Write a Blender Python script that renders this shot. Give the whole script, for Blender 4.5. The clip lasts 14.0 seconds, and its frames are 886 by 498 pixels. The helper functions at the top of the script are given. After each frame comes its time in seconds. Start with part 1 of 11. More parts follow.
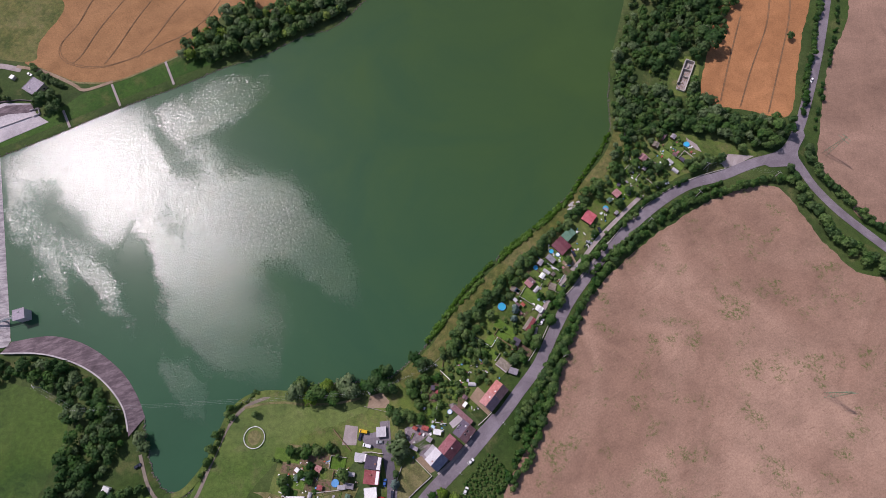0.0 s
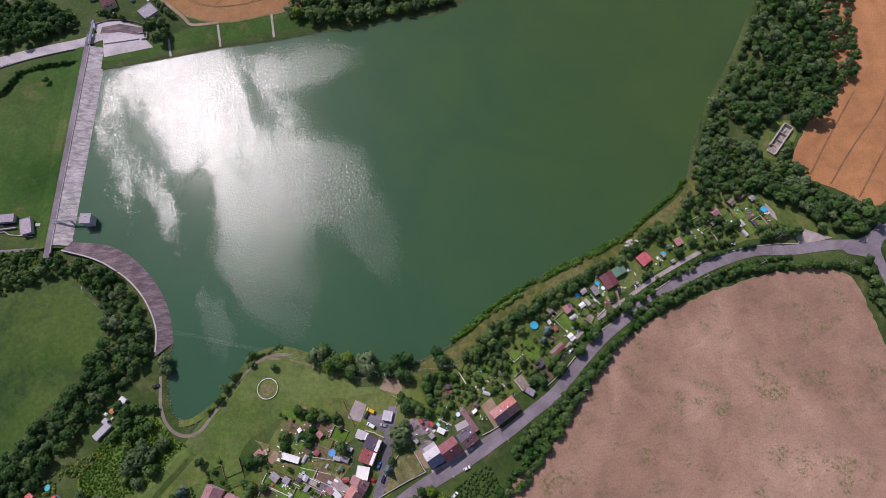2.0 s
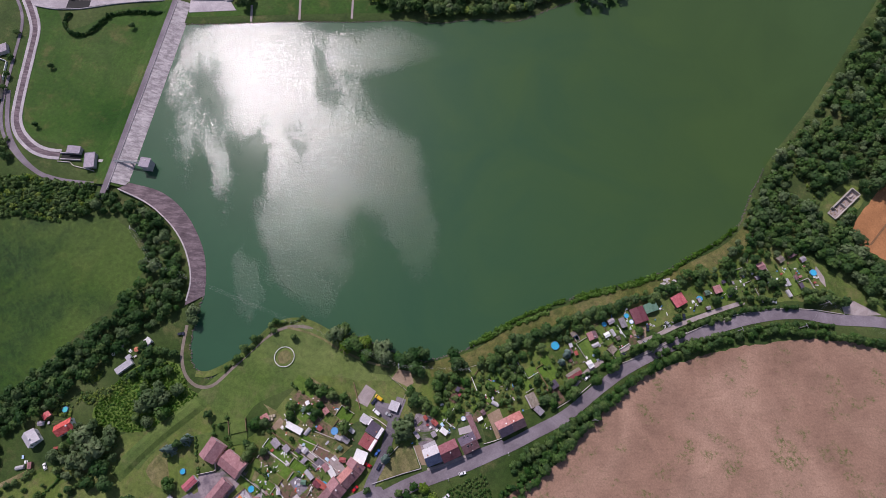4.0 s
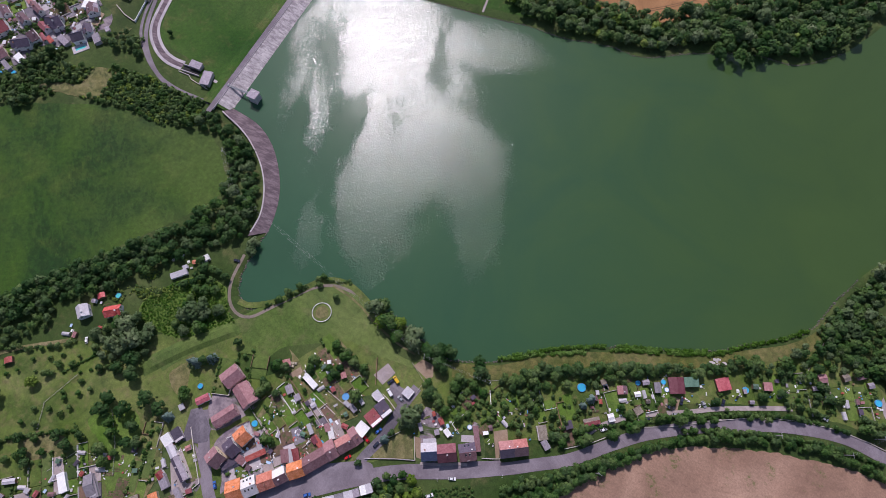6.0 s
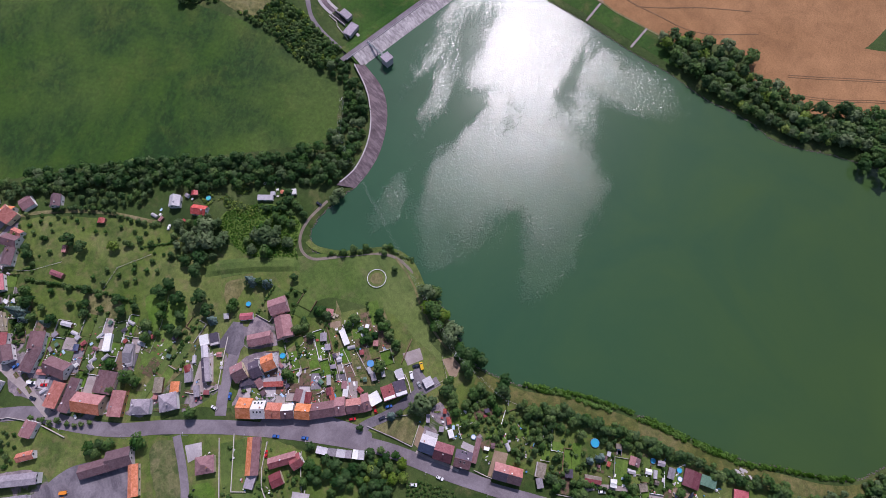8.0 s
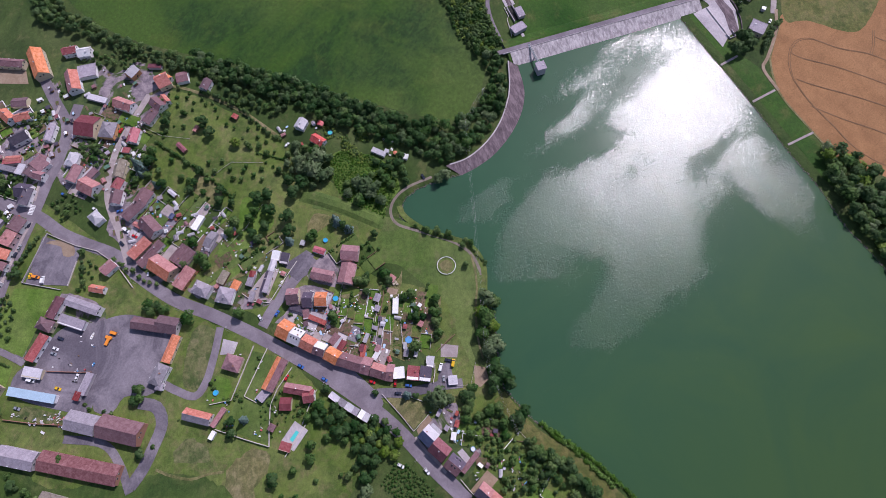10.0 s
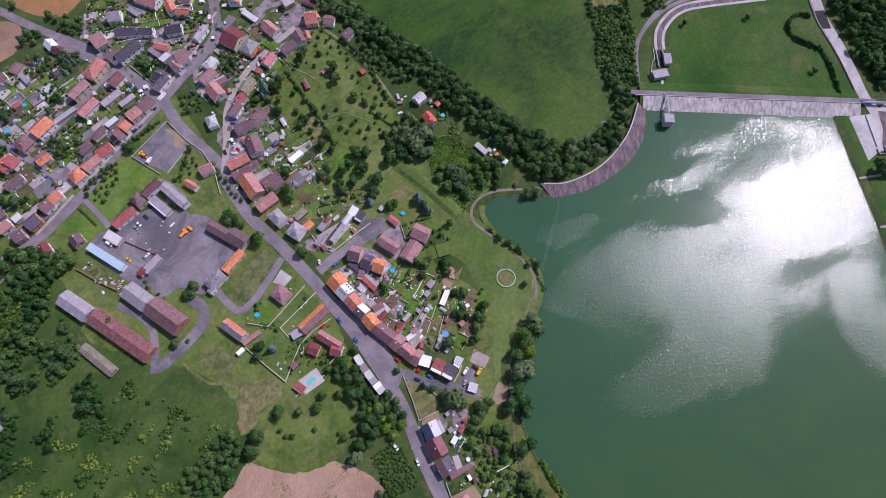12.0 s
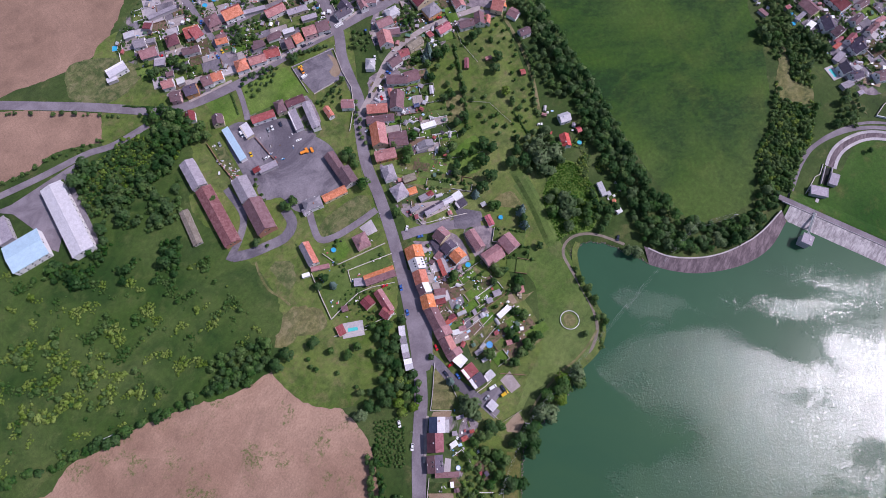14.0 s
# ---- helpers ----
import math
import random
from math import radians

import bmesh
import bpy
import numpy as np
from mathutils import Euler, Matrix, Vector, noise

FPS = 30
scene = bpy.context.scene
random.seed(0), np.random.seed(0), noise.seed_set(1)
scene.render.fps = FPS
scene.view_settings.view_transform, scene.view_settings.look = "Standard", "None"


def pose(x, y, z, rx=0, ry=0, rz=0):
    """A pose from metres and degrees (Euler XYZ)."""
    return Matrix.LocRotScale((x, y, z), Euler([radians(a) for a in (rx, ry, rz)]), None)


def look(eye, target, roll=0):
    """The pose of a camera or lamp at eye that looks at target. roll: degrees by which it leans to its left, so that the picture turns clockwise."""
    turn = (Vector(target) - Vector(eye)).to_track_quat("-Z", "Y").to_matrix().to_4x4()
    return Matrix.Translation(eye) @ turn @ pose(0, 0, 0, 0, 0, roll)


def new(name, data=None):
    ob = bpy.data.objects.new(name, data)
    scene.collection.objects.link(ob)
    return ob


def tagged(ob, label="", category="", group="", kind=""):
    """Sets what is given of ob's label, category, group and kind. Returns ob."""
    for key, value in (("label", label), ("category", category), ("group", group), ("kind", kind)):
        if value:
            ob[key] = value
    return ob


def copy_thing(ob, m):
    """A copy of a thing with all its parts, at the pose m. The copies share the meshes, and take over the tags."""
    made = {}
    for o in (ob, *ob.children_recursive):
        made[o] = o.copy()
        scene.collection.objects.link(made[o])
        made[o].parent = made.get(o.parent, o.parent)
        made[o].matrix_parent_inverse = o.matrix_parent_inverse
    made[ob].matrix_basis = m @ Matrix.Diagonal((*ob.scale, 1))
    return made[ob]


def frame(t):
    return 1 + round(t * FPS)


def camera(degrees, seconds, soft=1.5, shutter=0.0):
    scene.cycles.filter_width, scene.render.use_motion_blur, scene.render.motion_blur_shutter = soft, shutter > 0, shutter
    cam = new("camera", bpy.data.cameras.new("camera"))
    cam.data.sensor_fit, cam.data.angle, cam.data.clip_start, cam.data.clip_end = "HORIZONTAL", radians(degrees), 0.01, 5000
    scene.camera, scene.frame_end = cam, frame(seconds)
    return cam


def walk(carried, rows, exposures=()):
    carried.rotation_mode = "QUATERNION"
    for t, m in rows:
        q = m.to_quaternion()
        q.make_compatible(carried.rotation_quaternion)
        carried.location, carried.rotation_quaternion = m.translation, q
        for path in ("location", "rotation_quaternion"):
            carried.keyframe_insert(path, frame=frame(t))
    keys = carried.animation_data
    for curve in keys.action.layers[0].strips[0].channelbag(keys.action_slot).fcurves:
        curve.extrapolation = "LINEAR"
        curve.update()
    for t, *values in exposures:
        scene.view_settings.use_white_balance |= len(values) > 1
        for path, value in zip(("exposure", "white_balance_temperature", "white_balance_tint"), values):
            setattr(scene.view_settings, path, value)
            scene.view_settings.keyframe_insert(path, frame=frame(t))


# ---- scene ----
cam = camera(78.26, 14.0, soft=0.45)
PATH = [
    (0, (0.48, 0.14, 349.45), (0.588, 32.793, 254.934), -2.15),
    (0.5, (-0.07, 0.24, 349.32), (-1.572, 32.876, 254.801), -2.01),
    (1, (-0.77, 0.49, 349.38), (-4.530, 32.937, 254.868), -1.88),
    (1.5, (-1.38, 0.38, 349.61), (-7.447, 32.537, 255.113), -1.72),
    (2, (-2.04, 0.05, 349.53), (-9.901, 31.918, 255.072), -1.59),
    (2.5, (-2.33, -0.15, 349.51), (-11.619, 31.440, 255.084), -1.50),
    (3, (-2.59, -0.34, 349.78), (-13.253, 30.903, 255.384), -1.48),
    (5.5, (-3.52, 0.27, 351.46), (-23.743, 26.461, 257.093), -1.53),
    (6, (-3.69, 0.71, 351.11), (-26.439, 24.781, 256.753), -1.70),
    (6.5, (-3.89, 1.14, 350.94), (-28.782, 23.029, 256.596), -1.87),
    (7, (-3.99, 1.38, 351.44), (-30.727, 20.974, 257.095), -1.98),
    (9.5, (-4.37, 0.47, 358.62), (-37.217, 4.432, 264.248), -2.03),
    (10, (-5.22, 0.71, 358.70), (-38.271, 1.238, 264.326), -2.00),
    (10.5, (-5.59, 0.60, 359.41), (-38.540, -1.854, 265.028), -1.87),
    (11, (-5.61, -0.25, 360.09), (-38.217, -5.541, 265.704), -1.63),
    (11.5, (-5.54, -0.49, 360.68), (-37.599, -8.693, 266.314), -1.39),
    (12, (-5.50, -0.77, 360.75), (-36.744, -11.930, 266.414), -1.32),
    (12.5, (-5.75, -0.58, 361.17), (-35.603, -15.100, 266.846), -1.40),
    (13, (-6.45, -0.50, 361.36), (-34.301, -18.510, 267.024), -1.62),
    (13.5, (-6.80, -0.16, 362.48), (-32.296, -21.371, 268.141), -1.93),
    (14, (-7.32, 0.16, 363.68), (-30.169, -23.880, 269.340), -2.25),
]
EXPOSURES = [(0.0, -0.14, 6350, 25), (3.0, -0.17, 6350, 25), (6.0, -0.14, 6150, 25), (10.0, -0.06, 5950, 27), (14.0, -0.02, 5900, 27)]
walk(cam, [(t, look(eye, target, roll)) for t, eye, target, roll in PATH], EXPOSURES)

# ---- daylight ----
SUN_AZ, SUN_EL = -52.0, 50.5          # azimuth from +y towards +x, elevation, degrees
world = bpy.data.worlds.new("sky")
scene.world = world
world.use_nodes = True
wn = world.node_tree
wn.nodes.clear()
sky = wn.nodes.new("ShaderNodeTexSky")
sky.sky_type = "NISHITA"
sky.sun_disc = False
sky.sun_elevation = radians(SUN_EL)
sky.sun_rotation = radians(SUN_AZ)
sky.altitude = 300
sky.air_density = 1.3
sky.dust_density = 2.0
back = wn.nodes.new("ShaderNodeBackground")
back.inputs["Strength"].default_value = 0.092
wout = wn.nodes.new("ShaderNodeOutputWorld")
wn.links.new(sky.outputs["Color"], back.inputs["Color"])
wn.links.new(back.outputs["Background"], wout.inputs["Surface"])
sun_dir = Vector((math.sin(radians(SUN_AZ)) * math.cos(radians(SUN_EL)), math.cos(radians(SUN_AZ)) * math.cos(radians(SUN_EL)), math.sin(radians(SUN_EL))))
sun_data = bpy.data.lights.new("sun", "SUN")
sun_data.energy = 3.85
sun_data.angle = radians(0.53)
sun_data.color = (1.0, 0.955, 0.905)
sun = new("sun", sun_data)
sun.matrix_world = look(sun_dir * 900, (0, 0, 0))

# ---- materials ----
class Nodes:
    """A short hand for building one procedural material."""

    def __init__(self, name, rough=0.8, metal=0.0):
        self.m = bpy.data.materials.new(name)
        self.m.use_nodes = True
        self.t = self.m.node_tree
        self.b = self.t.nodes["Principled BSDF"]
        self.b.inputs["Roughness"].default_value = rough
        self.b.inputs["Metallic"].default_value = metal
        self.b.inputs["Specular IOR Level"].default_value = 0.3
        self.where = self.t.nodes.new("ShaderNodeNewGeometry").outputs["Position"]

    def link(self, a, b):
        self.t.links.new(a, b)
        return self

    def local(self):
        self.where = self.t.nodes.new("ShaderNodeTexCoord").outputs["Object"]
        return self

    def noise(self, scale, detail=4.0, rough=0.6, distort=0.0, where=None):
        n = self.t.nodes.new("ShaderNodeTexNoise")
        n.inputs["Scale"].default_value, n.inputs["Detail"].default_value = scale, detail
        n.inputs["Roughness"].default_value, n.inputs["Distortion"].default_value = rough, distort
        self.link(where or self.where, n.inputs["Vector"])
        return n.outputs["Fac"]

    def squeeze(self, sx, sy, sz=1.0, turn=0.0, shift=(0, 0, 0)):
        n = self.t.nodes.new("ShaderNodeMapping")
        n.vector_type = "POINT"
        n.inputs["Rotation"].default_value = (0, 0, radians(turn))
        n.inputs["Scale"].default_value = (sx, sy, sz)
        n.inputs["Location"].default_value = shift
        self.link(self.where, n.inputs["Vector"])
        return n.outputs["Vector"]

    def turned(self, turn):
        """The position turned about z by so many degrees."""
        n = self.t.nodes.new("ShaderNodeVectorRotate")
        n.rotation_type = "Z_AXIS"
        n.inputs["Angle"].default_value = radians(turn)
        self.link(self.where, n.inputs["Vector"])
        return n.outputs["Vector"]

    def stretch(self, vec, sx, sy, sz=1.0):
        n = self.t.nodes.new("ShaderNodeVectorMath")
        n.operation = "MULTIPLY"
        self.link(vec, n.inputs[0])
        n.inputs[1].default_value = (sx, sy, sz)
        return n.outputs[0]

    def wave(self, vec, scale, distort=0.0, detail=2.0, axis="X", profile="SIN"):
        n = self.t.nodes.new("ShaderNodeTexWave")
        n.bands_direction, n.wave_profile = axis, profile
        n.inputs["Scale"].default_value, n.inputs["Distortion"].default_value, n.inputs["Detail"].default_value = scale, distort, detail
        self.link(vec, n.inputs["Vector"])
        return n.outputs["Fac"]

    def ramp(self, fac, stops, smooth=True):
        n = self.t.nodes.new("ShaderNodeValToRGB")
        n.color_ramp.interpolation = "EASE" if smooth else "LINEAR"
        els = n.color_ramp.elements
        while len(els) < len(stops):
            els.new(0.5)
        for e, (p, c) in zip(els, stops):
            e.position, e.color = p, (*c, 1) if isinstance(c, tuple) else (c, c, c, 1)
        self.link(fac, n.inputs["Fac"])
        return n.outputs["Color"]

    def mix(self, fac, a, b, blend="MIX"):
        n = self.t.nodes.new("ShaderNodeMix")
        n.data_type, n.blend_type = "RGBA", blend
        for sock, v in ((n.inputs[0], fac), (n.inputs[6], a), (n.inputs[7], b)):
            if isinstance(v, (int, float)):
                sock.default_value = v if sock == n.inputs[0] else (v, v, v, 1)
            elif isinstance(v, tuple):
                sock.default_value = (*v, 1)
            else:
                self.link(v, sock)
        return n.outputs[2]

    def math(self, op, a, b=0.0):
        n = self.t.nodes.new("ShaderNodeMath")
        n.operation = op
        for sock, v in ((n.inputs[0], a), (n.inputs[1], b)):
            if isinstance(v, (int, float)):
                sock.default_value = v
            else:
                self.link(v, sock)
        return n.outputs[0]

    def span(self, v, a, b, c=0.0, d=1.0):
        n = self.t.nodes.new("ShaderNodeMapRange")
        self.link(v, n.inputs["Value"])
        for key, x in zip(("From Min", "From Max", "To Min", "To Max"), (a, b, c, d)):
            n.inputs[key].default_value = x
        return n.outputs["Result"]

    def each(self):
        return self.t.nodes.new("ShaderNodeObjectInfo").outputs["Random"]

    def island(self):
        return self.t.nodes.new("ShaderNodeNewGeometry").outputs["Random Per Island"]

    def hsv(self, col, hue=0.5, sat=1.0, val=1.0):
        n = self.t.nodes.new("ShaderNodeHueSaturation")
        for key, v in (("Hue", hue), ("Saturation", sat), ("Value", val)):
            if isinstance(v, (int, float)):
                n.inputs[key].default_value = v
            else:
                self.link(v, n.inputs[key])
        if isinstance(col, tuple):
            n.inputs["Color"].default_value = (*col, 1)
        else:
            self.link(col, n.inputs["Color"])
        return n.outputs["Color"]

    def bump(self, height, dist, strength=1.0):
        n = self.t.nodes.new("ShaderNodeBump")
        n.inputs["Distance"].default_value, n.inputs["Strength"].default_value = dist, strength
        self.link(height, n.inputs["Height"])
        self.link(n.outputs["Normal"], self.b.inputs["Normal"])
        return self

    def color(self, col):
        if isinstance(col, tuple):
            self.b.inputs["Base Color"].default_value = (*col, 1)
        else:
            self.link(col, self.b.inputs["Base Color"])
        return self

    def rough(self, v):
        self.link(v, self.b.inputs["Roughness"])
        return self


def grass(name, dark, mid, dry, patch=0.02, dry_at=0.62, lines=None, lodged=0.0):
    """Grass: broad patches, tufts and dry spots; lines: (turn, width) of mowing or drilling."""
    dark, mid, dry = ((q[0] * 0.70, q[1] * 0.84, q[2] * 0.54) for q in (dark, mid, dry))
    n = Nodes(name, 0.9)
    broad = n.noise(patch, 5, 0.65, 0.6)
    fine = n.noise(0.35, 6, 0.75)
    tuft = n.noise(1.7, 3, 0.7)
    base = n.mix(n.ramp(broad, [(0.32, 0.0), (0.62, 1.0)]), dark, mid)
    spots = n.math("MULTIPLY", n.ramp(n.noise(patch * 2.7, 6, 0.7, 0.3), [(dry_at - 0.08, 0.0), (dry_at + 0.12, 1.0)]), 0.75)
    base = n.mix(spots, base, dry)
    if lines:
        turn, width = lines
        w = n.wave(n.turned(turn), 1.0 / (3.18 * width), 3.0, 3)
        base = n.mix(n.math("MULTIPLY", w, 0.14), base, tuple(c * 0.6 for c in mid))
    if lodged:
        laid = n.noise(0.16, 6, 0.75, 0.5, n.stretch(n.turned(30), 0.7, 1.3))
        deep = n.math("MULTIPLY", n.ramp(broad, [(0.40, 1.0), (0.60, 0.15)]), lodged)
        base = n.mix(n.math("MULTIPLY", n.ramp(laid, [(0.42, 1.0), (0.60, 0.0)]), deep), base, tuple(c * 0.55 for c in dark))
    base = n.hsv(base, 0.5, 1.0, n.span(fine, 0.25, 0.75, 0.62, 1.36))
    worn = n.noise(patch * 0.45, 4, 0.6, 0.8)
    base = n.hsv(base, n.span(worn, 0.3, 0.7, 0.515, 0.475), n.span(worn, 0.3, 0.7, 1.08, 0.88), n.span(worn, 0.3, 0.7, 0.8, 1.22))
    base = n.hsv(base, 0.5, 1.0, n.span(tuft, 0.3, 0.7, 0.75, 1.25))
    n.color(base)
    n.bump(n.math("ADD", fine, tuft), 0.35, 0.7)
    return n.m


def soil(name, a, b, weed, turn=20.0, row=3.0, weeds=0.68):
    """Bare or stubble field: broad tone patches, drill rows, weed spots, clods."""
    a, b, weed = (tuple(c * f for c, f in zip(q, (0.99, 0.91, 0.87))) for q in (a, b, weed))
    n = Nodes(name, 0.95)
    broad = n.noise(0.008, 6, 0.65, 1.0)
    mid = n.noise(0.05, 6, 0.7, 0.5)
    fine = n.noise(0.8, 5, 0.75)
    base = n.mix(n.ramp(broad, [(0.35, 0.0), (0.65, 1.0)]), a, b)
    base = n.hsv(base, 0.5, 1.0, n.span(mid, 0.3, 0.7, 0.80, 1.20))
    w = n.wave(n.turned(turn), 1.0 / (3.18 * row), 1.5, 3)
    base = n.mix(n.math("MULTIPLY", w, 0.035), base, tuple(c * 0.55 for c in a))
    spots = n.math("MULTIPLY", n.ramp(n.noise(0.045, 5, 0.75, 0.2), [(weeds, 0.0), (weeds + 0.1, 1.0)]), n.ramp(n.noise(0.5, 4, 0.7), [(0.42, 0.0), (0.6, 1.0)]))
    base = n.mix(n.math("MULTIPLY", spots, 0.85), base, weed)
    # clods, damp spots and straw left along the drill rows
    along_rows = n.stretch(n.turned(turn), 0.5, 0.12)
    clods = n.ramp(n.noise(1.0, 5, 0.75, 0.3, along_rows), [(0.55, 0.0), (0.68, 1.0)])
    base = n.mix(n.math("MULTIPLY", clods, 0.34), base, tuple(c * 0.5 for c in a))
    straw = n.ramp(n.noise(0.22, 6, 0.8, 0.4), [(0.56, 0.0), (0.72, 1.0)])
    base = n.mix(n.math("MULTIPLY", straw, 0.3), base, tuple(min(1.0, c * 1.35) for c in b))
    base = n.hsv(base, 0.5, 1.0, n.span(fine, 0.25, 0.75, 0.72, 1.28))
    n.color(base)
    n.bump(n.math("ADD", fine, n.math("MULTIPLY", w, 0.1)), 0.22, 0.6)
    return n.m


def paving(name, a, b, rough=0.9, scale=0.3, stain=0.5):
    """Asphalt, concrete, gravel: stains at two scales and grain."""
    n = Nodes(name, rough)
    broad = n.noise(scale * 0.3, 5, 0.7, 0.8)
    fine = n.noise(scale * 8, 4, 0.7)
    base = n.mix(n.ramp(broad, [(0.35, 0.0), (0.68, 1.0)]), a, b)
    base = n.hsv(base, 0.5, 1.0, n.span(fine, 0.25, 0.75, 1 - stain * 0.4, 1 + stain * 0.4))
    n.color(base)
    n.bump(fine, 0.03, 0.5)
    return n.m


def streaked(name, a, b, turn):
    """Concrete with run-off streaks down the slope, which lies at that turn in the plan."""
    n = Nodes(name, 0.9)
    runs = n.noise(1.0, 5, 0.7, 0.3, n.stretch(n.turned(turn), 0.11, 0.42, 0.3))
    blot = n.noise(0.22, 5, 0.7, 0.6)
    fine = n.noise(2.2, 3, 0.7)
    base = n.mix(n.ramp(runs, [(0.36, 0.0), (0.64, 1.0)]), a, b)
    base = n.hsv(base, 0.5, 1.0, n.span(blot, 0.3, 0.7, 0.72, 1.2))
    n.color(n.hsv(base, 0.5, 1.0, n.span(fine, 0.3, 0.7, 0.9, 1.1)))
    n.bump(fine, 0.03, 0.5)
    return n.m


def tiles(name, col, rough=0.75, seam=0.33, metal=0.0, worn=0.35):
    """A roof covering in courses along the slope, each roof slightly different."""
    n = Nodes(name, rough, metal).local()
    rows = n.wave(n.where, 1.0 / (3.18 * seam) * 1.0, 0.4, 2, "X", "SAW")
    rows2 = n.wave(n.where, 1.0 / (3.18 * 0.36), 0.5, 2, "Y", "SAW")
    blotch = n.noise(0.45, 6, 0.7, 0.8)
    grime = n.noise(2.6, 4, 0.7)
    base = n.hsv(col, n.span(n.each(), 0, 1, 0.485, 0.515), n.span(n.each(), 0, 1, 0.8, 1.05), n.span(n.each(), 0, 1, 0.75, 1.2))
    base = n.hsv(base, 0.5, n.span(blotch, 0.3, 0.7, 1.0, 1 - worn * 0.6), n.span(blotch, 0.3, 0.7, 1 - worn, 1 + worn * 0.6))
    base = n.hsv(base, 0.5, 1.0, n.span(grime, 0.3, 0.7, 0.85, 1.12))
    n.color(base)
    n.bump(n.math("ADD", rows, rows2), 0.05, 0.8)
    return n.m


def plain(name, col, rough=0.7, metal=0.0, vary=0.25, scale=0.8):
    """Painted, plastered or metal surface with stains, each object slightly different."""
    n = Nodes(name, rough, metal).local()
    stain = n.noise(scale, 5, 0.7, 0.5)
    base = n.hsv(col, 0.5, 1.0, n.span(n.each(), 0, 1, 1 - vary * 0.5, 1 + vary * 0.3))
    base = n.hsv(base, 0.5, 1.0, n.span(stain, 0.25, 0.75, 1 - vary * 0.6, 1 + vary * 0.4))
    n.color(base)
    return n.m


def leaves(name, dark, light, hue=0.02):
    """Foliage: every tuft and every plant its own tone."""
    n = Nodes(name, 0.65)
    n.b.inputs["Specular IOR Level"].default_value = 0.2
    dark, light = ((q[0] * 1.24, q[1] * 1.46, q[2] * 1.14) for q in (dark, light))
    base = n.mix(n.span(n.island(), 0, 1, 0.1, 0.9), dark, light)
    each = n.span(n.math("ADD", n.math("MULTIPLY", n.noise(0.13, 1, 0.5), 1.4), n.math("MULTIPLY", n.each(), 0.5)), 0.45, 1.35)
    base = n.hsv(base, n.span(each, 0, 1, 0.5 + hue, 0.5 - hue), n.span(each, 0, 1, 1.1, 0.85), n.span(each, 0, 1, 0.65, 1.6))
    n.color(base)
    through_leaf = n.t.nodes.new("ShaderNodeBsdfTranslucent")
    n.link(base, through_leaf.inputs["Color"])
    both = n.t.nodes.new("ShaderNodeMixShader")
    both.inputs[0].default_value = 0.3
    n.link(n.b.outputs[0], both.inputs[1])
    n.link(through_leaf.outputs[0], both.inputs[2])
    n.link(both.outputs[0], n.t.nodes["Material Output"].inputs["Surface"])
    return n.m


def courtyard_mix():
    """Village yards: worn paving with grass growing in from broad patches."""
    n = Nodes("village_yard_ground", 0.9)
    which = n.noise(0.03, 4, 0.6, 0.8)
    fine = n.noise(1.3, 4, 0.7)
    pave = n.mix(n.ramp(n.noise(0.16, 4, 0.65), [(0.38, 0.0), (0.62, 1.0)]), (0.150, 0.122, 0.145), (0.285, 0.235, 0.25))
    green = n.mix(n.ramp(n.noise(0.12, 4, 0.7), [(0.35, 0.0), (0.65, 1.0)]), (0.034, 0.062, 0.018), (0.080, 0.112, 0.034))
    base = n.mix(n.ramp(which, [(0.50, 0.0), (0.55, 1.0)]), green, pave)
    n.color(n.hsv(base, 0.5, 1.0, n.span(fine, 0.25, 0.75, 0.78, 1.22)))
    n.bump(fine, 0.12, 0.6)
    return n.m


def oval(n, vec, x, y, a, b, turn, soft=0.5):
    """1 inside an oval of the plan, 0 outside, with a soft rim."""
    sub = n.t.nodes.new("ShaderNodeVectorMath")
    sub.operation = "SUBTRACT"
    n.link(vec, sub.inputs[0])
    sub.inputs[1].default_value = (x, y, 0)
    rot = n.t.nodes.new("ShaderNodeVectorRotate")
    rot.rotation_type = "Z_AXIS"
    rot.inputs["Angle"].default_value = radians(-turn)
    n.link(sub.outputs[0], rot.inputs["Vector"])
    size = n.t.nodes.new("ShaderNodeVectorMath")
    size.operation = "LENGTH"
    n.link(n.stretch(rot.outputs["Vector"], 1 / a, 1 / b, 0.0), size.inputs[0])
    return n.span(size.outputs["Value"], 1 + soft, 1 - soft)


# where the wind ruffles the lake, and the smooth slicks inside it: x, y, half length, half width, turn; strength of a slick
RUFFLED = [
    (-246, 198, 62, 50, 137),
    (-196, 160, 104, 56, 137),
    (-154, 92, 46, 36, -47),
    (-138, 62, 32, 14, -38),
    (-84, 122, 36, 17, -48),
    (-122, 146, 50, 34, -45),
    (-175, 238, 46, 20, 24),
    (-252, 122, 62, 22, -45),
    (-292, 172, 44, 18, 108),
    (-168, 42, 30, 9, -58),
]
WIND = 45.0          # the turn that lays the wind streaks along x
SLICKS = [
    (-206, 110, 36, 13, -68, 1.0),
    (-187, 197, 38, 8, -52, 0.5),
    (-188, 146, 30, 5, -50, 0.42),
    (-268, 148, 46, 24, -45, 0.45),
    (-228, 84, 34, 9, -52, 0.9),
    (-176, 60, 16, 7, -60, 0.8),
    (-106, 108, 22, 9, -50, 0.5),
]


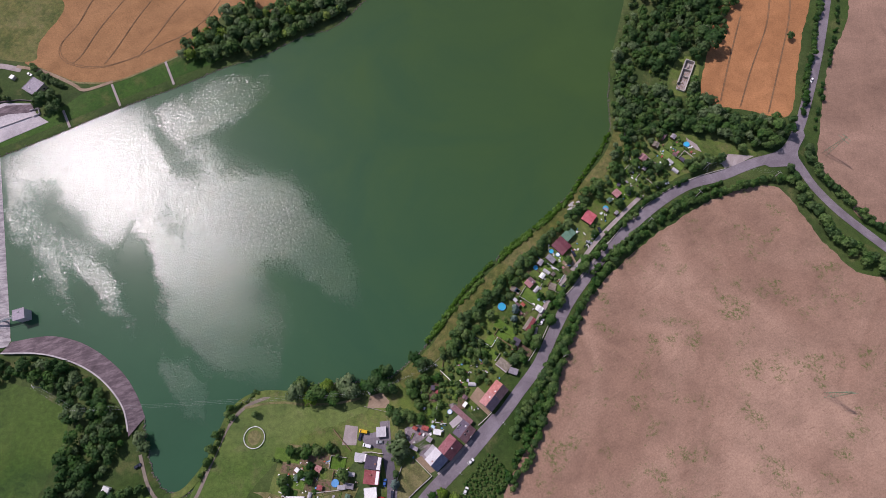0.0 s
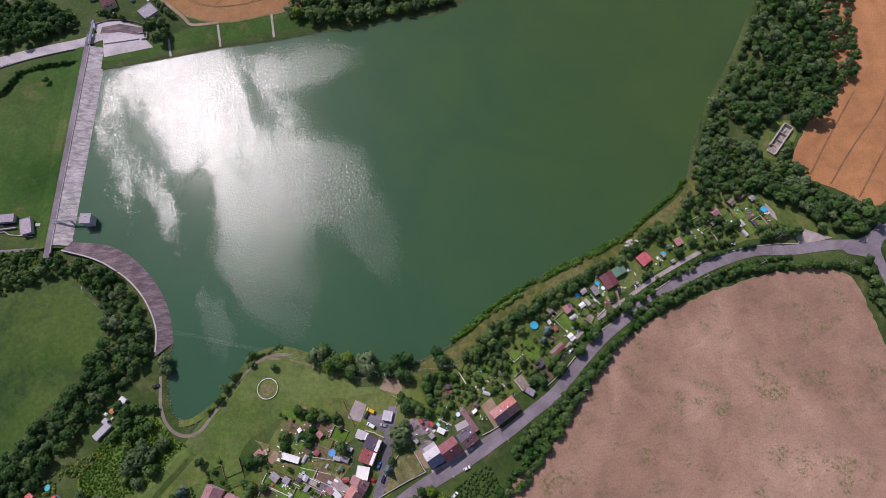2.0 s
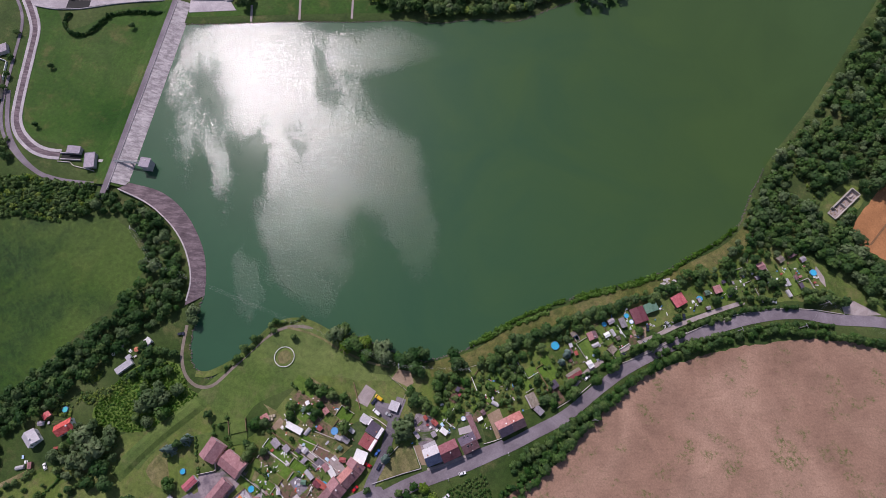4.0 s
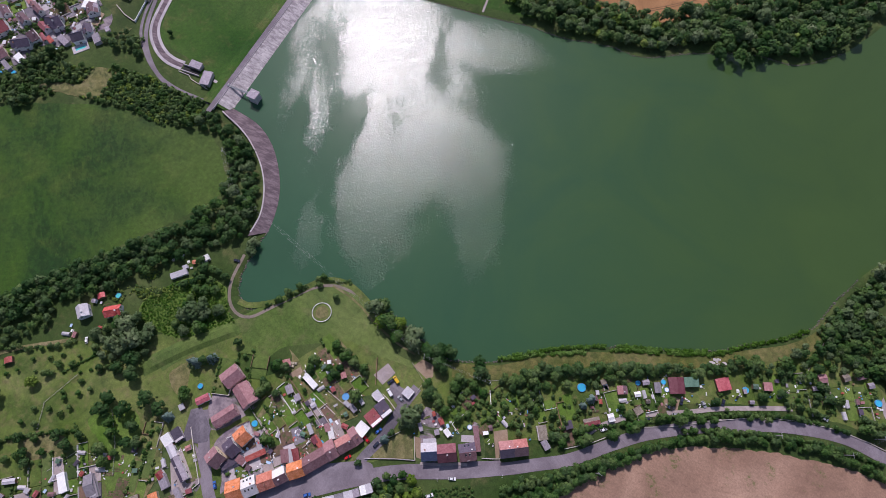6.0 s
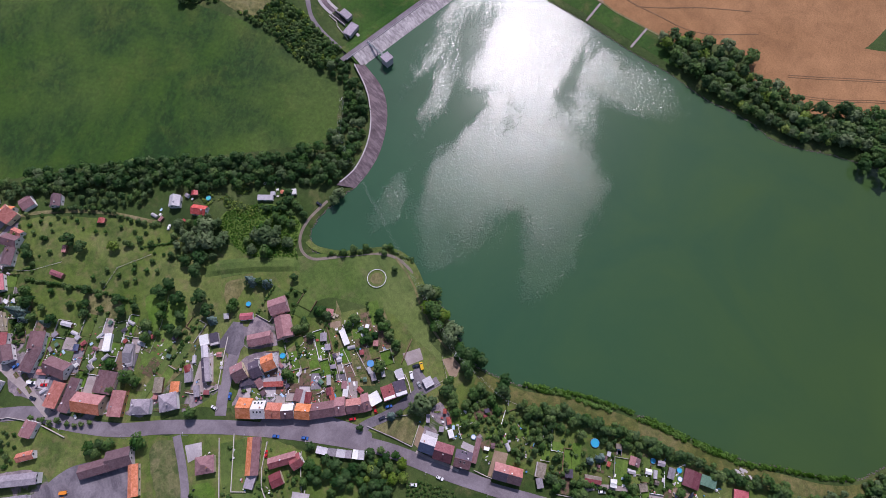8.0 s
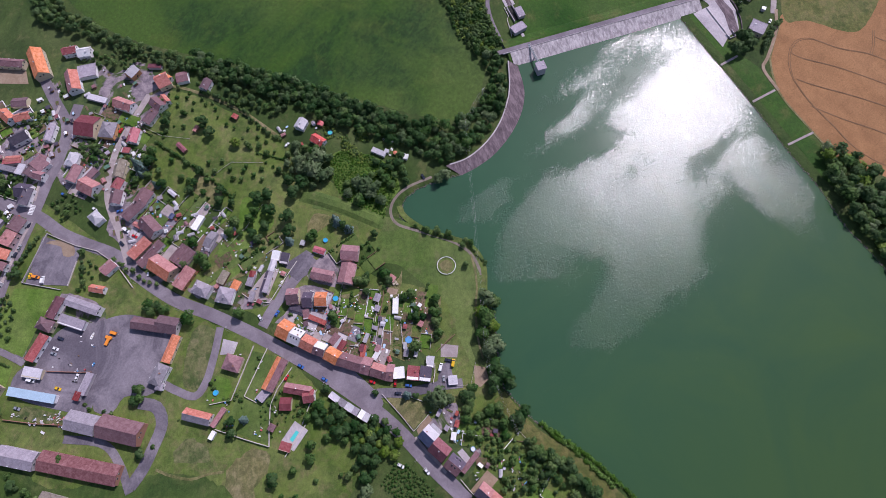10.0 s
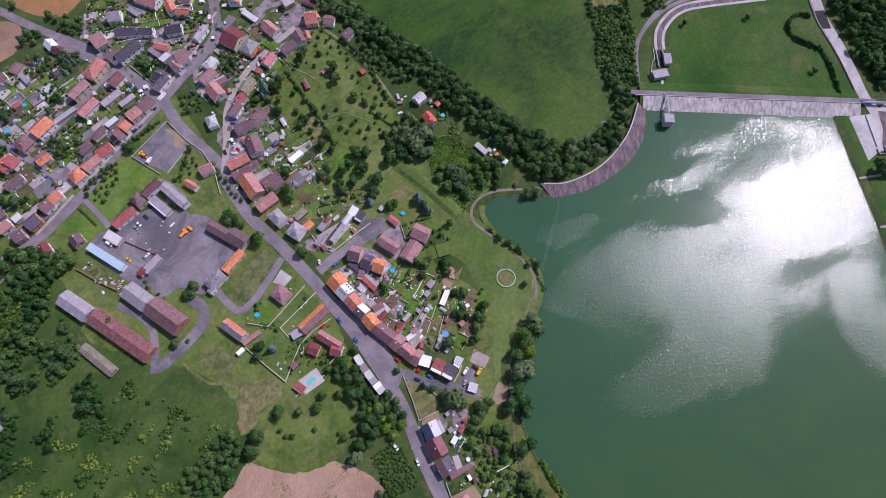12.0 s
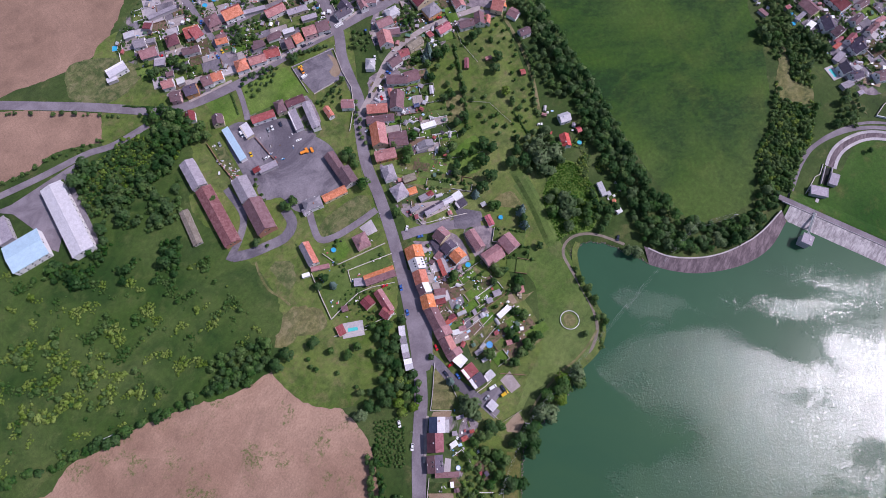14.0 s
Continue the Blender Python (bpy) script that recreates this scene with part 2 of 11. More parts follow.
def water_surface():
    """Lake water: murky green body, wind-ruffled zones that sparkle and smooth slicks that mirror the sky."""
    n = Nodes("lake_water", 0.1)
    n.b.inputs["Specular IOR Level"].default_value = 0.5
    n.b.inputs["IOR"].default_value = 1.333
    n.b.inputs["Coat Roughness"].default_value = 0.40
    n.b.inputs["Coat IOR"].default_value = 1.333
    # clear and teal at the dam, silty and olive towards the inflow in the east
    east = n.t.nodes.new("ShaderNodeVectorMath")
    east.operation = "DOT_PRODUCT"
    n.link(n.where, east.inputs[0])
    east.inputs[1].default_value = (0.83, 0.56, 0.0)
    silt = n.noise(0.012, 4, 0.6, 1.2)
    where = n.math("ADD", n.span(east.outputs["Value"], -130, 290), n.math("MULTIPLY", n.math("SUBTRACT", silt, 0.5), 0.6))
    col = n.mix(n.ramp(where, [(0.0, 0.0), (1.0, 1.0)]), (0.027, 0.084, 0.042), (0.043, 0.082, 0.022))
    n.color(n.hsv(col, 0.5, 1.0, n.span(silt, 0.3, 0.7, 0.93, 1.08)))
    add = n.t.nodes.new("ShaderNodeVectorMath")
    add.operation = "MULTIPLY_ADD"
    warp = n.t.nodes.new("ShaderNodeTexNoise")
    warp.inputs["Scale"].default_value, warp.inputs["Detail"].default_value, warp.inputs["Roughness"].default_value = 0.035, 7.0, 0.66
    n.link(n.where, warp.inputs["Vector"])
    n.link(warp.outputs["Color"], add.inputs[0])
    add.inputs[1].default_value = (40, 40, 0)
    add.inputs[2].default_value = (-20, -20, 0)
    both = n.t.nodes.new("ShaderNodeVectorMath")
    both.operation = "ADD"
    n.link(n.where, both.inputs[0])
    n.link(add.outputs[0], both.inputs[1])
    wind = None
    for spec in RUFFLED:
        o = oval(n, both.outputs[0], *spec, 0.42)
        wind = o if wind is None else n.math("MAXIMUM", wind, o)
    for spec in SLICKS:
        wind = n.math("MULTIPLY", wind, n.math("SUBTRACT", 1.0, n.math("MULTIPLY", oval(n, both.outputs[0], *spec[:5], 0.5), spec[5])))
    streak = n.noise(1.0, 6, 0.7, 0.4, n.stretch(n.turned(WIND), 0.012, 0.045, 0.0))
    cat = n.noise(1.0, 5, 0.75, 0.3, n.stretch(n.turned(WIND), 0.06, 0.16, 0.0))
    wind = n.math("ADD", wind, n.math("MULTIPLY", n.math("SUBTRACT", streak, 0.5), 0.7))
    wind = n.math("ADD", wind, n.math("MULTIPLY", n.math("SUBTRACT", cat, 0.5), 0.7))
    # thin wind breaks up into single catspaws
    paws = n.noise(0.8, 3, 0.65, 0.2)
    wind = n.span(n.math("SUBTRACT", n.span(wind, 0.10, 0.86), n.span(paws, 0.26, 0.74)), -0.10, 0.14)
    rip = n.noise(0.72, 2, 0.55, 0.2)
    chop = n.noise(1.6, 1, 0.5, 0.0)
    h = n.math("ADD", n.math("MULTIPLY", rip, 0.55), n.math("MULTIPLY", chop, 0.28))
    n.bump(n.math("MULTIPLY", h, n.span(wind, 0, 1, 0.04, 1.0)), 0.345, 1.0)
    n.rough(n.span(wind, 0, 1, 0.12, 0.125))
    n.link(n.span(wind, 0, 1, 0.14, 0.40), n.b.inputs["Coat Weight"])
    return n.m


M = dict(
    ground=grass("rough_grass", (0.036, 0.062, 0.018), (0.075, 0.105, 0.034), (0.16, 0.14, 0.075), 0.022, 0.60),
    meadow=grass("meadow_grass", (0.022, 0.062, 0.019), (0.076, 0.126, 0.026), (0.108, 0.136, 0.036), 0.010, 0.58, (40, 5.0), 0.55),
    lawn=grass("lawn_grass", (0.095, 0.134, 0.045), (0.145, 0.182, 0.062), (0.19, 0.175, 0.10), 0.028, 0.60),
    slope=grass("dam_grass", (0.035, 0.085, 0.015), (0.055, 0.115, 0.02), (0.13, 0.12, 0.05), 0.02, 0.58),
    wild=grass("wild_scrub_grass", (0.032, 0.068, 0.016), (0.074, 0.112, 0.030), (0.115, 0.13, 0.05), 0.03, 0.58),
    garden=grass("garden_grass", (0.080, 0.114, 0.032), (0.158, 0.188, 0.056), (0.21, 0.165, 0.100), 0.05, 0.55),
    worn=grass("worn_green_and_bare_grass", (0.060, 0.088, 0.034), (0.135, 0.140, 0.070), (0.27, 0.21, 0.15), 0.055, 0.50),
    footpath=paving("trodden_footpath", (0.175, 0.145, 0.118), (0.245, 0.205, 0.168), 0.95, 0.4),
    riprap=plain("dark_shore_stone", (0.17, 0.145, 0.135), 0.9, 0.0, 0.5),
    reeds=grass("reed_bank_grass", (0.09, 0.10, 0.035), (0.15, 0.14, 0.055), (0.24, 0.18, 0.09), 0.06, 0.5),
    soil=soil("brown_field_soil", (0.255, 0.168, 0.122), (0.365, 0.255, 0.190), (0.10, 0.13, 0.04), 60, 3.0, 0.53),
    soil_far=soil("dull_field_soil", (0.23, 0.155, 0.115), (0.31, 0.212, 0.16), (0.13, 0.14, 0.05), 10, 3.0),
    stubble=soil("orange_grain_field", (0.33, 0.165, 0.072), (0.40, 0.205, 0.092), (0.22, 0.16, 0.05), 0, 2.4, 0.70),
    grain=soil("ripe_grain_field", (0.26, 0.145, 0.065), (0.33, 0.19, 0.09), (0.16, 0.13, 0.05), -35, 2.4, 0.75),
    earth=paving("trodden_earth", (0.24, 0.17, 0.115), (0.33, 0.25, 0.18), 0.95, 0.25),
    dry=grass("dry_worn_grass", (0.11, 0.112, 0.055), (0.215, 0.165, 0.10), (0.33, 0.25, 0.17), 0.07, 0.50),
    asphalt=paving("worn_asphalt", (0.158, 0.133, 0.153), (0.236, 0.205, 0.230), 0.85, 0.2),
    yard=paving("yard_asphalt", (0.105, 0.092, 0.112), (0.235, 0.208, 0.232), 0.85, 0.11, 0.6),
    gravel=paving("pale_gravel", (0.29, 0.24, 0.235), (0.39, 0.335, 0.325), 0.95, 0.4),
    concrete=paving("weathered_concrete", (0.34, 0.305, 0.325), (0.50, 0.455, 0.47), 0.9, 0.15, 0.5),
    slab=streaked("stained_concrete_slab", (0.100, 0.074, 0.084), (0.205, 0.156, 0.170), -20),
    dam_face=streaked("streaked_dam_concrete", (0.29, 0.255, 0.265), (0.54, 0.495, 0.495), -15.5),
    kerb=paving("pale_kerb_stone", (0.38, 0.345, 0.35), (0.50, 0.46, 0.465), 0.9, 0.6),
    paint_line=plain("white_road_paint", (0.75, 0.75, 0.75), 0.7),
    red=tiles("red_tile_roof", (0.37, 0.052, 0.058)),
    orange=tiles("orange_tile_roof", (0.62, 0.140, 0.055)),
    pink=tiles("faded_pink_tile_roof", (0.44, 0.165, 0.168)),
    brown=tiles("brown_tile_roof", (0.215, 0.104, 0.122)),
    maroon=tiles("maroon_metal_roof", (0.20, 0.026, 0.042), 0.5, 0.5),
    grey=tiles("grey_fibre_cement_roof", (0.34, 0.295, 0.345), 0.75, 0.6),
    dark=tiles("dark_slate_roof", (0.095, 0.073, 0.112), 0.6),
    pale=tiles("pale_sheet_roof", (0.56, 0.53, 0.57), 0.5, 0.9, 0.0, 0.2),
    white=tiles("white_sheet_roof", (0.78, 0.77, 0.76), 0.5, 0.9, 0.0, 0.12),
    blue=tiles("pale_blue_sheet_roof", (0.42, 0.60, 0.74), 0.45, 0.9, 0.0, 0.12),
    navy=tiles("navy_blue_roof", (0.060, 0.085, 0.18), 0.5),
    scarlet=tiles("scarlet_tarp_roof", (0.60, 0.020, 0.026), 0.5),
    green_roof=tiles("green_felt_roof", (0.10, 0.20, 0.13), 0.8),
    rust=tiles("rusty_red_sheet_roof", (0.29, 0.068, 0.062), 0.65, 0.9, 0.0, 0.5),
    moss=tiles("mossy_grey_brown_roof", (0.25, 0.20, 0.155), 0.9, 0.8, 0.0, 0.5),
    plaster_white=plain("white_plaster", (0.82, 0.79, 0.80), 0.85),
    plaster_cream=plain("cream_plaster", (0.62, 0.53, 0.38), 0.85),
    plaster_grey=plain("grey_plaster", (0.46, 0.42, 0.44), 0.9),
    plaster_orange=plain("orange_plaster", (0.60, 0.32, 0.15), 0.85),
    plaster_pink=plain("pink_plaster", (0.62, 0.42, 0.42), 0.85),
    brick=plain("brick_wall", (0.34, 0.17, 0.12), 0.9),
    timber=plain("weathered_timber", (0.22, 0.14, 0.085), 0.85),
    bark=plain("tree_bark", (0.09, 0.065, 0.045), 0.95),
    stone=plain("pale_stone_wall", (0.45, 0.41, 0.37), 0.95),
    fence=plain("pale_fence", (0.55, 0.50, 0.46), 0.85),
    white_paint=plain("white_paint", (0.80, 0.80, 0.79), 0.55),
    steel=plain("galvanised_steel", (0.42, 0.43, 0.44), 0.45, 0.6),
    pylon_green=plain("pylon_green_paint", (0.16, 0.24, 0.15), 0.6),
    rut=paving("crushed_grain_rut", (0.165, 0.098, 0.052), (0.225, 0.135, 0.072), 0.95, 0.3),
    glass=plain("dark_window_glass", (0.03, 0.035, 0.045), 0.08),
    rubber=plain("black_rubber", (0.02, 0.02, 0.02), 0.8),
    pool_water=plain("blue_pool_water", (0.045, 0.40, 0.62), 0.12, 0.0, 0.15, 2.0),
    pool_teal=plain("turquoise_pool_water", (0.08, 0.52, 0.50), 0.12, 0.0, 0.15, 2.0),
    pool_blue=plain("blue_pool_wall", (0.10, 0.30, 0.58), 0.5),
    straw=plain("straw_bale", (0.55, 0.47, 0.35), 0.95),
    turf=grass("fresh_garden_turf", (0.095, 0.155, 0.030), (0.145, 0.215, 0.045), (0.17, 0.17, 0.07), 0.05, 0.66),
    bed=soil("dug_garden_soil", (0.115, 0.078, 0.058), (0.20, 0.140, 0.105), (0.050, 0.095, 0.02), 0, 0.9, 0.44),
    reed_leaf=leaves("reed_leaves", (0.042, 0.088, 0.012), (0.080, 0.140, 0.020), 0.012),
    crop=leaves("vegetable_leaves", (0.030, 0.075, 0.012), (0.085, 0.15, 0.030)),
    leaf_a=leaves("broad_leaves_dark", (0.017, 0.042, 0.014), (0.042, 0.078, 0.024), 0.025),
    leaf_b=leaves("broad_leaves_mid", (0.022, 0.052, 0.014), (0.066, 0.112, 0.028), 0.03),
    leaf_c=leaves("willow_leaves", (0.050, 0.075, 0.035), (0.105, 0.130, 0.070)),
    leaf_d=leaves("bright_leaves", (0.062, 0.100, 0.014), (0.150, 0.185, 0.030)),
    leaf_e=leaves("blue_spruce_needles", (0.060, 0.085, 0.095), (0.13, 0.165, 0.185), 0.01),
    car_white=plain("white_car_paint", (0.80, 0.80, 0.80), 0.25),
    car_red=plain("red_car_paint", (0.55, 0.02, 0.025), 0.25),
    car_blue=plain("blue_car_paint", (0.05, 0.14, 0.42), 0.25),
    car_dark=plain("dark_car_paint", (0.03, 0.035, 0.06), 0.25),
    car_silver=plain("silver_car_paint", (0.45, 0.46, 0.48), 0.3, 0.5),
    car_yellow=plain("yellow_van_paint", (0.70, 0.42, 0.02), 0.3),
    car_orange=plain("orange_machine_paint", (0.75, 0.25, 0.03), 0.45),
)
M["water"] = water_surface()
M["yard_mix"] = courtyard_mix()

# ---- tools ----
def mesh_of(name, bm, mat, smooth=False):
    me = bpy.data.meshes.new(name)
    bm.to_mesh(me)
    bm.free()
    for m in mat if isinstance(mat, (list, tuple)) else (mat,):
        me.materials.append(m)
    if smooth:
        me.polygons.foreach_set("use_smooth", [True] * len(me.polygons))
    return me


def part(name, bm, mat, parent, label="", smooth=False):
    """One mesh object under a thing or a part; bm may be a mesh that is already made."""
    ob = new(name, bm if isinstance(bm, bpy.types.Mesh) else mesh_of(name, bm, mat, smooth))
    ob.parent = parent
    if label:
        tagged(ob, label)
    return ob


def empty(name, x, y, z=0.0, turn=0.0, **tags):
    ob = new(name)
    ob.empty_display_size = 0.5
    ob.matrix_basis = pose(x, y, z, 0, 0, turn)
    return tagged(ob, **tags)


def box(bm, x0, y0, z0, x1, y1, z1, slot=0):
    v = [bm.verts.new(p) for p in ((x0, y0, z0), (x1, y0, z0), (x1, y1, z0), (x0, y1, z0), (x0, y0, z1), (x1, y0, z1), (x1, y1, z1), (x0, y1, z1))]
    for q in ((0, 3, 2, 1), (4, 5, 6, 7), (0, 1, 5, 4), (1, 2, 6, 5), (2, 3, 7, 6), (3, 0, 4, 7)):
        bm.faces.new([v[i] for i in q]).material_index = slot
    return bm


def tube(bm, x, y, z0, z1, r0, r1, n=10, caps=True):
    a = [bm.verts.new((x + r0 * math.cos(k * 2 * math.pi / n), y + r0 * math.sin(k * 2 * math.pi / n), z0)) for k in range(n)]
    b = [bm.verts.new((x + r1 * math.cos(k * 2 * math.pi / n), y + r1 * math.sin(k * 2 * math.pi / n), z1)) for k in range(n)]
    for k in range(n):
        bm.faces.new((a[k], a[(k + 1) % n], b[(k + 1) % n], b[k]))
    if caps:
        bm.faces.new(b)
        bm.faces.new(a[::-1])
    return bm


def rod(bm, a, b, r, n=5):
    """A thin bar from a to b."""
    a, b = Vector(a), Vector(b)
    side = (b - a).cross(Vector((0, 0, 1)))
    side = side.normalized() if side.length > 1e-4 else Vector((1, 0, 0))
    other = side.cross(b - a).normalized()
    rings = [[bm.verts.new(p + r * (math.cos(k * 2 * math.pi / n) * side + math.sin(k * 2 * math.pi / n) * other)) for k in range(n)] for p in (a, b)]
    for k in range(n):
        bm.faces.new((rings[0][k], rings[0][(k + 1) % n], rings[1][(k + 1) % n], rings[1][k]))
    bm.faces.new(rings[1])
    bm.faces.new(rings[0][::-1])
    return bm


def curve_through(pts, closed=False, step=4.0):
    """A smooth line through the corner points of a plan (Catmull-Rom)."""
    p = [Vector((*q, 0)) if len(q) == 2 else Vector(q) for q in pts]
    n, out = len(p), []
    for k in range(n if closed else n - 1):
        a, b = p[k], p[(k + 1) % n]
        pre = p[k - 1] if closed or k else a * 2 - b
        post = p[(k + 2) % n] if closed or k + 2 < n else b * 2 - a
        m = max(1, int((b - a).length / step))
        for j in range(m):
            t = j / m
            out.append(0.5 * ((2 * a) + (b - pre) * t + (2 * pre - 5 * a + 4 * b - post) * t**2 + (3 * a - pre - 3 * b + post) * t**3))
    if not closed:
        out.append(p[-1])
    return out


def along(pts, step):
    """Points at even steps along a line, with its direction."""
    out, left = [], 0.0
    for a, b in zip(pts, pts[1:]):
        d = (b - a).length
        if d < 1e-6:
            continue
        while left <= d:
            out.append((a + (b - a) * (left / d), math.degrees(math.atan2(b.y - a.y, b.x - a.x))))
            left += step
        left -= d
    return out


def inside(poly, x, y):
    hit, n = False, len(poly)
    for k in range(n):
        (x0, y0), (x1, y1) = poly[k][:2], poly[(k + 1) % n][:2]
        if (y0 > y) != (y1 > y) and x < (x1 - x0) * (y - y0) / (y1 - y0) + x0:
            hit = not hit
    return hit


LAYER = [0, 0]
STREETS = []


def patch(name, pts, mat, z=0.02, label="", category="ground", smooth=True, ragged=0.0, edge=0.0):
    """A piece of ground cover: a thin sheet with a border that follows the plan."""
    if category == "road" or name in ("farm_yard", "paved_pad", "car_park"):
        LAYER[1] += 1
        z = 0.22 + 0.0025 * LAYER[1]
    else:
        LAYER[0] += 1
        z = 0.01 + 0.0025 * LAYER[0]
    line = curve_through(pts, True, 3.0) if smooth else [Vector((*p, 0)) for p in pts]
    if ragged:
        line = [p + Vector((noise.noise(p * 0.35), noise.noise(p * 0.35 + Vector((9, 4, 2))), 0)) * ragged for p in line]
    bm = bmesh.new()
    vs = [bm.verts.new((p.x, p.y, z)) for p in line]
    f = bm.faces.new(vs)
    f.normal_update()
    if f.normal.z < 0:
        f.normal_flip()
    low = [bm.verts.new((v.co.x, v.co.y, -0.1)) for v in vs]
    for k in range(len(vs)):
        bm.faces.new((vs[k], low[k], low[(k + 1) % len(vs)], vs[(k + 1) % len(vs)]))
    bmesh.ops.triangulate(bm, faces=[f], quad_method="FIXED", ngon_method="EAR_CLIP")
    ob = new(name, mesh_of(name, bm, mat))
    return tagged(ob, label, category, "", "structure")


def ribbon(name, pts, width, mat, z=0.05, label="", category="road", thick=0.3, step=3.0, kind="structure", smooth=True, lift=None, flat=False):
    """A road, path or strip of one width along a line."""
    LAYER[1] += 1
    z = z + 0.0025 * LAYER[1] if z > 0.15 else 0.22 + 0.0025 * LAYER[1]
    if flat:
        LAYER[1] -= 1
        z, thick = 0.17 + 0.0004 * len(bpy.data.objects) % 0.03, 0.2
    line = curve_through(pts, False, step) if smooth else [Vector((*p, 0)) for p in pts]
    if category == "road" or name == "pavement":
        STREETS.extend((p.x, p.y, width / 2) for p, _ in along(line, 2.5))
    bm, rows = bmesh.new(), []
    for k, p in enumerate(line):
        d = (line[min(k + 1, len(line) - 1)] - line[max(k - 1, 0)]).normalized()
        s = Vector((-d.y, d.x, 0)) * width / 2
        zz = z + (lift(p) if lift else 0)
        rows.append([bm.verts.new((q.x, q.y, h)) for q, h in ((p + s, zz), (p - s, zz), (p - s, zz - thick), (p + s, zz - thick))])
    for a, b in zip(rows, rows[1:]):
        for i in range(4):
            if i != 2:
                bm.faces.new((a[i], a[(i + 1) % 4], b[(i + 1) % 4], b[i]))
    bm.faces.new(rows[0])
    bm.faces.new(rows[-1][::-1])
    bmesh.ops.recalc_face_normals(bm, faces=bm.faces)
    ob = new(name, mesh_of(name, bm, mat))
    return tagged(ob, label, category, "", kind)


# ---- kinds of things ----
def slab_quad(bm, a, b, c, d, t):
    """A roof plane of thickness t under the four corners, given anticlockwise from above."""
    top = [bm.verts.new(p) for p in (a, b, c, d)]
    low = [bm.verts.new((p[0], p[1], p[2] - t)) for p in (a, b, c, d)]
    bm.faces.new(top)
    bm.faces.new(low[::-1])
    for k in range(4):
        bm.faces.new((top[k], low[k], low[(k + 1) % 4], top[(k + 1) % 4]))


def slab_tri(bm, a, b, c, t):
    top = [bm.verts.new(p) for p in (a, b, c)]
    low = [bm.verts.new((p[0], p[1], p[2] - t)) for p in (a, b, c)]
    bm.faces.new(top)
    bm.faces.new(low[::-1])
    for k in range(3):
        bm.faces.new((top[k], low[k], low[(k + 1) % 3], top[(k + 1) % 3]))


WINDOW_MESH = {}


def framed_unit(name, w, h, thick, border):
    """One closed unit: a frame round a dark pane that is set back into it. It looks along -y."""
    bm = bmesh.new()
    box(bm, -w / 2, -thick, 0, w / 2, 0.05, h, 0)
    bm.faces.ensure_lookup_table()
    front = min(bm.faces, key=lambda f: f.calc_center_median().y)
    bmesh.ops.inset_region(bm, faces=[front], thickness=border, depth=0.0)
    front.material_index = 1
    for v in front.verts:
        v.co.y += thick * 0.6
    return mesh_of(name, bm, [M["white_paint"], M["glass"]])


def window_mesh(w, h):
    key = (round(w, 1), round(h, 1))
    if key not in WINDOW_MESH:
        WINDOW_MESH[key] = framed_unit("window", w, h, 0.12, 0.13)
    return WINDOW_MESH[key]


SKY_MESH = []


def skylight_mesh():
    if not SKY_MESH:
        me = framed_unit("skylight", 1.0, 1.4, 0.14, 0.12)
        me.transform(pose(0, 0.7, 0, -90, 0, 0))
        SKY_MESH.append(me)
    return SKY_MESH[0]


FOOT = []


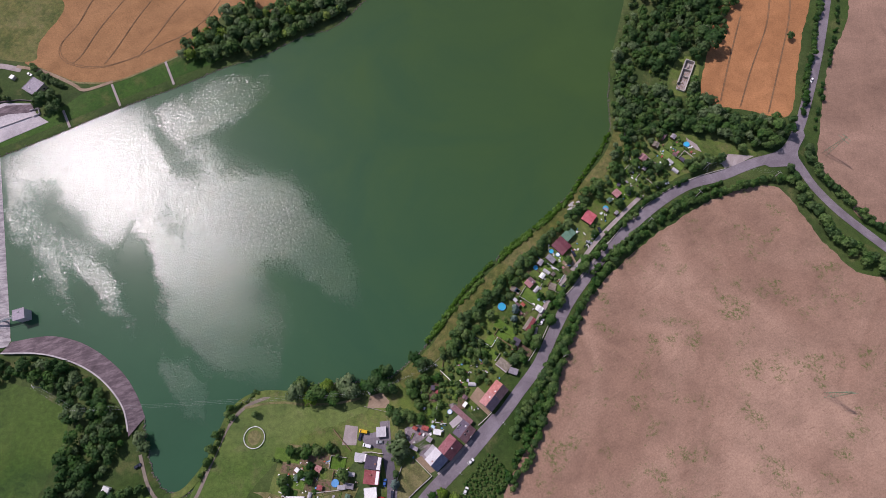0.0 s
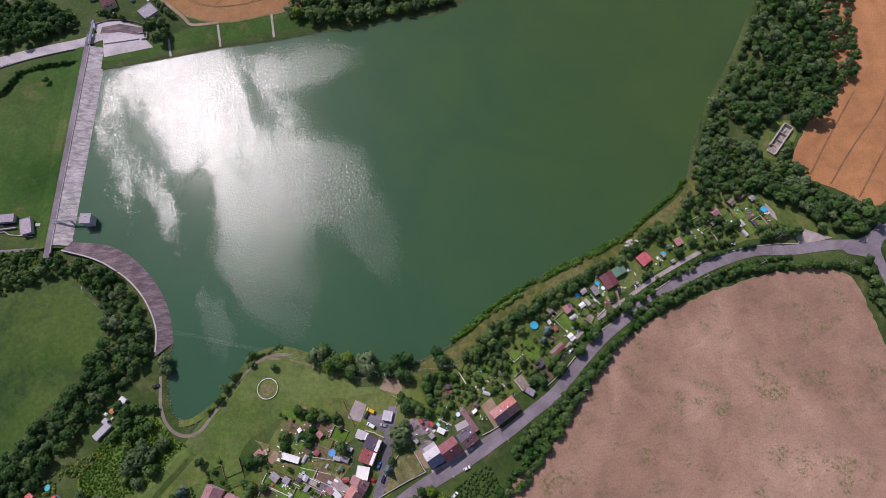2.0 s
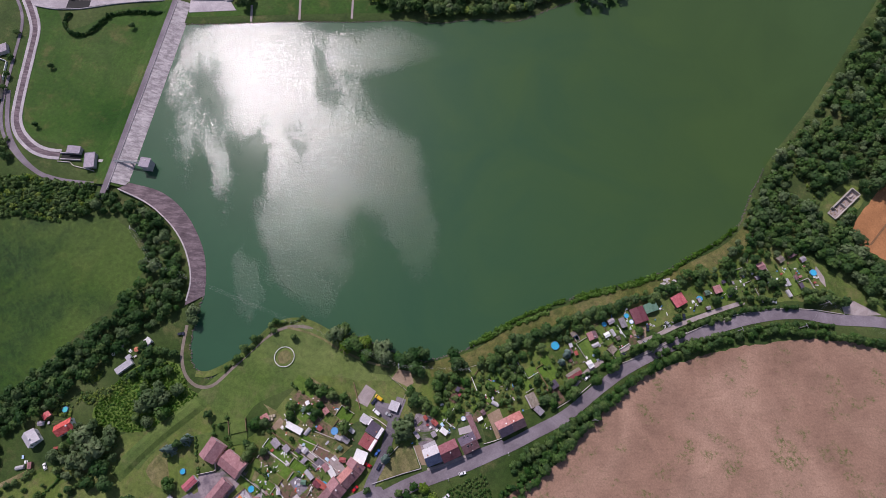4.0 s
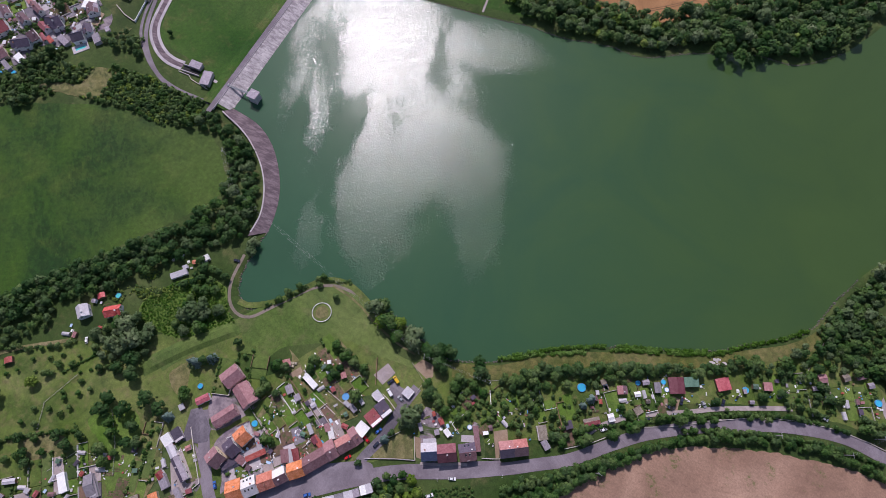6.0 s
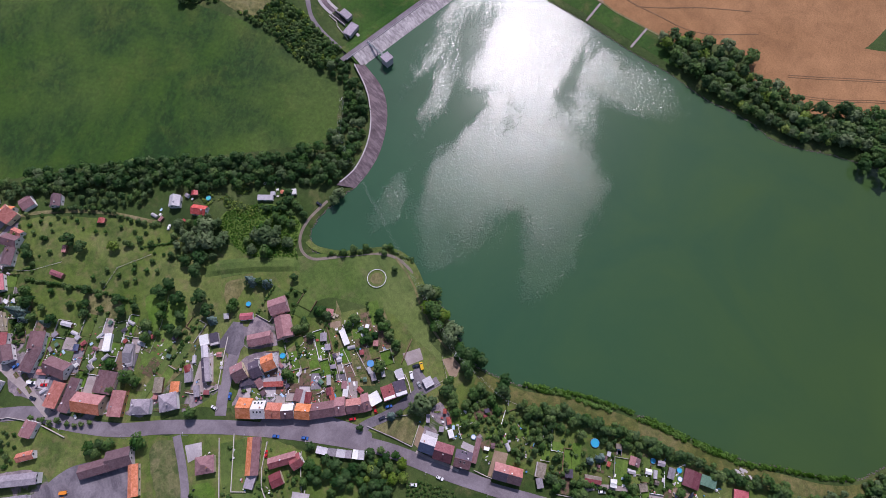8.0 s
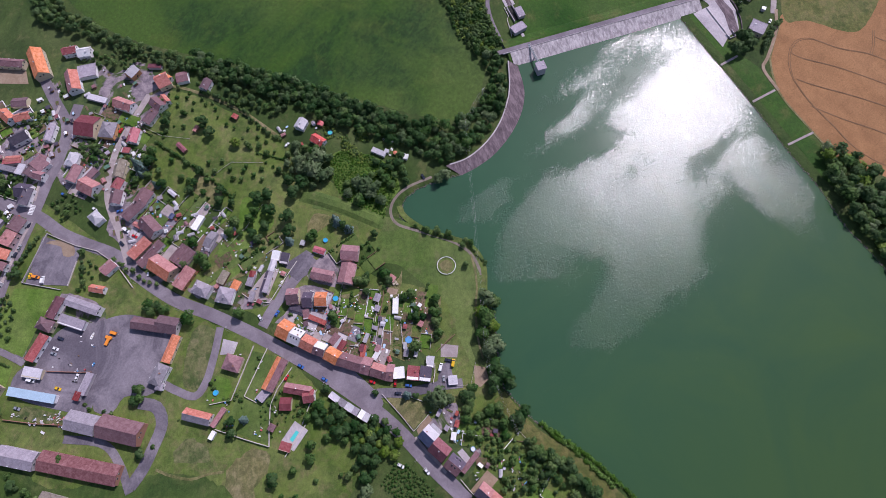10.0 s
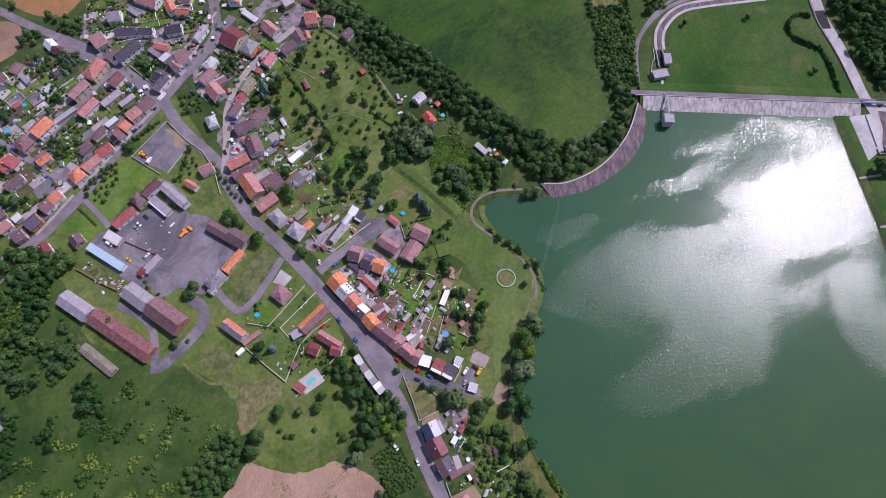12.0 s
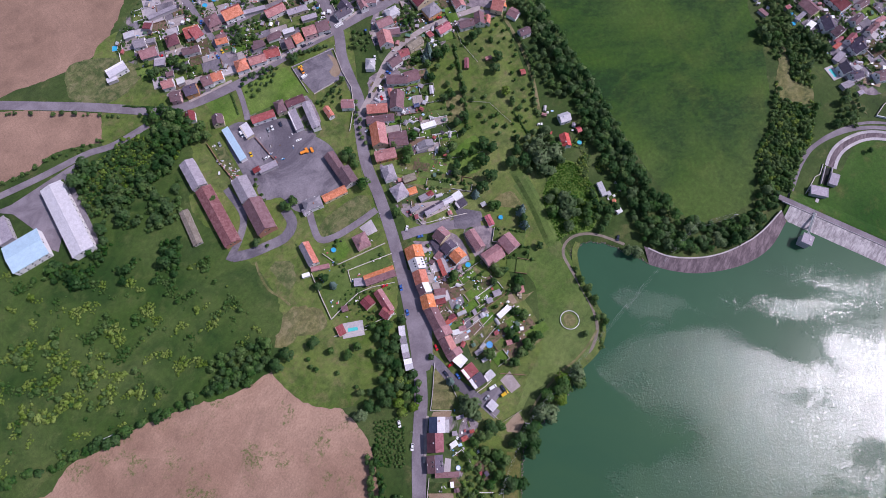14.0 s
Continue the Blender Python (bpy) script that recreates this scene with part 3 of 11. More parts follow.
def house(x, y, length, width, turn, h, roof, wall="plaster_white", pitch=36.0, form="gable", label="", category="house", chimneys=1, windows=True, skylights=0, name="house", group="", over=0.35):
    """A building: walls with gables, roof planes with eaves, chimneys, windows and a door. length runs along the ridge."""
    rng = random.Random(int(abs(x * 31 + y * 17) * 10))
    top = empty(name, x, y, 0, turn, label=label, category=category, group=group)
    FOOT.append((x, y, math.hypot(length, width) / 2 * 0.8))
    L, W = max(length - 2 * over, 1.2), max(width - 2 * over, 1.2)
    rise = math.tan(radians(pitch)) * W / 2
    bm = bmesh.new()
    ring = [(-L / 2, -W / 2), (L / 2, -W / 2), (L / 2, W / 2), (-L / 2, W / 2)]
    low = [bm.verts.new((*p, -0.3)) for p in ring]
    high = [bm.verts.new((*p, h)) for p in ring]
    for k in range(4):
        bm.faces.new((low[k], low[(k + 1) % 4], high[(k + 1) % 4], high[k]))
    if form == "gable":
        r0, r1 = bm.verts.new((-L / 2, 0, h + rise)), bm.verts.new((L / 2, 0, h + rise))
        bm.faces.new((high[1], high[2], r1))
        bm.faces.new((high[3], high[0], r0))
    bm.faces.new(high)
    part("wall", bm, M[wall], top)
    bm, t = bmesh.new(), 0.18
    e = over
    drop = math.tan(radians(pitch)) * e
    X, Y, z0 = L / 2 + e * 0.8, W / 2 + e, h - drop + t
    if form == "gable":
        zt = h + rise + t
        slab_quad(bm, (-X, -Y, z0), (X, -Y, z0), (X, 0, zt), (-X, 0, zt), t)
        slab_quad(bm, (X, Y, z0), (-X, Y, z0), (-X, 0, zt), (X, 0, zt), t)
        rod(bm, (-X, 0, zt), (X, 0, zt), 0.14, 6)
    elif form == "hip":
        zt = h + math.tan(radians(pitch)) * W / 2 + t
        r = max(X - Y * 0.95, 0.05)
        slab_quad(bm, (-X, -Y, z0), (X, -Y, z0), (r, 0, zt), (-r, 0, zt), t)
        slab_quad(bm, (X, Y, z0), (-X, Y, z0), (-r, 0, zt), (r, 0, zt), t)
        slab_tri(bm, (X, -Y, z0), (X, Y, z0), (r, 0, zt), t)
        slab_tri(bm, (-X, Y, z0), (-X, -Y, z0), (-r, 0, zt), t)
    elif form == "shed":
        tilt = math.tan(radians(6)) * Y
        slab_quad(bm, (-X, -Y, h + 0.25 - tilt), (X, -Y, h + 0.25 - tilt), (X, Y, h + 0.25 + tilt), (-X, Y, h + 0.25 + tilt), 0.2 + tilt)
    else:
        slab_quad(bm, (-X, -Y, h + 0.3), (X, -Y, h + 0.3), (X, Y, h + 0.3), (-X, Y, h + 0.3), 0.35)
        for a in ((-X, -Y, -X + 0.25, Y), (X - 0.25, -Y, X, Y), (-X + 0.25, -Y, X - 0.25, -Y + 0.25), (-X + 0.25, Y - 0.25, X - 0.25, Y)):
            box(bm, a[0], a[1], h + 0.3, a[2], a[3], h + 0.5)
    covering = part("roof", bm, [M[r] for r in roof] if isinstance(roof, tuple) else M[roof], top)
    if isinstance(roof, tuple):
        for f in covering.data.polygons[6:12]:
            f.material_index = 1
    tan = math.tan(radians(pitch))
    for k in range(chimneys):
        cx, cy = rng.uniform(-0.32, 0.32) * L, rng.choice((-1, 1)) * rng.uniform(0.06, 0.2) * W
        zc = h + (W / 2 - abs(cy)) * tan if form in ("gable", "hip") else h
        bm = bmesh.new()
        box(bm, cx - 0.32, cy - 0.32, zc - 0.4, cx + 0.32, cy + 0.32, zc + 1.1)
        box(bm, cx - 0.4, cy - 0.4, zc + 1.1, cx + 0.4, cy + 0.4, zc + 1.22)
        part("chimney", bm, M[rng.choice(("brick", "plaster_grey", "plaster_white"))], covering)
    for k in range(skylights):
        sx, side = (k // 2 - (skylights // 2 - 1) / 2) * min(2.4, L / (skylights // 2 + 1)), (-1, 1)[k % 2]
        sy = side * W * 0.27
        s = part("skylight", skylight_mesh(), None, covering)
        s.matrix_basis = pose(sx, sy, h + (W / 2 - abs(sy)) * tan + t, -side * pitch if form != "flat" else 0, 0, 0)
    if windows and h >= 2.4:
        floors = [0.9] if h < 4.6 else [0.9, 3.6]
        for side in (-1, 1):
            count = max(1, int(L / 5.0))
            for f in floors:
                for k in range(count):
                    wx = (k + 0.5) * L / count - L / 2
                    o = part("window", window_mesh(1.2, 1.4), None, top)
                    o.matrix_basis = pose(wx, side * W / 2, f, 0, 0, 0 if side < 0 else 180)
        if form == "gable":
            for side in (-1, 1):
                for wy in ((-1.4, 1.4) if W > 6 else (0,)):
                    o = part("window", window_mesh(1.2, 1.4), None, top)
                    o.matrix_basis = pose(side * L / 2, wy, h - 0.9, 0, 0, 90 * side)
    if h >= 2.0 and category != "garage":
        bm = bmesh.new()
        dx = rng.uniform(-0.25, 0.25) * L + (1.6 if windows else 0)
        box(bm, dx - 0.5, -W / 2 - 0.06, 0, dx + 0.5, -W / 2 + 0.05, 2.0)
        part("door", bm, M["timber"], top)
    return top


def shed(x, y, length, width, turn, roof="brown", wall="timber", h=2.1, form="gable", label="small timber garden shed with a pitched roof", category="shed"):
    return house(x, y, length, width, turn, h, roof, wall, 22, form, label, category, 0, False, 0, "garden_shed", "garden sheds", 0.2)


# -- trees --
def tuft(bm, p, out, size, rng):
    """A leafy clump: a crumpled fan of five blades that faces outward."""
    out = (out + Vector((rng.uniform(-0.6, 0.6), rng.uniform(-0.6, 0.6), rng.uniform(-0.2, 0.7)))).normalized()
    a = out.orthogonal().normalized()
    b = out.cross(a)
    mid = bm.verts.new(p + out * size * 0.35)
    spin = rng.uniform(0, 6.28)
    ring = []
    for k in range(5):
        w = spin + k * 1.2566
        ring.append(bm.verts.new(p + (a * math.cos(w) + b * math.sin(w)) * size * rng.uniform(0.45, 0.75) - out * size * rng.uniform(0.0, 0.35)))
    for k in range(5):
        bm.faces.new((mid, ring[k], ring[(k + 1) % 5]))


def crown_leaves(seed, height, radius, base, count, size, lobes=6, cone=False):
    """Points, triangles and shading normals of a crown: many small folded sprays on a few lobes of uneven size."""
    rng = np.random.default_rng(seed)
    if cone:
        f = rng.random(count) ** 0.6
        w = rng.uniform(0, 6.283, count)
        r = radius * f * rng.uniform(0.72, 1.06, count) * (1 + 0.12 * np.sin(w * 7))
        p = np.stack([r * np.cos(w), r * np.sin(w), base + (height - base) * (1 - f)], -1)
        out = np.stack([np.cos(w), np.sin(w), np.full(count, 0.6)], -1)
    else:
        mid = base + (height - base) * 0.5
        squash = (height - base) / (2.2 * radius)
        w = np.arange(lobes) * 6.283 / lobes + rng.uniform(-0.5, 0.5, lobes)
        d = radius * rng.uniform(0.28, 0.66, lobes)
        blob = np.stack([d * np.cos(w), d * np.sin(w), mid + (height - base) * rng.uniform(-0.22, 0.16, lobes), radius * rng.uniform(0.30, 0.56, lobes)], -1)
        top = np.array([[rng.uniform(-0.12, 0.12) * radius, rng.uniform(-0.12, 0.12) * radius, mid + (height - base) * 0.16, radius * 0.58]])
        # twigs that reach out of the round outline
        w = rng.uniform(0, 6.283, lobes)
        d = radius * rng.uniform(0.62, 0.92, lobes)
        twig = np.stack([d * np.cos(w), d * np.sin(w), mid + (height - base) * rng.uniform(-0.25, 0.12, lobes), radius * rng.uniform(0.14, 0.24, lobes)], -1)
        blob = np.concatenate([blob, top, twig])
        share = blob[:, 3] ** 2
        b = blob[rng.choice(len(blob), count, p=share / share.sum())]
        w, u = rng.uniform(0, 6.283, count), rng.uniform(-0.4, 1.0, count)
        q = np.sqrt(1 - u * u)
        out = np.stack([q * np.cos(w), q * np.sin(w), u], -1)
        p = b[:, :3] + out * b[:, 3:] * np.array([1, 1, squash]) * rng.uniform(0.70, 1.10, (count, 1))
        # the shading follows the lobe and, more weakly, the crown as a whole
        whole = p - np.array([0, 0, mid - (height - base) * 0.25])
        out = out + 0.5 * whole / (np.linalg.norm(whole, axis=1, keepdims=True) + 1e-6)
    out /= np.linalg.norm(out, axis=1, keepdims=True)
    face = out + rng.normal(0, 0.45, (count, 3)) + np.array([0, 0, 0.25])
    face /= np.linalg.norm(face, axis=1, keepdims=True)
    a = np.cross(face, rng.normal(0, 1, (count, 3)))
    a /= np.linalg.norm(a, axis=1, keepdims=True) + 1e-9
    c = np.cross(face, a)
    s = size * rng.uniform(0.55, 1.35, (count, 1))
    fold = face * s * rng.uniform(0.05, 0.35, (count, 1))
    V = np.stack([p + a * s * 0.62, p + c * s * rng.uniform(0.35, 0.6, (count, 1)) - fold, p - a * s * rng.uniform(0.45, 0.7, (count, 1)), p - c * s * rng.uniform(0.35, 0.6, (count, 1)) - fold], 1).reshape(-1, 3)
    k = np.arange(count)[:, None] * 4
    F = np.concatenate([k + np.array([[0, 1, 2]]), k + np.array([[0, 2, 3]])], 1).reshape(-1, 3)
    N = 0.85 * out + 0.4 * face + np.array([0, 0, 0.1])
    N /= np.linalg.norm(N, axis=1, keepdims=True)
    return V, F, np.repeat(N, 4, 0)


def leaf_mesh(name, V, F, N, mats, slots=None):
    """A mesh of triangles from arrays, with its shading normals."""
    me = bpy.data.meshes.new(name)
    me.vertices.add(len(V))
    me.vertices.foreach_set("co", V.ravel())
    me.loops.add(len(F) * 3)
    me.loops.foreach_set("vertex_index", F.ravel())
    me.polygons.add(len(F))
    me.polygons.foreach_set("loop_start", np.arange(len(F)) * 3)
    for m in mats:
        me.materials.append(m)
    if slots is not None:
        me.polygons.foreach_set("material_index", slots)
    me.polygons.foreach_set("use_smooth", np.ones(len(F), bool))
    me.update(calc_edges=True)
    me.attributes.new("custom_normal", "FLOAT_VECTOR", "POINT").data.foreach_set("vector", N.astype(np.float32).ravel())
    return me


def crown_mesh(name, mat, seed, *form):
    return leaf_mesh(name, *crown_leaves(seed, *form), [mat])


def trunk_mesh(seed, height, r):
    rng = random.Random(seed)
    bm = bmesh.new()
    top = Vector((rng.uniform(-0.3, 0.3), rng.uniform(-0.3, 0.3), height))
    tube(bm, 0, 0, -0.2, height * 0.6, r, r * 0.65, 7)
    for k in range(4):
        w = k * 1.57 + rng.uniform(-0.4, 0.4)
        rod(bm, (0, 0, height * (0.42 + 0.05 * k)), (math.cos(w) * height * 0.28, math.sin(w) * height * 0.28, height * rng.uniform(0.7, 0.85)), r * 0.35)
    rod(bm, (0, 0, height * 0.55), top, r * 0.5)
    return mesh_of("trunk", bm, M["bark"])


TREES = {}


def make_tree(kind, name, label, mat, seed, height, radius, base, count, size, lobes=6, cone=False, category="tree"):
    t = empty(name, 0, 0, -50, 0, label=label, category=category, group=label)
    part("trunk" if category == "tree" else "stem", trunk_mesh(seed, height * 0.8, radius * 0.075), None, t)
    part("crown" if category == "tree" else "foliage", crown_mesh("crown", M[mat], seed, height, radius, base, count, size, lobes, cone), None, t)
    TREES.setdefault(kind, []).append(t)


for k in range(4):
    make_tree("dark", "tree", "dense dark green deciduous tree with a rounded crown", "leaf_a", 10 + k, 9.0, 4.0, 1.2, 520, 0.98, 5 + k % 3)
for k in range(4):
    make_tree("mid", "tree", "mid-green deciduous tree with an uneven leafy crown", "leaf_b", 20 + k, 8.0, 3.6, 1.0, 480, 0.88, 5 + k % 3)
for k in range(3):
    make_tree("willow", "willow_tree", "pale grey-green willow with a wide loose crown", "leaf_c", 30 + k, 9.0, 4.2, 0.8, 560, 0.92, 7)
for k in range(2):
    make_tree("bright", "tree", "bright yellow-green leafy tree", "leaf_d", 40 + k, 5.5, 2.8, 0.5, 460, 0.68, 6)
for k in range(2):
    make_tree("spruce", "spruce_tree", "blue-grey spruce with a pointed crown", "leaf_e", 50 + k, 9.5, 2.6, 0.4, 520, 0.72, 5, True)
for k in range(3):
    make_tree("bush", "bush", "low rounded green garden bush", "leaf_b", 60 + k, 2.2, 1.5, 0.0, 130, 0.62, 5, False, "bush")
for k in range(2):
    make_tree("scrub", "bush", "yellow-green wild scrub bush in rough grass", "leaf_d", 70 + k, 2.6, 1.9, 0.0, 170, 0.66, 5, False, "bush")
for k in range(3):
    make_tree("fruit", "fruit_tree", "small round fruit tree on orchard grass", "leaf_b", 80 + k, 4.2, 2.0, 0.7, 220, 0.68, 5)
BASE_RADIUS = dict(dark=4.0, mid=3.6, willow=4.2, bright=2.8, spruce=2.6, bush=1.5, scrub=1.9, fruit=2.0)
PLANTED = []
tree_rng = random.Random(77)


COUNTS, OVERFLOW, POOLS = {}, [], []


# open spots in the wood round the ruin: x, y, radius
CLEARINGS = [(182.5, 240.5, 4.0), (186, 247, 4.5), (189.5, 253, 4.5), (193.5, 260, 4.5), (156, 253, 6.0), (164, 247, 4.0), (174, 247, 2.0), (178, 256, 2.0), (171, 315, 4.5), (157, 313, 3.0)]


def over_pool(x, y, r):
    return any((x - a) ** 2 + (y - b) ** 2 < (c + r * 0.85) ** 2 for a, b, c in POOLS + CLEARINGS)


def plant(x, y, kind="mid", radius=None, z=0.0, most=205):
    """One tree or bush; radius is that of its crown. Past so many of a name the rest goes into one joined mesh."""
    radius = radius or BASE_RADIUS[kind] * tree_rng.uniform(0.8, 1.2)
    if over_pool(x, y, radius):
        return None
    name = TREES[kind][0].name.split(".")[0]
    if COUNTS.get(name, 0) >= most:
        OVERFLOW.append((x, y, "bush" if kind == "fruit" else "dark" if kind == "spruce" else kind, radius))
        return None
    COUNTS[name] = COUNTS.get(name, 0) + 1
    src = tree_rng.choice(TREES[kind])
    s = (radius or BASE_RADIUS[kind] * tree_rng.uniform(0.8, 1.2)) / BASE_RADIUS[kind]
    ob = copy_thing(src, pose(x, y, z, 0, 0, tree_rng.uniform(0, 360)))
    ob.scale = (s * tree_rng.uniform(0.9, 1.1), s * tree_rng.uniform(0.9, 1.1), s * tree_rng.uniform(0.85, 1.1))
    PLANTED.append((x, y, s * BASE_RADIUS[kind]))
    return ob


def crown_arrays(kind, seed):
    """The plain arrays of a lighter crown, for woods that are one joined mesh."""
    mat, *form = WOOD_FORMS[kind]
    return *crown_leaves(seed, *form), mat


WOOD_FORMS = dict(
    dark=("leaf_a", 9.0, 4.0, 1.0, 260, 1.25, 6), mid=("leaf_b", 8.0, 3.6, 0.8, 240, 1.15, 6), willow=("leaf_c", 9.0, 4.2, 0.6, 270, 1.2, 7),
    bright=("leaf_d", 5.5, 2.8, 0.3, 180, 0.95, 6), bush=("leaf_b", 2.2, 1.5, 0.0, 46, 0.85, 5), scrub=("leaf_d", 2.6, 1.9, 0.0, 62, 0.85, 5),
    crop=("crop", 0.9, 0.7, 0.0, 9, 0.6, 4), reed=("reed_leaf", 1.5, 1.5, 0.0, 44, 0.75, 6),
)
WOOD_CACHE = {}


def wood(name, label, category, spots):
    """Many plants as ONE mesh: (x, y, kind, radius)."""
    rng = random.Random(len(spots))
    verts, faces, normals, slots, mats, at = [], [], [], [], [], 0
    for x, y, kind, r in spots:
        if over_pool(x, y, r):
            continue
        key = (kind, rng.randrange(6))
        if key not in WOOD_CACHE:
            WOOD_CACHE[key] = crown_arrays(kind, 200 + key[1] * 7 + len(kind))
        v, f, n, mat = WOOD_CACHE[key]
        s, w, tall = r / WOOD_FORMS[kind][2], rng.uniform(0, 6.283), rng.uniform(0.7, 1.3)
        c, d = math.cos(w), math.sin(w)
        turn = np.array([[c, d, 0], [-d, c, 0], [0, 0, 1]])
        verts.append(v @ turn * np.array([s, s, s * tall]) + np.array([x, y, 0]))
        normals.append(n @ turn)
        faces.append(f + at)
        at += len(v)
        if mat not in mats:
            mats.append(mat)
        slots.append(np.full(len(f), mats.index(mat)))
    me = leaf_mesh(name, np.concatenate(verts), np.concatenate(faces), np.concatenate(normals), [M[m] for m in mats], np.concatenate(slots))
    return tagged(new(name, me), label, category, "", "stuff")


# the orchard behind the street, planted tree by tree
ORCHARD = [(-195.2, -213.7), (-221.2, -205.2), (-235.1, -201.5), (-260.8, -177.3), (-195.4, -116.5), (-163.2, -95.1), (-136.1, -128.8), (-129.8, -152.2), (-139.7, -174.4), (-151.2, -184.0)]
# lawns that no grove or undergrowth fills
OPEN = [
    ORCHARD,
    [(-248.2, -212.7), (-268.1, -197.5), (-254.4, -163.7), (-208.8, -107.9), (-188.9, -110.2), (-192.5, -123.6), (-190.1, -142.2), (-191.7, -160.8), (-217.1, -186)],
    [(-409.6, -17.6), (-401.4, -5.2), (-387.5, 5.6), (-390.6, 22.3), (-373.6, 29.6), (-366.5, 8.0), (-380.5, -3.5)],
    [(-142, -158), (-168, -146), (-171, -134), (-154, -133), (-134, -147)],
    [(-172.0, -96.4), (-171.8, -75.1), (-162.7, -53.2), (-151.1, -37.6), (-145, -43), (-155, -60), (-163, -78), (-165, -95)],
]


def pack(pts, kinds, radius, gap, seed, tries=None, clear_of=()):
    """Spots inside a piece of the plan, as close as gap times their radii."""
    rng = random.Random(seed)
    xs, ys = [p[0] for p in pts], [p[1] for p in pts]
    box_area = (max(xs) - min(xs)) * (max(ys) - min(ys))
    mine, cell, grid = [], 2 * radius[1], {}
    for k in range(tries or int(box_area / (radius[0] ** 2) * 2.0)):
        x, y, r = rng.uniform(min(xs), max(xs)), rng.uniform(min(ys), max(ys)), radius[0] + (radius[1] - radius[0]) * rng.random() ** 1.4
        i, j = int(x // cell), int(y // cell)
        near = [q for a in (-1, 0, 1) for b in (-1, 0, 1) for q in grid.get((i + a, j + b), ())]
        if inside(pts, x, y) and not any(inside(q, x, y) for q in OPEN if q is not pts) and all((x - a) ** 2 + (y - b) ** 2 > ((r + c) * gap) ** 2 for a, b, c in near) and all((x - a) ** 2 + (y - b) ** 2 > (c + r * 0.6) ** 2 for a, b, c in clear_of):
            grid.setdefault((i, j), []).append((x, y, r))
            mine.append((x, y, rng.choice(kinds), r))
    return mine


def grove(pts, kinds, radius=(2.6, 4.6), gap=0.72, seed=1, stuff="", category="wood"):
    """Fills a piece of the plan with trees: single ones, or with a label one joined wood."""
    spots = pack(pts, kinds, radius, gap, seed)
    if stuff:
        return wood("woodland" if category == "wood" else category, stuff, category, spots) if spots else None
    for x, y, kind, r in spots:
        plant(x, y, kind, r)


def tree_row(pts, kinds, radius=(2.0, 3.5), gap=0.8, wide=1.0, seed=1, skip=0.0, stuff=""):
    """A hedge or line of trees along a line: single ones, or with a label one joined hedge."""
    rng = random.Random(seed)
    spots, k, out = along(curve_through(pts, False, 2.0), 0.5), 0, []
    while k < len(spots):
        p, r = spots[k][0], rng.uniform(*radius)
        if rng.random() >= skip and (seed > 200 or not inside(ORCHARD, p.x, p.y)):
            out.append((p.x + rng.uniform(-wide, wide), p.y + rng.uniform(-wide, wide), rng.choice(kinds), r))
        k += max(1, int(2 * r * gap / 0.5))
    if stuff:
        return wood("hedge", stuff, "hedge", out)
    for x, y, kind, r in out:
        plant(x, y, kind, r)


def single(kind, radius, pts, orchard=False):
    for x, y in pts:
        if not orchard and inside(ORCHARD, x, y):
            continue
        plant(x, y, kind, radius * tree_rng.uniform(0.9, 1.1), 0.0, 295)




def clumps(pts, kinds, radius, gap, seed, scale=0.03, keep=0.05):
    """Spots as of pack(), but only where a broad noise is high, so that plants stand in clumps."""
    out = []
    for x, y, kind, r in pack(pts, kinds, radius, gap, seed):
        f = noise.noise(Vector((x * scale, y * scale, seed * 3.7))) + 0.4 * noise.noise(Vector((x * scale * 3, y * scale * 3, seed)))
        if f > keep:
            out.append((x, y, kind, r * min(1.25, 0.75 + 1.2 * (f - keep))))
    return out


PLOTS = []


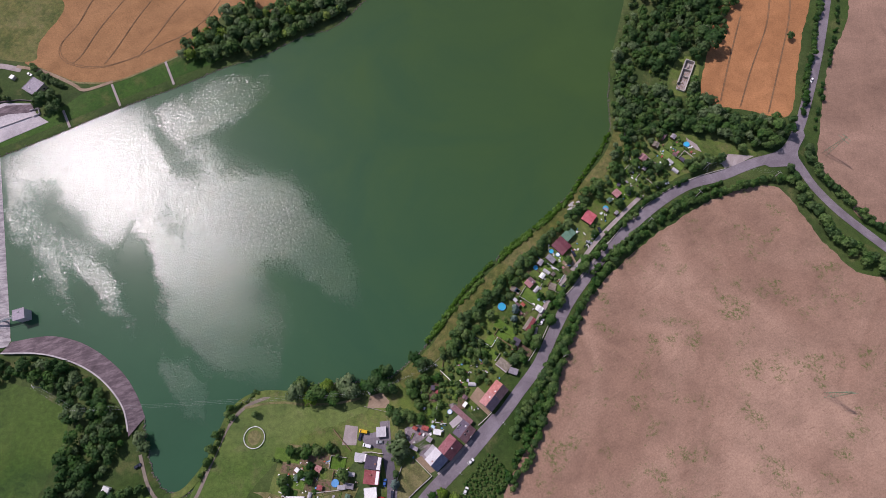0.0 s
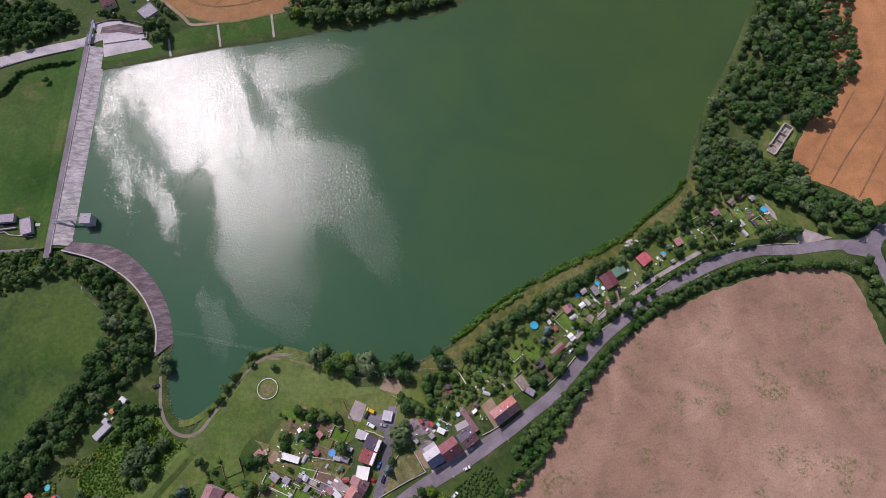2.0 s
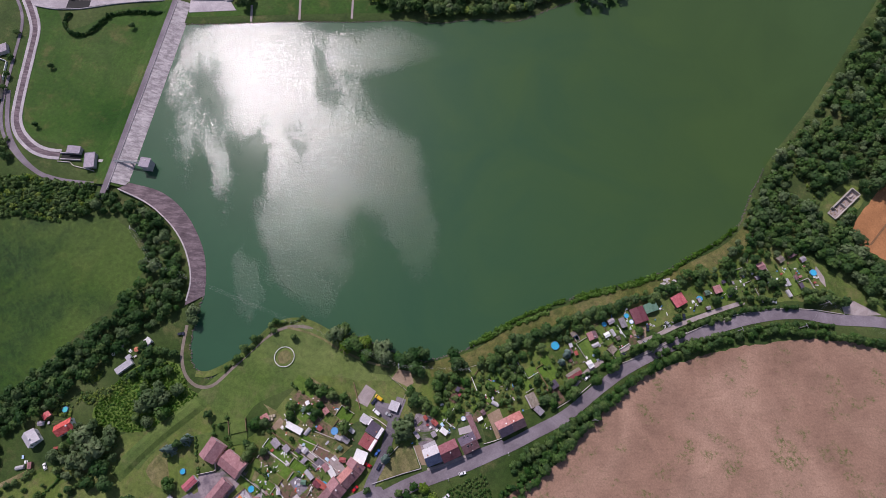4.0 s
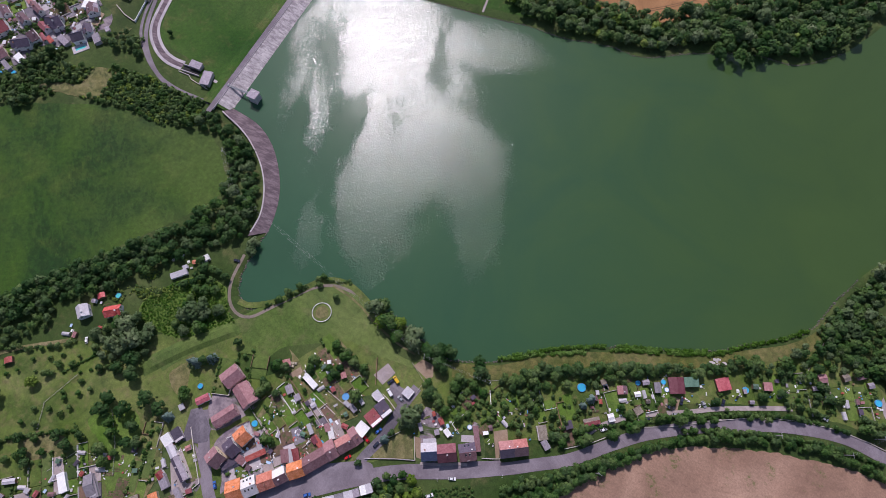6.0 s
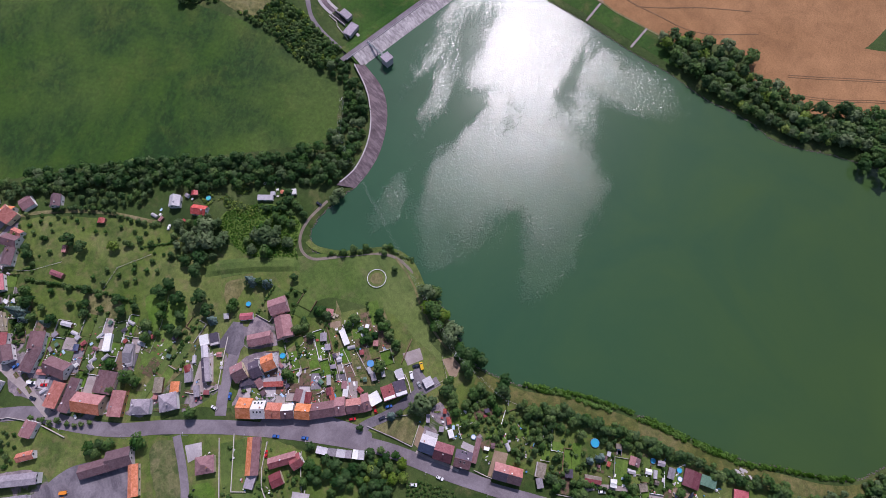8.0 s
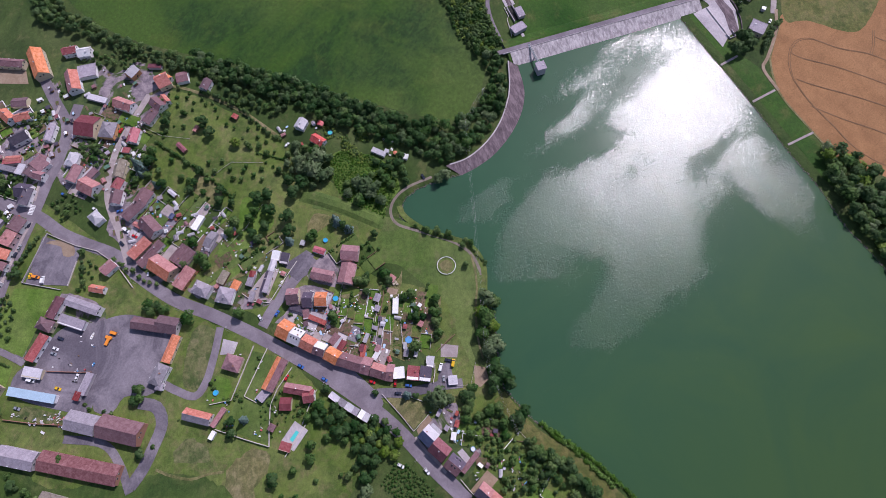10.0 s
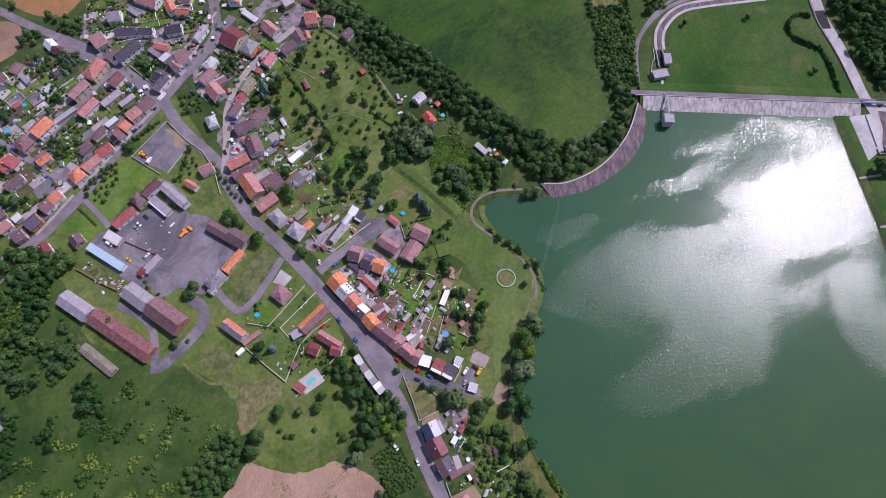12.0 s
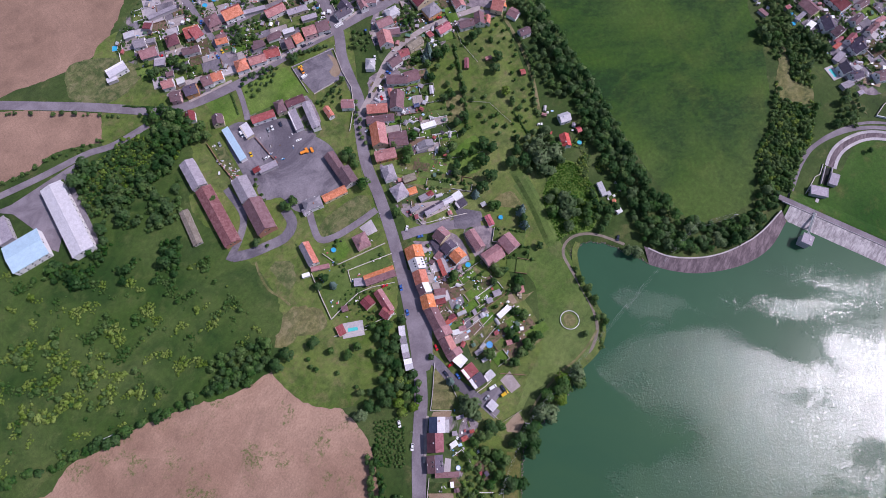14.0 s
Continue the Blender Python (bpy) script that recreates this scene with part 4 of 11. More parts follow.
def mosaic(pts, turn, wide, deep, seed, covers, walls=0.5, lane=0.0, paths=""):
    """Splits a piece of the plan into long plots along turn, each with its ground cover and low walls or hedges."""
    rng = random.Random(seed)
    z = 0.46 + 0.006 * seed
    if paths:
        patch("garden_paths", pts, M[paths], 0.05, "trodden paths between garden plots", "road", False)
    c, s = math.cos(radians(turn)), math.sin(radians(turn))
    uv = [(x * c + y * s, y * c - x * s) for x, y in pts]
    v = min(q[1] for q in uv)
    while v < max(q[1] for q in uv):
        dv = wide * rng.uniform(0.7, 1.35)
        u = min(q[0] for q in uv) + rng.uniform(-0.5, 0) * deep
        while u < max(q[0] for q in uv):
            du = deep * rng.uniform(0.5, 1.4)
            mid = (u + du / 2, v + dv / 2)
            g = 0.35 if paths else 0.15
            ring = [(u + g, v + g), (u + du - g - lane, v + g), (u + du - g - lane, v + dv - g), (u + g, v + dv - g)]
            flat = [(a * c - b * s, a * s + b * c) for a, b in ring]
            x, y = mid[0] * c - mid[1] * s, mid[0] * s + mid[1] * c
            if inside(pts, x, y) and sum(inside(pts, *q) for q in flat) >= 2 and all((p - a) ** 2 + (q - b) ** 2 > e ** 2 for p, q in (*flat, (x, y), *(((flat[k][0] + flat[k - 1][0]) / 2, (flat[k][1] + flat[k - 1][1]) / 2) for k in range(4))) for a, b, e in STREETS if abs(a - x) < 25 and abs(b - y) < 25):
                what = rng.choice(covers)
                bm = bmesh.new()
                hi = [bm.verts.new((a - x, b - y, z)) for a, b in flat]
                lo = [bm.verts.new((a - x, b - y, -0.1)) for a, b in flat]
                bm.faces.new(hi)
                for k in range(4):
                    bm.faces.new((hi[k], lo[k], lo[(k + 1) % 4], hi[(k + 1) % 4]))
                bmesh.ops.recalc_face_normals(bm, faces=bm.faces)
                ob = new("garden_plot", mesh_of("garden_plot", bm, M[what]))
                ob.location = (x, y, 0)
                tagged(ob, PLOT_WORDS[what], "garden", "", "structure")
                PLOTS.append((x, y, turn, du - lane, dv, what))
                if rng.random() < walls:
                    bm = bmesh.new()
                    for k in rng.sample(range(4), rng.choice((1, 2, 2))):
                        a, b = Vector((*flat[k], 0)) - Vector((x, y, 0)), Vector((*flat[(k + 1) % 4], 0)) - Vector((x, y, 0))
                        d = (b - a).normalized()
                        n = Vector((-d.y, d.x, 0)) * 0.14
                        low = [bm.verts.new(q) for q in (a + n, a - n, b - n, b + n)]
                        top = [bm.verts.new(q + Vector((0, 0, 1.5))) for q in (a + n, a - n, b - n, b + n)]
                        bm.faces.new(top)
                        for i in range(4):
                            bm.faces.new((low[i], low[(i + 1) % 4], top[(i + 1) % 4], top[i]))
                    bmesh.ops.recalc_face_normals(bm, faces=bm.faces)
                    part("boundary_wall", bm, M[rng.choice(("fence", "stone", "timber", "plaster_white"))], ob)
            u += du
        v += dv


PLOT_WORDS = dict(turf="fresh green mown lawn plot", lawn="mown lawn plot behind a house", garden="patchy grass plot with worn spots", bed="dug vegetable plot with bare brown soil", yard="dark worn paved yard plot", gravel="pale gravel yard plot", concrete="pale concrete paved yard", wild="overgrown dark green plot", dry="dry trodden garden plot", meadow="lush green garden plot")


def plot_plants(seed):
    """Vegetable rows on the dug plots and shrubs along the edges of others, as lists of spots."""
    rng = random.Random(seed)
    crops, shrubs = [], []
    for x, y, turn, du, dv, what in PLOTS:
        c, s = math.cos(radians(turn)), math.sin(radians(turn))

        def put(out, u, v, kind, r):
            px, py = x + u * c - v * s, y + u * s + v * c
            if clear(px, py, r * 0.5):
                out.append((px, py, kind, r))

        if what == "bed":
            for k in range(int(dv / 1.1)):
                if rng.random() < 0.75:
                    for j in range(int(du / 0.9)):
                        if rng.random() < 0.8:
                            put(crops, -du / 2 + 0.6 + j * 0.9, -dv / 2 + 0.7 + k * 1.1, "crop", rng.uniform(0.3, 0.55))
        elif what in ("wild", "garden", "turf", "lawn", "meadow"):
            side, dense = rng.choice((-1, 1)), rng.choice((0.25, 0.5, 0.95)) if what != "wild" else 0.9
            u = -du / 2
            while u < du / 2:
                r = rng.uniform(0.6, 1.5)
                if rng.random() < dense:
                    put(shrubs, u, side * (dv / 2 - 0.5) + rng.uniform(-0.4, 0.4), rng.choice(("bush", "bush", "bush", "mid")), r)
                u += r * 1.5
            if what in ("wild", "garden"):
                for k in range(rng.randrange(1, 5)):
                    put(shrubs, rng.uniform(-0.45, 0.45) * du, rng.uniform(-0.45, 0.45) * dv, rng.choice(("bush", "mid")), rng.uniform(0.7, 2.0))
    return crops, shrubs
# ---- the land ----
SHORE_SOUTH = [(-281.3, 68.9), (-258.6, 71.4), (-239.6, 67.6), (-221.8, 58.6), (-205.4, 45.5), (-194.5, 31.3), (-187.9, 18.2), (-186.8, 12.1), (-183, 0.4), (-178.7, -11.1), (-171.4, -21.8), (-160.3, -26.9), (-154.1, -25), (-147.7, -16.7), (-142.6, -4.8), (-139, 4.5), (-134.1, 16.1), (-126.6, 26.2), (-115.6, 31.1)] + [(-99.6, 30.5), (-80.5, 34.8), (-58, 34.9), (-37.3, 36.4), (-22.7, 47.1), (-12, 56.6), (3.5, 77.5), (15.2, 91.8)]
SHORE_EAST = [(36.1, 111.9), (64.2, 134.1), (86.1, 152.6), (102.6, 173.1), (119.1, 193.6), (126.6, 209.1), (128.3, 228.1), (132.8, 257.8), (139.8, 282.4)] + [(154.4, 327), (172, 400), (185, 470), (165, 560), (110, 590), (62, 510)]
SHORE_NORTH = [(37, 416.4), (15.7, 382.9), (-15, 369), (-47.5, 342.2), (-77.2, 311.1), (-103.4, 302.4), (-134.6, 285.2), (-162.1, 276.1), (-196.4, 260.2), (-242, 241.4)] + [(-273.5, 226.5), (-321, 205)]
LAKE = [(p.x, p.y) for p in curve_through(SHORE_SOUTH + SHORE_EAST + SHORE_NORTH, False, 4.0)]


def lake_distance(px, py):
    """How far points lie outside the shore line (inside: minus)."""
    poly = np.array(LAKE)
    a, b = poly, np.roll(poly, -1, 0)
    best, hit = np.full(px.shape, 1e9), np.zeros(px.shape, bool)
    for (x0, y0), (x1, y1) in zip(a, b):
        dx, dy = x1 - x0, y1 - y0
        t = np.clip(((px - x0) * dx + (py - y0) * dy) / (dx * dx + dy * dy + 1e-9), 0, 1)
        best = np.minimum(best, np.hypot(px - x0 - t * dx, py - y0 - t * dy))
        if y0 != y1:
            hit ^= ((y0 > py) != (y1 > py)) & (px < dx * (py - y0) / dy + x0)
    return np.where(hit, -best, best)


def ground_sheet():
    """One sheet to the horizon; the lake bed is pressed into it."""
    xs = np.concatenate([[-4500, -2500, -1400, -900, -720], np.arange(-600, 520, 4.0), [640, 820, 1300, 2400, 4500]])
    ys = np.concatenate([[-4500, -2500, -1400, -900, -700], np.arange(-560, 640, 4.0), [760, 950, 1400, 2500, 4500]])
    gx, gy = np.meshgrid(xs, ys)
    z = np.clip(0.25 * lake_distance(gx, gy) - 0.5, -4.0, 0.0)
    nx, ny = len(xs), len(ys)
    verts = np.stack([gx, gy, z], -1).reshape(-1, 3)
    i = np.arange(nx * ny).reshape(ny, nx)
    quads = np.stack([i[:-1, :-1], i[:-1, 1:], i[1:, 1:], i[1:, :-1]], -1).reshape(-1, 4)
    me = bpy.data.meshes.new("ground")
    me.from_pydata(verts.tolist(), [], quads.tolist())
    me.materials.append(M["ground"])
    return tagged(new("ground", me), "rough green grassland round the lake and village", "ground", "", "structure")


ground_sheet()
bm = bmesh.new()
bmesh.ops.create_grid(bm, x_segments=1, y_segments=1, size=1)
for v in bm.verts:
    v.co = (v.co.x * 330 - 70, v.co.y * 340 + 270, -0.5)
tagged(new("water", mesh_of("water", bm, M["water"])), "murky green lake water with wind ripples in the sun", "lake", "", "structure")

# fields and meadows
patch("field", [(205.8, -169.9), (167.6, -159.6), (112.1, -146.5), (80, -128.7), (45, -113.4), (36.7, -94.6), (28.2, -65.4)] + [(29.9, -34.9), (47.4, -6.9), (63.3, 15.4), (80.2, 56.5), (98.5, 85.6), (132.9, 115.6), (163.2, 134.9), (198, 152.5), (234.7, 157.4), (248.9, 135.3), (261.5, 110), (292.4, 88.9)] + [(420, 100), (440, -220), (300, -330)], M["soil"], 0.03, "bare brown field with faint drill rows", "field", True, 1.5)
patch("field", [(228.4, 339.5), (221.7, 305.7), (209, 268.6), (198.8, 238.4), (204.8, 225.8), (228.6, 219.8), (258.4, 213.6), (273.8, 249.9), (287.3, 286), (305.4, 335.5)] + [(300, 420), (215, 420)], M["stubble"], 0.03, "bright orange ripe grain field with tractor tracks", "field", True, 1.0)
patch("field", [(334.5, 328.2), (298.5, 253.9), (280, 205.4), (270.7, 173.5), (284.4, 150.8), (303.3, 124.6)] + [(460, 130), (460, 480), (330, 480)], M["soil_far"], 0.03, "dull brown ploughed field beyond the road", "field", True, 1.5)
patch("field", [(-328.8, 298.7), (-274.7, 268.4), (-241.5, 268.7), (-207.5, 283.8), (-185.1, 297.7), (-168.2, 326.2), (-152.5, 349.1)] + [(-110, 360), (-140, 480), (-300, 520), (-390, 400)], M["grain"], 0.03, "ripe golden-brown grain field with curved tracks", "field", True, 1.0)
patch("field", [(-167.4, 353.6), (-146.9, 336.8), (-130.1, 327.3), (-100.8, 340.4), (-78.4, 354.4), (-63.7, 385.6), (-39.8, 404.4), (-18, 433.6), (22.6, 465.1), (-3.5, 542.2)], M["grain"], 0.03, "ripe golden field behind the tree belt", "field", True, 1.0)
patch("field", [(-374.8, 388.4), (-300.9, 348.9), (-310.9, 307.3), (-311.7, 289.6), (-338.8, 292.5), (-367.6, 302)], M["reeds"], 0.028, "olive grass field beside the grain", "field", True, 1.0)
patch("field", [(-149, -590.7), (-151.8, -509.2), (-158.5, -449), (-139.8, -447.3), (-120.8, -451.5), (-101.3, -457.9), (-83, -455.3), (-66.7, -444.9), (-48.9, -432.7), (-16.9, -445.7)], M["soil_far"], 0.03, "brown ploughed field at the village edge", "field", True, 1.5)
patch("field", [(7.4, -578.1), (-75.1, -472.7), (-38.8, -423.4), (-8.1, -414.6), (45, -430.8), (77.6, -453.3)], M["soil_far"], 0.03, "brown ploughed field at the village edge", "field", True, 1.5)
patch("field", [(86.1, -438.1), (-3.7, -344.6), (16.5, -338.1), (53.8, -359), (73.7, -358.9), (118.1, -381.2)], M["soil_far"], 0.03, "dark brown field corner beside the country road", "field", True, 1.5)
patch("meadow", [(-442.1, -303.4), (-406.4, -313.8), (-368.7, -300.7), (-329.7, -252.4), (-305.8, -189.2), (-288.4, -131.8), (-258.9, -63.1), (-233.9, 12.6)] + [(-248, 31.1), (-275.3, 42.4), (-303.2, 29.1), (-336, 18)] + [(-367.2, -1.5), (-408.4, -37.2), (-439, -69.4)] + [(-560, -120), (-560, -300)], M["meadow"], 0.03, "lush green mown meadow", "meadow", True, 1.2)
patch("meadow", [(-304, 77.3), (-339.9, 210.3), (-361.6, 206.3), (-380.3, 193.7), (-391.7, 174.8), (-406.3, 164.2), (-422.4, 176.1), (-442, 178.7), (-415.6, 116.8), (-393.6, 87.5), (-370.5, 73), (-341.9, 76)], M["slope"], 0.035, "short grass below the dam", "meadow", True, 0.6)
patch("lawn", [(-155.8, -40.8), (-149.5, -15.3), (-135.5, 18.9), (-123.6, 27), (-110.8, 28.8), (-98.6, 28.7), (-80, 21.7), (-61.5, 17.8), (-47.9, 21.9), (-55.3, 10.1), (-67.9, 0.8), (-88.9, 2), (-100.1, -6.1), (-119.6, -26.9), (-126.2, -41.9)], M["lawn"], 0.035, "mown lakeside lawn with a round sand ring", "lawn", True, 0.6)
patch("village_green", [(-193, -339.6), (-138.7, -224), (-88.3, -157.4), (-78.3, -123.1), (-27.7, -70.8), (2.9, -49.7), (38.4, -75.9), (45, -113.4), (34.2, -156.6), (39.1, -213.9), (40, -303.6), (6.7, -368.1), (-40.4, -421.7)], M["garden"], 0.022, "patchy village grass between the yards", "ground", True, 1.0)
patch("garden_ground", [(-90, -123.5), (-32.9, -44), (-10.2, -6.3), (-1.2, 31.5), (-12.1, 47.3), (-39, 23.1), (-66.1, 11), (-99, -2.9), (-118.6, -51.1), (-159.4, -39.3), (-191.9, -83.2), (-227.5, -131.5), (-273.2, -203.1), (-243, -226.2), (-165.6, -226.5), (-104.1, -174.3)], M["garden"], 0.022, "garden plots with lawn, beds and bare earth", "garden", True, 1.0)
patch("garden_ground", [(-32.9, -22.7), (-5.2, -1.7), (27.5, 26.9), (51.4, 57.7), (77.5, 98.1), (107.9, 128.9), (147.3, 156.9), (195, 176.9), (228.4, 182.2), (210.3, 192.2), (163.2, 203.7), (128.8, 193.6), (90.6, 146.5), (44.4, 107.3), (0.8, 63.4), (-35.8, 29.5)], M["garden"], 0.024, "allotment gardens between the road and the lake", "garden", True, 1.0)
patch("scrubland", [(143.1, -336.6), (97.9, -274.6), (70, -306), (42, -330), (8, -334), (-16, -314), (-20, -286), (6, -255), (12, -236), (9, -215), (12, -196), (6, -178), (10, -150), (30.2, -119.5), (64.9, -118.3), (114.2, -143.6), (167.6, -159.6), (225.9, -189.1)], M["wild"], 0.024, "dark scrubby grassland behind the farm yard", "ground", True, 2.0)
patch("bare_patch", [(6.6, -137.1), (-4.1, -126.6), (-5.8, -117.9), (-2.1, -110.8), (6.7, -111.2), (17.6, -118.2), (25.6, -119.4), (32.3, -123.5), (29.9, -128), (21.4, -132), (15.5, -137.5)], M["dry"], 0.04, "strawy bare earth patch beside the gardens", "ground", True, 3.0)
patch("bare_patch", [(-3.8, -171.6), (-13.2, -163.6), (-9.7, -153.2), (-2.1, -147.4), (2.2, -154.9), (0.3, -165.1)], M["worn"], 0.04, "worn dry grass beside the farm track", "ground", True, 3.5)
ribbon("drive", [(-48.4, -182.4), (-43.7, -173.7), (-39.3, -160.9), (-48.1, -154.6), (-64.4, -150.9), (-83.3, -148.4)], 5.0, M["asphalt"], 0.056, "asphalt drive to the cottages", "road")
patch("bare_patch", [(-49.8, -170.2), (-84.1, -165), (-76.1, -147.4), (-45.9, -153.5), (-43.7, -162)], M["worn"], 0.04, "worn dry lawn behind the street", "ground", True, 1.0)
patch("grass_bank", [(-338.4, 217.4), (-320.8, 213.3), (-278.8, 232.3), (-241.5, 249.3), (-203.1, 266.7), (-164.9, 284.1), (-168.5, 289.6), (-205.2, 283.4), (-246.1, 264.6), (-266.5, 258), (-281.5, 246.2), (-300.4, 234.8)], M["slope"], 0.04, "short grass bank along the far shore", "ground", True, 0.4)
ribbon("reed_bank", [(-29.9, 33.5), (-7.4, 51.2), (7.9, 72), (22.4, 88.2), (40.7, 105.5), (68.3, 128.1), (90, 146.5), (106.7, 166.2), (123.6, 186), (133, 205), (135.6, 222.1)], 9.0, M["reeds"], 0.05, "dry yellow grass path along the shore", "path", flat=True)

for pts in ([(-77.8, -435.3), (-131.3, -439.8), (-158.3, -431), (-203.4, -355.5), (-174.7, -297.6), (-86.2, -316.5), (-41.8, -322.3), (-34.4, -351.3), (-31.6, -407.3)], [(-197.8, -275.9), (-223.7, -277.6), (-258.2, -263.6), (-275.6, -234.4), (-236.7, -218.3), (-197.8, -216.2), (-176.8, -225.8), (-174.5, -238.9)], [(-161.2, -236), (-189.2, -217.5), (-163.6, -187.6), (-133.7, -165.7), (-115.3, -194.2), (-143.4, -221.3)], [(-76.8, -110.8), (-92.1, -104.6), (-108.8, -95.7), (-105.2, -77.5), (-90.7, -68.5), (-66, -35.7), (-58.4, -12.6), (-44.3, -8.5), (-41, -25.7), (-48.4, -56.3)], [(-110.7, -173.3), (-114.7, -145), (-130.1, -115.8), (-116.5, -104), (-97.2, -116.9), (-96.4, -144.9)], [(-458.4, -34.4), (-474.5, -17.5), (-510.8, 20.7), (-433.9, 63.8), (-413.3, 39.8), (-444.1, 1.1), (-436.6, -20.6)], [(-242.9, -395.3), (-268.3, -373.4), (-266.4, -308.2), (-301.3, -296.3), (-236.5, -275.1), (-199.6, -291.2), (-194.1, -333.9), (-197.8, -376.4)], [(-301.5, -295.2), (-305, -267), (-291.6, -250.1), (-301.6, -231.5), (-277.2, -203.8), (-245.6, -222.2), (-234.2, -274.3)], [(-113.8, -90.5), (-129.3, -82.8), (-136.8, -55.7), (-121, -55.8), (-106.3, -61.6)], [(-8, -21.8), (-17.6, -10.2), (-26.9, 5.9), (-4.7, 7.3), (1.7, 10.2), (12.7, -1.2)], [(-2.6, 5.4), (3.7, 20.1), (19.8, 5.9), (10.5, -7.1)], [(-77.6, -283.7), (-107.1, -268.7), (-112.3, -255.6), (-102.1, -230.5), (-88.1, -229.1), (-61.6, -265.1)]):
    patch("courtyard", pts, M["yard_mix"], 0.03, "village yards of paving, trodden earth and grass", "yard", True, 1.0)
# roads
ROAD_EAST = [(30, 9.7), (24.6, 5.2)] + [(11.6, -7.1), (29.7, 8.4), (43.3, 26.3), (55.4, 43.2), (68.6, 66.1), (81.8, 86.3), (101.5, 108.9), (121.4, 128.4), (145.9, 148.3), (172.4, 163.7), (197.6, 170.1), (222.9, 175.6), (246.8, 182.7), (261.1, 199.2), (277.2, 229.7), (297.5, 274.8), (318.7, 329)]
ROAD_WEST = [(30, 9.7), (11.5, -9.4), (-13.7, -32.6), (-32.4, -55.1), (-54.8, -87.6), (-74.7, -120.6), (-91.7, -153.8), (-103.9, -181.4), (-122.2, -208.1), (-137.5, -225.3), (-148, -248.7), (-156.8, -267.1), (-171.7, -288.4), (-181.8, -316.1), (-193.8, -347.9)]
def shifted(pts, first, off):
    """A line moved to its right by off metres from the point first on."""
    out = []
    for k, (x, y) in enumerate(pts):
        (x0, y0), (x1, y1) = pts[max(k - 1, 0)], pts[min(k + 1, len(pts) - 1)]
        d = math.hypot(x1 - x0, y1 - y0)
        f = off * min(1.0, max(0.0, (k - first + 1) / 2)) * (1.0 if k < len(pts) - 6 else 0.0)
        out.append((x + f * (y1 - y0) / d, y - f * (x1 - x0) / d))
    return out


ROAD_EAST = shifted(ROAD_EAST, 4, 3.4)
ribbon("road", ROAD_EAST, 7.2, M["asphalt"], 0.07, "worn grey asphalt country road", "road")
ribbon("road", ROAD_WEST, 8.5, M["asphalt"], 0.074, "worn grey asphalt village street", "road")
ribbon("road", [(252.8, 182.4), (255.6, 174.2), (262.2, 156.1), (273.1, 138.4), (287.6, 121.1), (304.8, 102.2)], 6.0, M["asphalt"], 0.066, "narrow asphalt side road between fields", "road")
patch("road_junction", [(232.3, 177.9), (249.1, 187.2), (263.1, 203.8), (266.2, 196.6), (257.3, 180.9), (262.3, 159.6), (257.6, 161.6), (250.2, 171.7), (235.1, 172.4)], M["asphalt"], 0.078, "wide asphalt road junction", "road", True)
ribbon("road", [(80.5, -448), (16, -377.8), (-22.2, -332.8), (-44.5, -318.5), (-85.6, -306.1), (-127.7, -300), (-174.3, -289.9), (-223.8, -280.7), (-264.3, -273.7)], 8.0, M["asphalt"], 0.07, "grey asphalt cross street", "road")
ribbon("road", [(-177.4, -293.7), (-182.8, -312.7), (-189.1, -336.5), (-195.6, -360.8), (-199.7, -384.2), (-202, -413.8), (-205.2, -441.2), (-209.1, -461.8), (-210.5, -496.1)], 7.0, M["asphalt"], 0.07, "asphalt street leaving the village", "road")
ribbon("road", [(-182.5, -291.5), (-206.1, -282.8), (-228.1, -278.8), (-247.8, -280.4), (-264.7, -290.3), (-275.1, -297), (-302.4, -312.2)], 8.0, M["asphalt"], 0.07, "grey asphalt cross street", "road")
ribbon("lane", [(-190.6, -338.9), (-179.7, -342.8), (-166.1, -346.6), (-144.1, -350.7), (-129.6, -354.4), (-115.4, -358), (-105, -362.8), (-91.4, -368.9)], 5.0, M["asphalt"], 0.07, "narrow asphalt back street between houses", "road")
ribbon("lane", [(-111.4, -437.6), (-104.8, -414.2), (-101.2, -391.4), (-96.9, -368.3), (-91, -341.6), (-84.8, -316.6)], 5.0, M["asphalt"], 0.07, "narrow asphalt street between houses", "road")
ribbon("road", [(-196.7, -399.5), (-190.5, -369), (-187.7, -348.3), (-182.9, -323.1), (-177.4, -297.1)], 6.5, M["asphalt"], 0.07, "asphalt street between house rows", "road")
ribbon("lane", [(-197.2, -318.6), (-213.5, -318.2), (-231.1, -318.9), (-244, -316.3)], 4.5, M["asphalt"], 0.07, "narrow asphalt street between houses", "road")
patch("field", [(-225.4, -469.8), (-216, -449.9), (-215.7, -422.4), (-227.4, -405.3), (-263.2, -413), (-262.6, -497.3)], M["grain"], 0.03, "ripe golden field behind the village", "field", True, 1.0)
patch("field", [(-187.7, -480.3), (-201.8, -446.1), (-192.5, -428.2), (-170.7, -428.3), (-146.9, -452.1)], M["soil_far"], 0.03, "brown field at the village edge", "field", True, 1.0)
ribbon("lane", [(-131.7, -216.4), (-153.4, -225.3), (-183.8, -238.9), (-216.3, -239.2), (-241.9, -231.6), (-270.4, -219.7)], 5.0, M["gravel"], 0.066, "pale paved village lane", "road")
ribbon("lane", [(-270.4, -219.7), (-277, -203.3), (-267.3, -175.9), (-250.4, -145.7), (-227.3, -116.8)], 2.6, M["dry"], 0.064, "narrow lane beside the gardens", "road")
